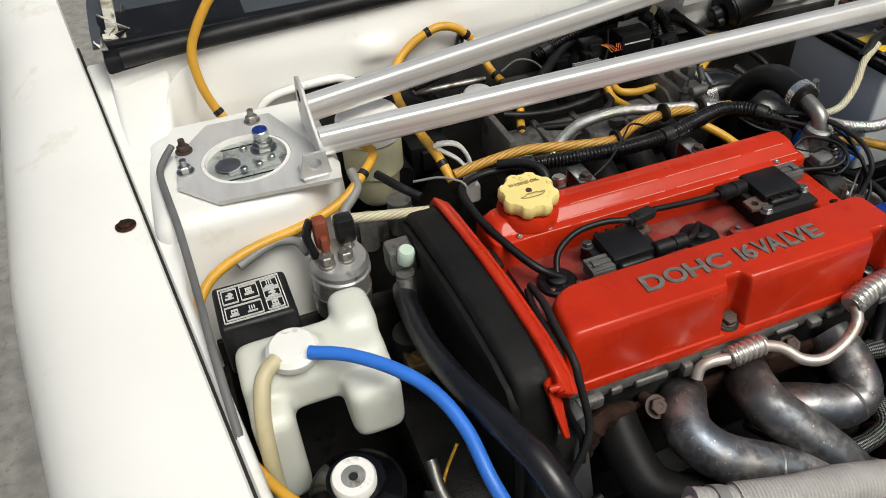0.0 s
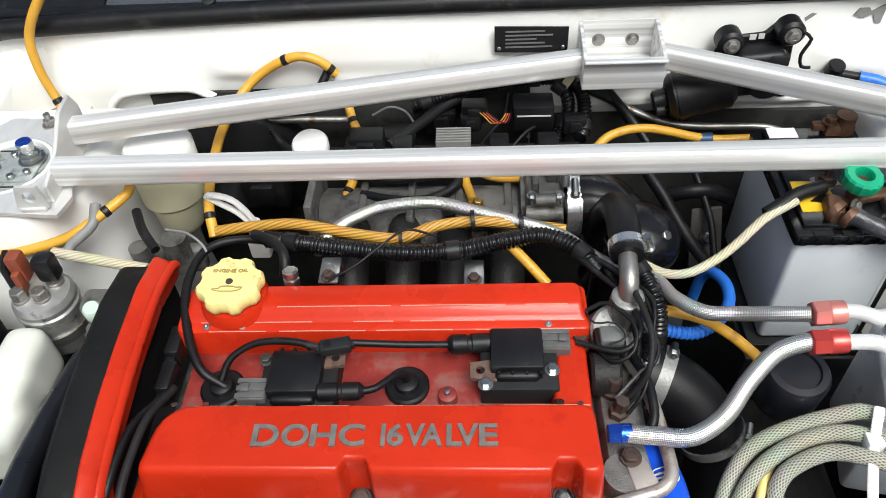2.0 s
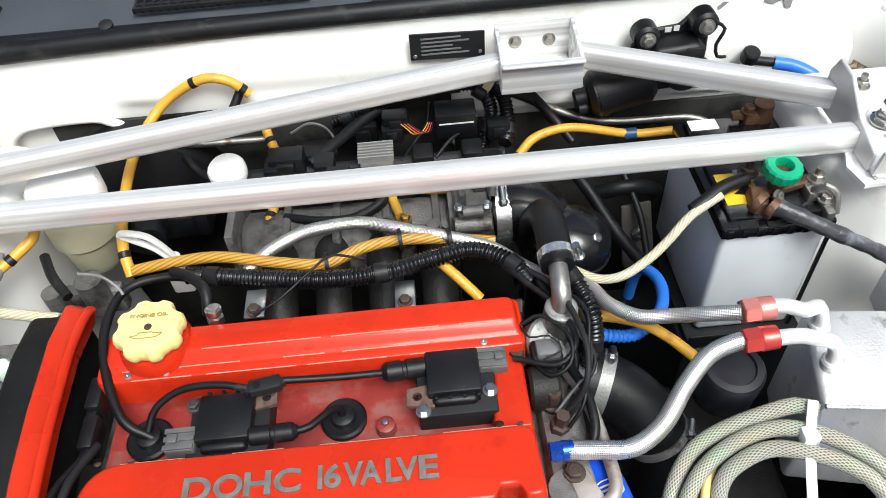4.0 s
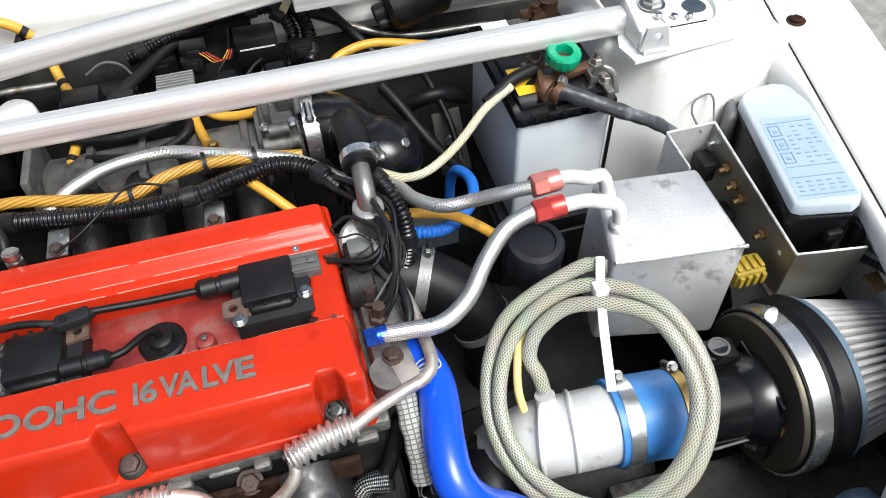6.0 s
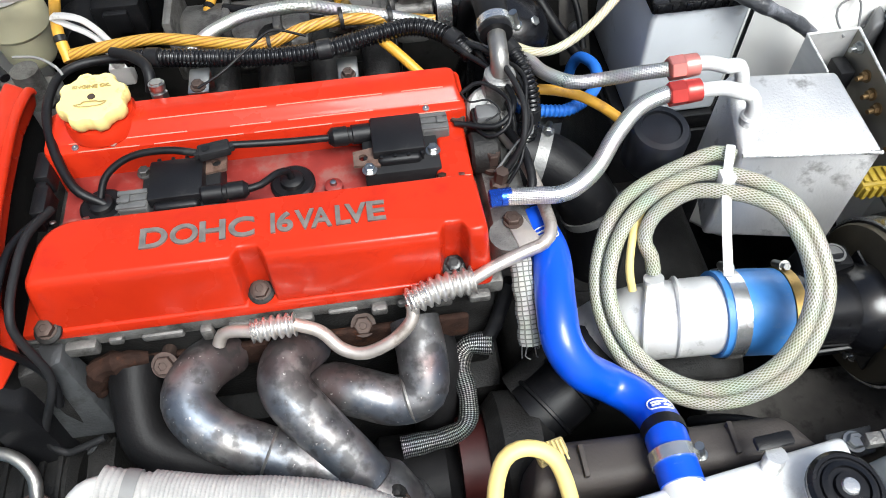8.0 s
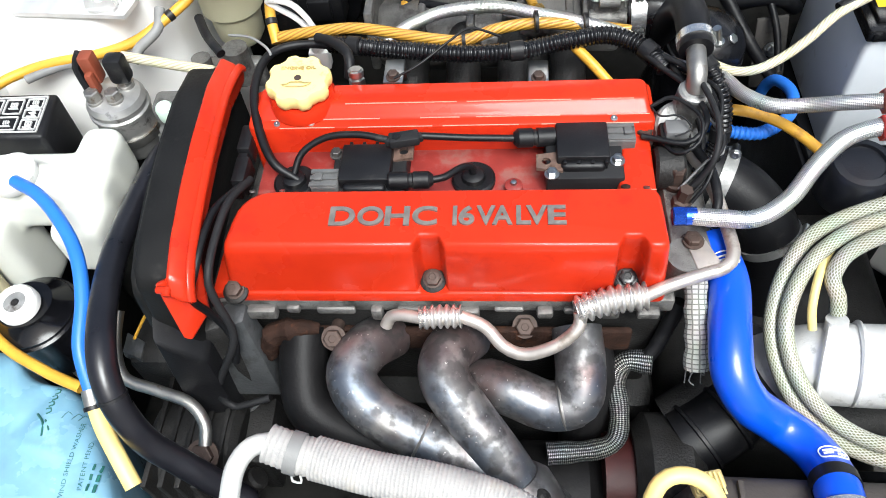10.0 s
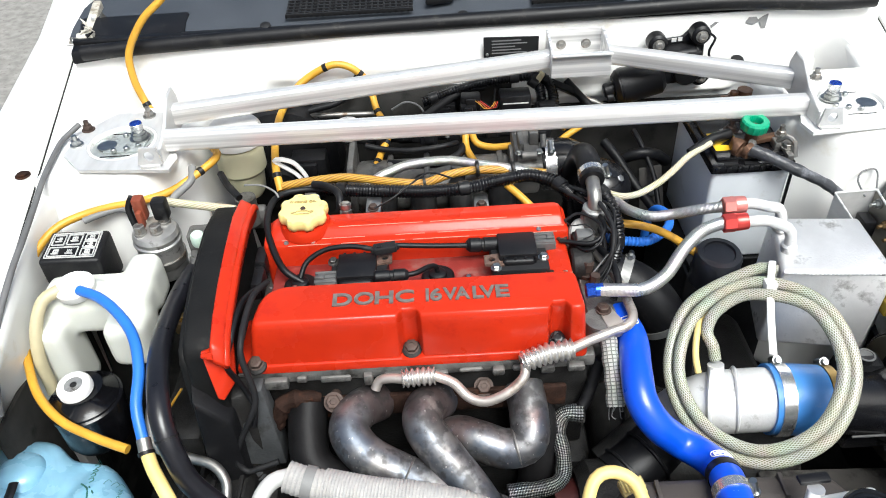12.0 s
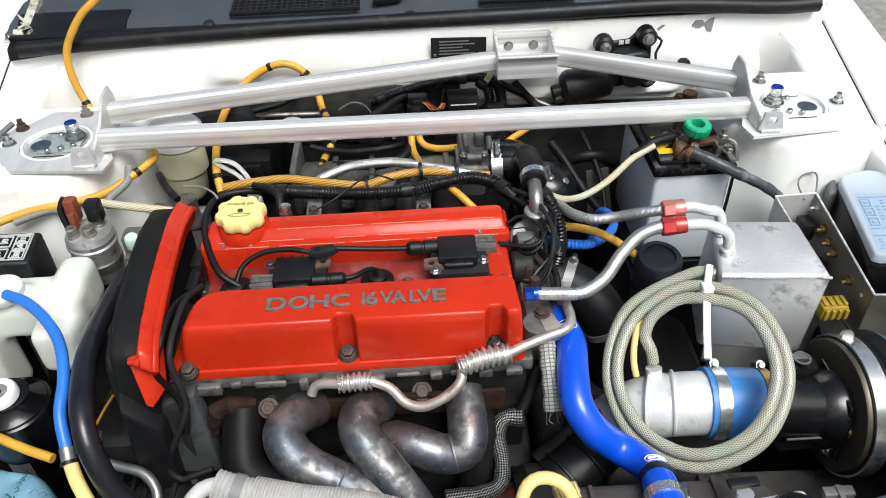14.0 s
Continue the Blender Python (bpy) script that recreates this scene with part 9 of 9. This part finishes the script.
hose("metal_pipe", [(-0.520, 0.550, 0.840), (-0.516, 0.550, 0.874), (-0.502, 0.550, 0.890), (-0.484, 0.550, 0.897), (-0.440, 0.550, 0.901), (-0.400, 0.550, 0.901), (-0.385, 0.550, 0.895), (-0.366, 0.550, 0.884), (-0.340, 0.550, 0.860)], 0.006, CAPWHITE, "white painted pipe along the firewall", "pipe")

# clear hose coiled up with a cable tie
coil = thing("coiled_hose", (0.316, -0.03, 0.70), "coiled clear reinforced hose held by a white tie", "hose")
CC, U, V = Vector((0.305, -0.035, 0.781)), Vector((0.845, -0.305, 0.285)), Vector((0.14, 0.84, 0.52))
turns = [(76, 0.131, 0), (90, 0.130, 0), (135, 0.122, 0), (180, 0.113, 0), (225, 0.111, 0), (270, 0.113, 0), (315, 0.114, 0), (360, 0.115, 0), (405, 0.116, 0.004), (450, 0.112, 0.006),
         (495, 0.103, 0.008), (540, 0.098, 0.008), (585, 0.096, 0.008), (630, 0.099, 0.008), (675, 0.100, 0.009), (720, 0.102, 0.012), (765, 0.102, 0.014), (810, 0.094, 0.014), (840, 0.088, 0.013)]
N = U.cross(V)
hose("yellow_cable", [(0.300, 0.080, 0.790), (0.272, 0.062, 0.797), (0.2545, 0.040, 0.798), (0.2435, 0.016, 0.790), (0.239, -0.004, 0.776), (0.2415, -0.016, 0.760)], 0.0042, PALEYELLOW, "pale yellow tube behind the coiled hose", "tube")
part("hose_body", tube([CC + U * (r * math.cos(radians(a))) + V * (r * math.sin(radians(a))) + N * h for a, r, h in turns] + [Vector((0.258, 0.022, 0.796)), Vector((0.263, 0.006, 0.783)), Vector((0.266, -0.002, 0.768))], 0.0077, 16), CLEAR, coil, angle=60)
tie = part("cable_tie", tube([(0.343, 0.068, 0.868), (0.333, 0.038, 0.852), (0.321, -0.005, 0.838), (0.309, -0.052, 0.826)], 0.0045, 8, flat=0.4), CAPWHITE, coil, "long white cable tie")
part("tie_head", box((0.327, 0.036, 0.843), (0.342, 0.050, 0.857), 0.002), CAPWHITE, tie)
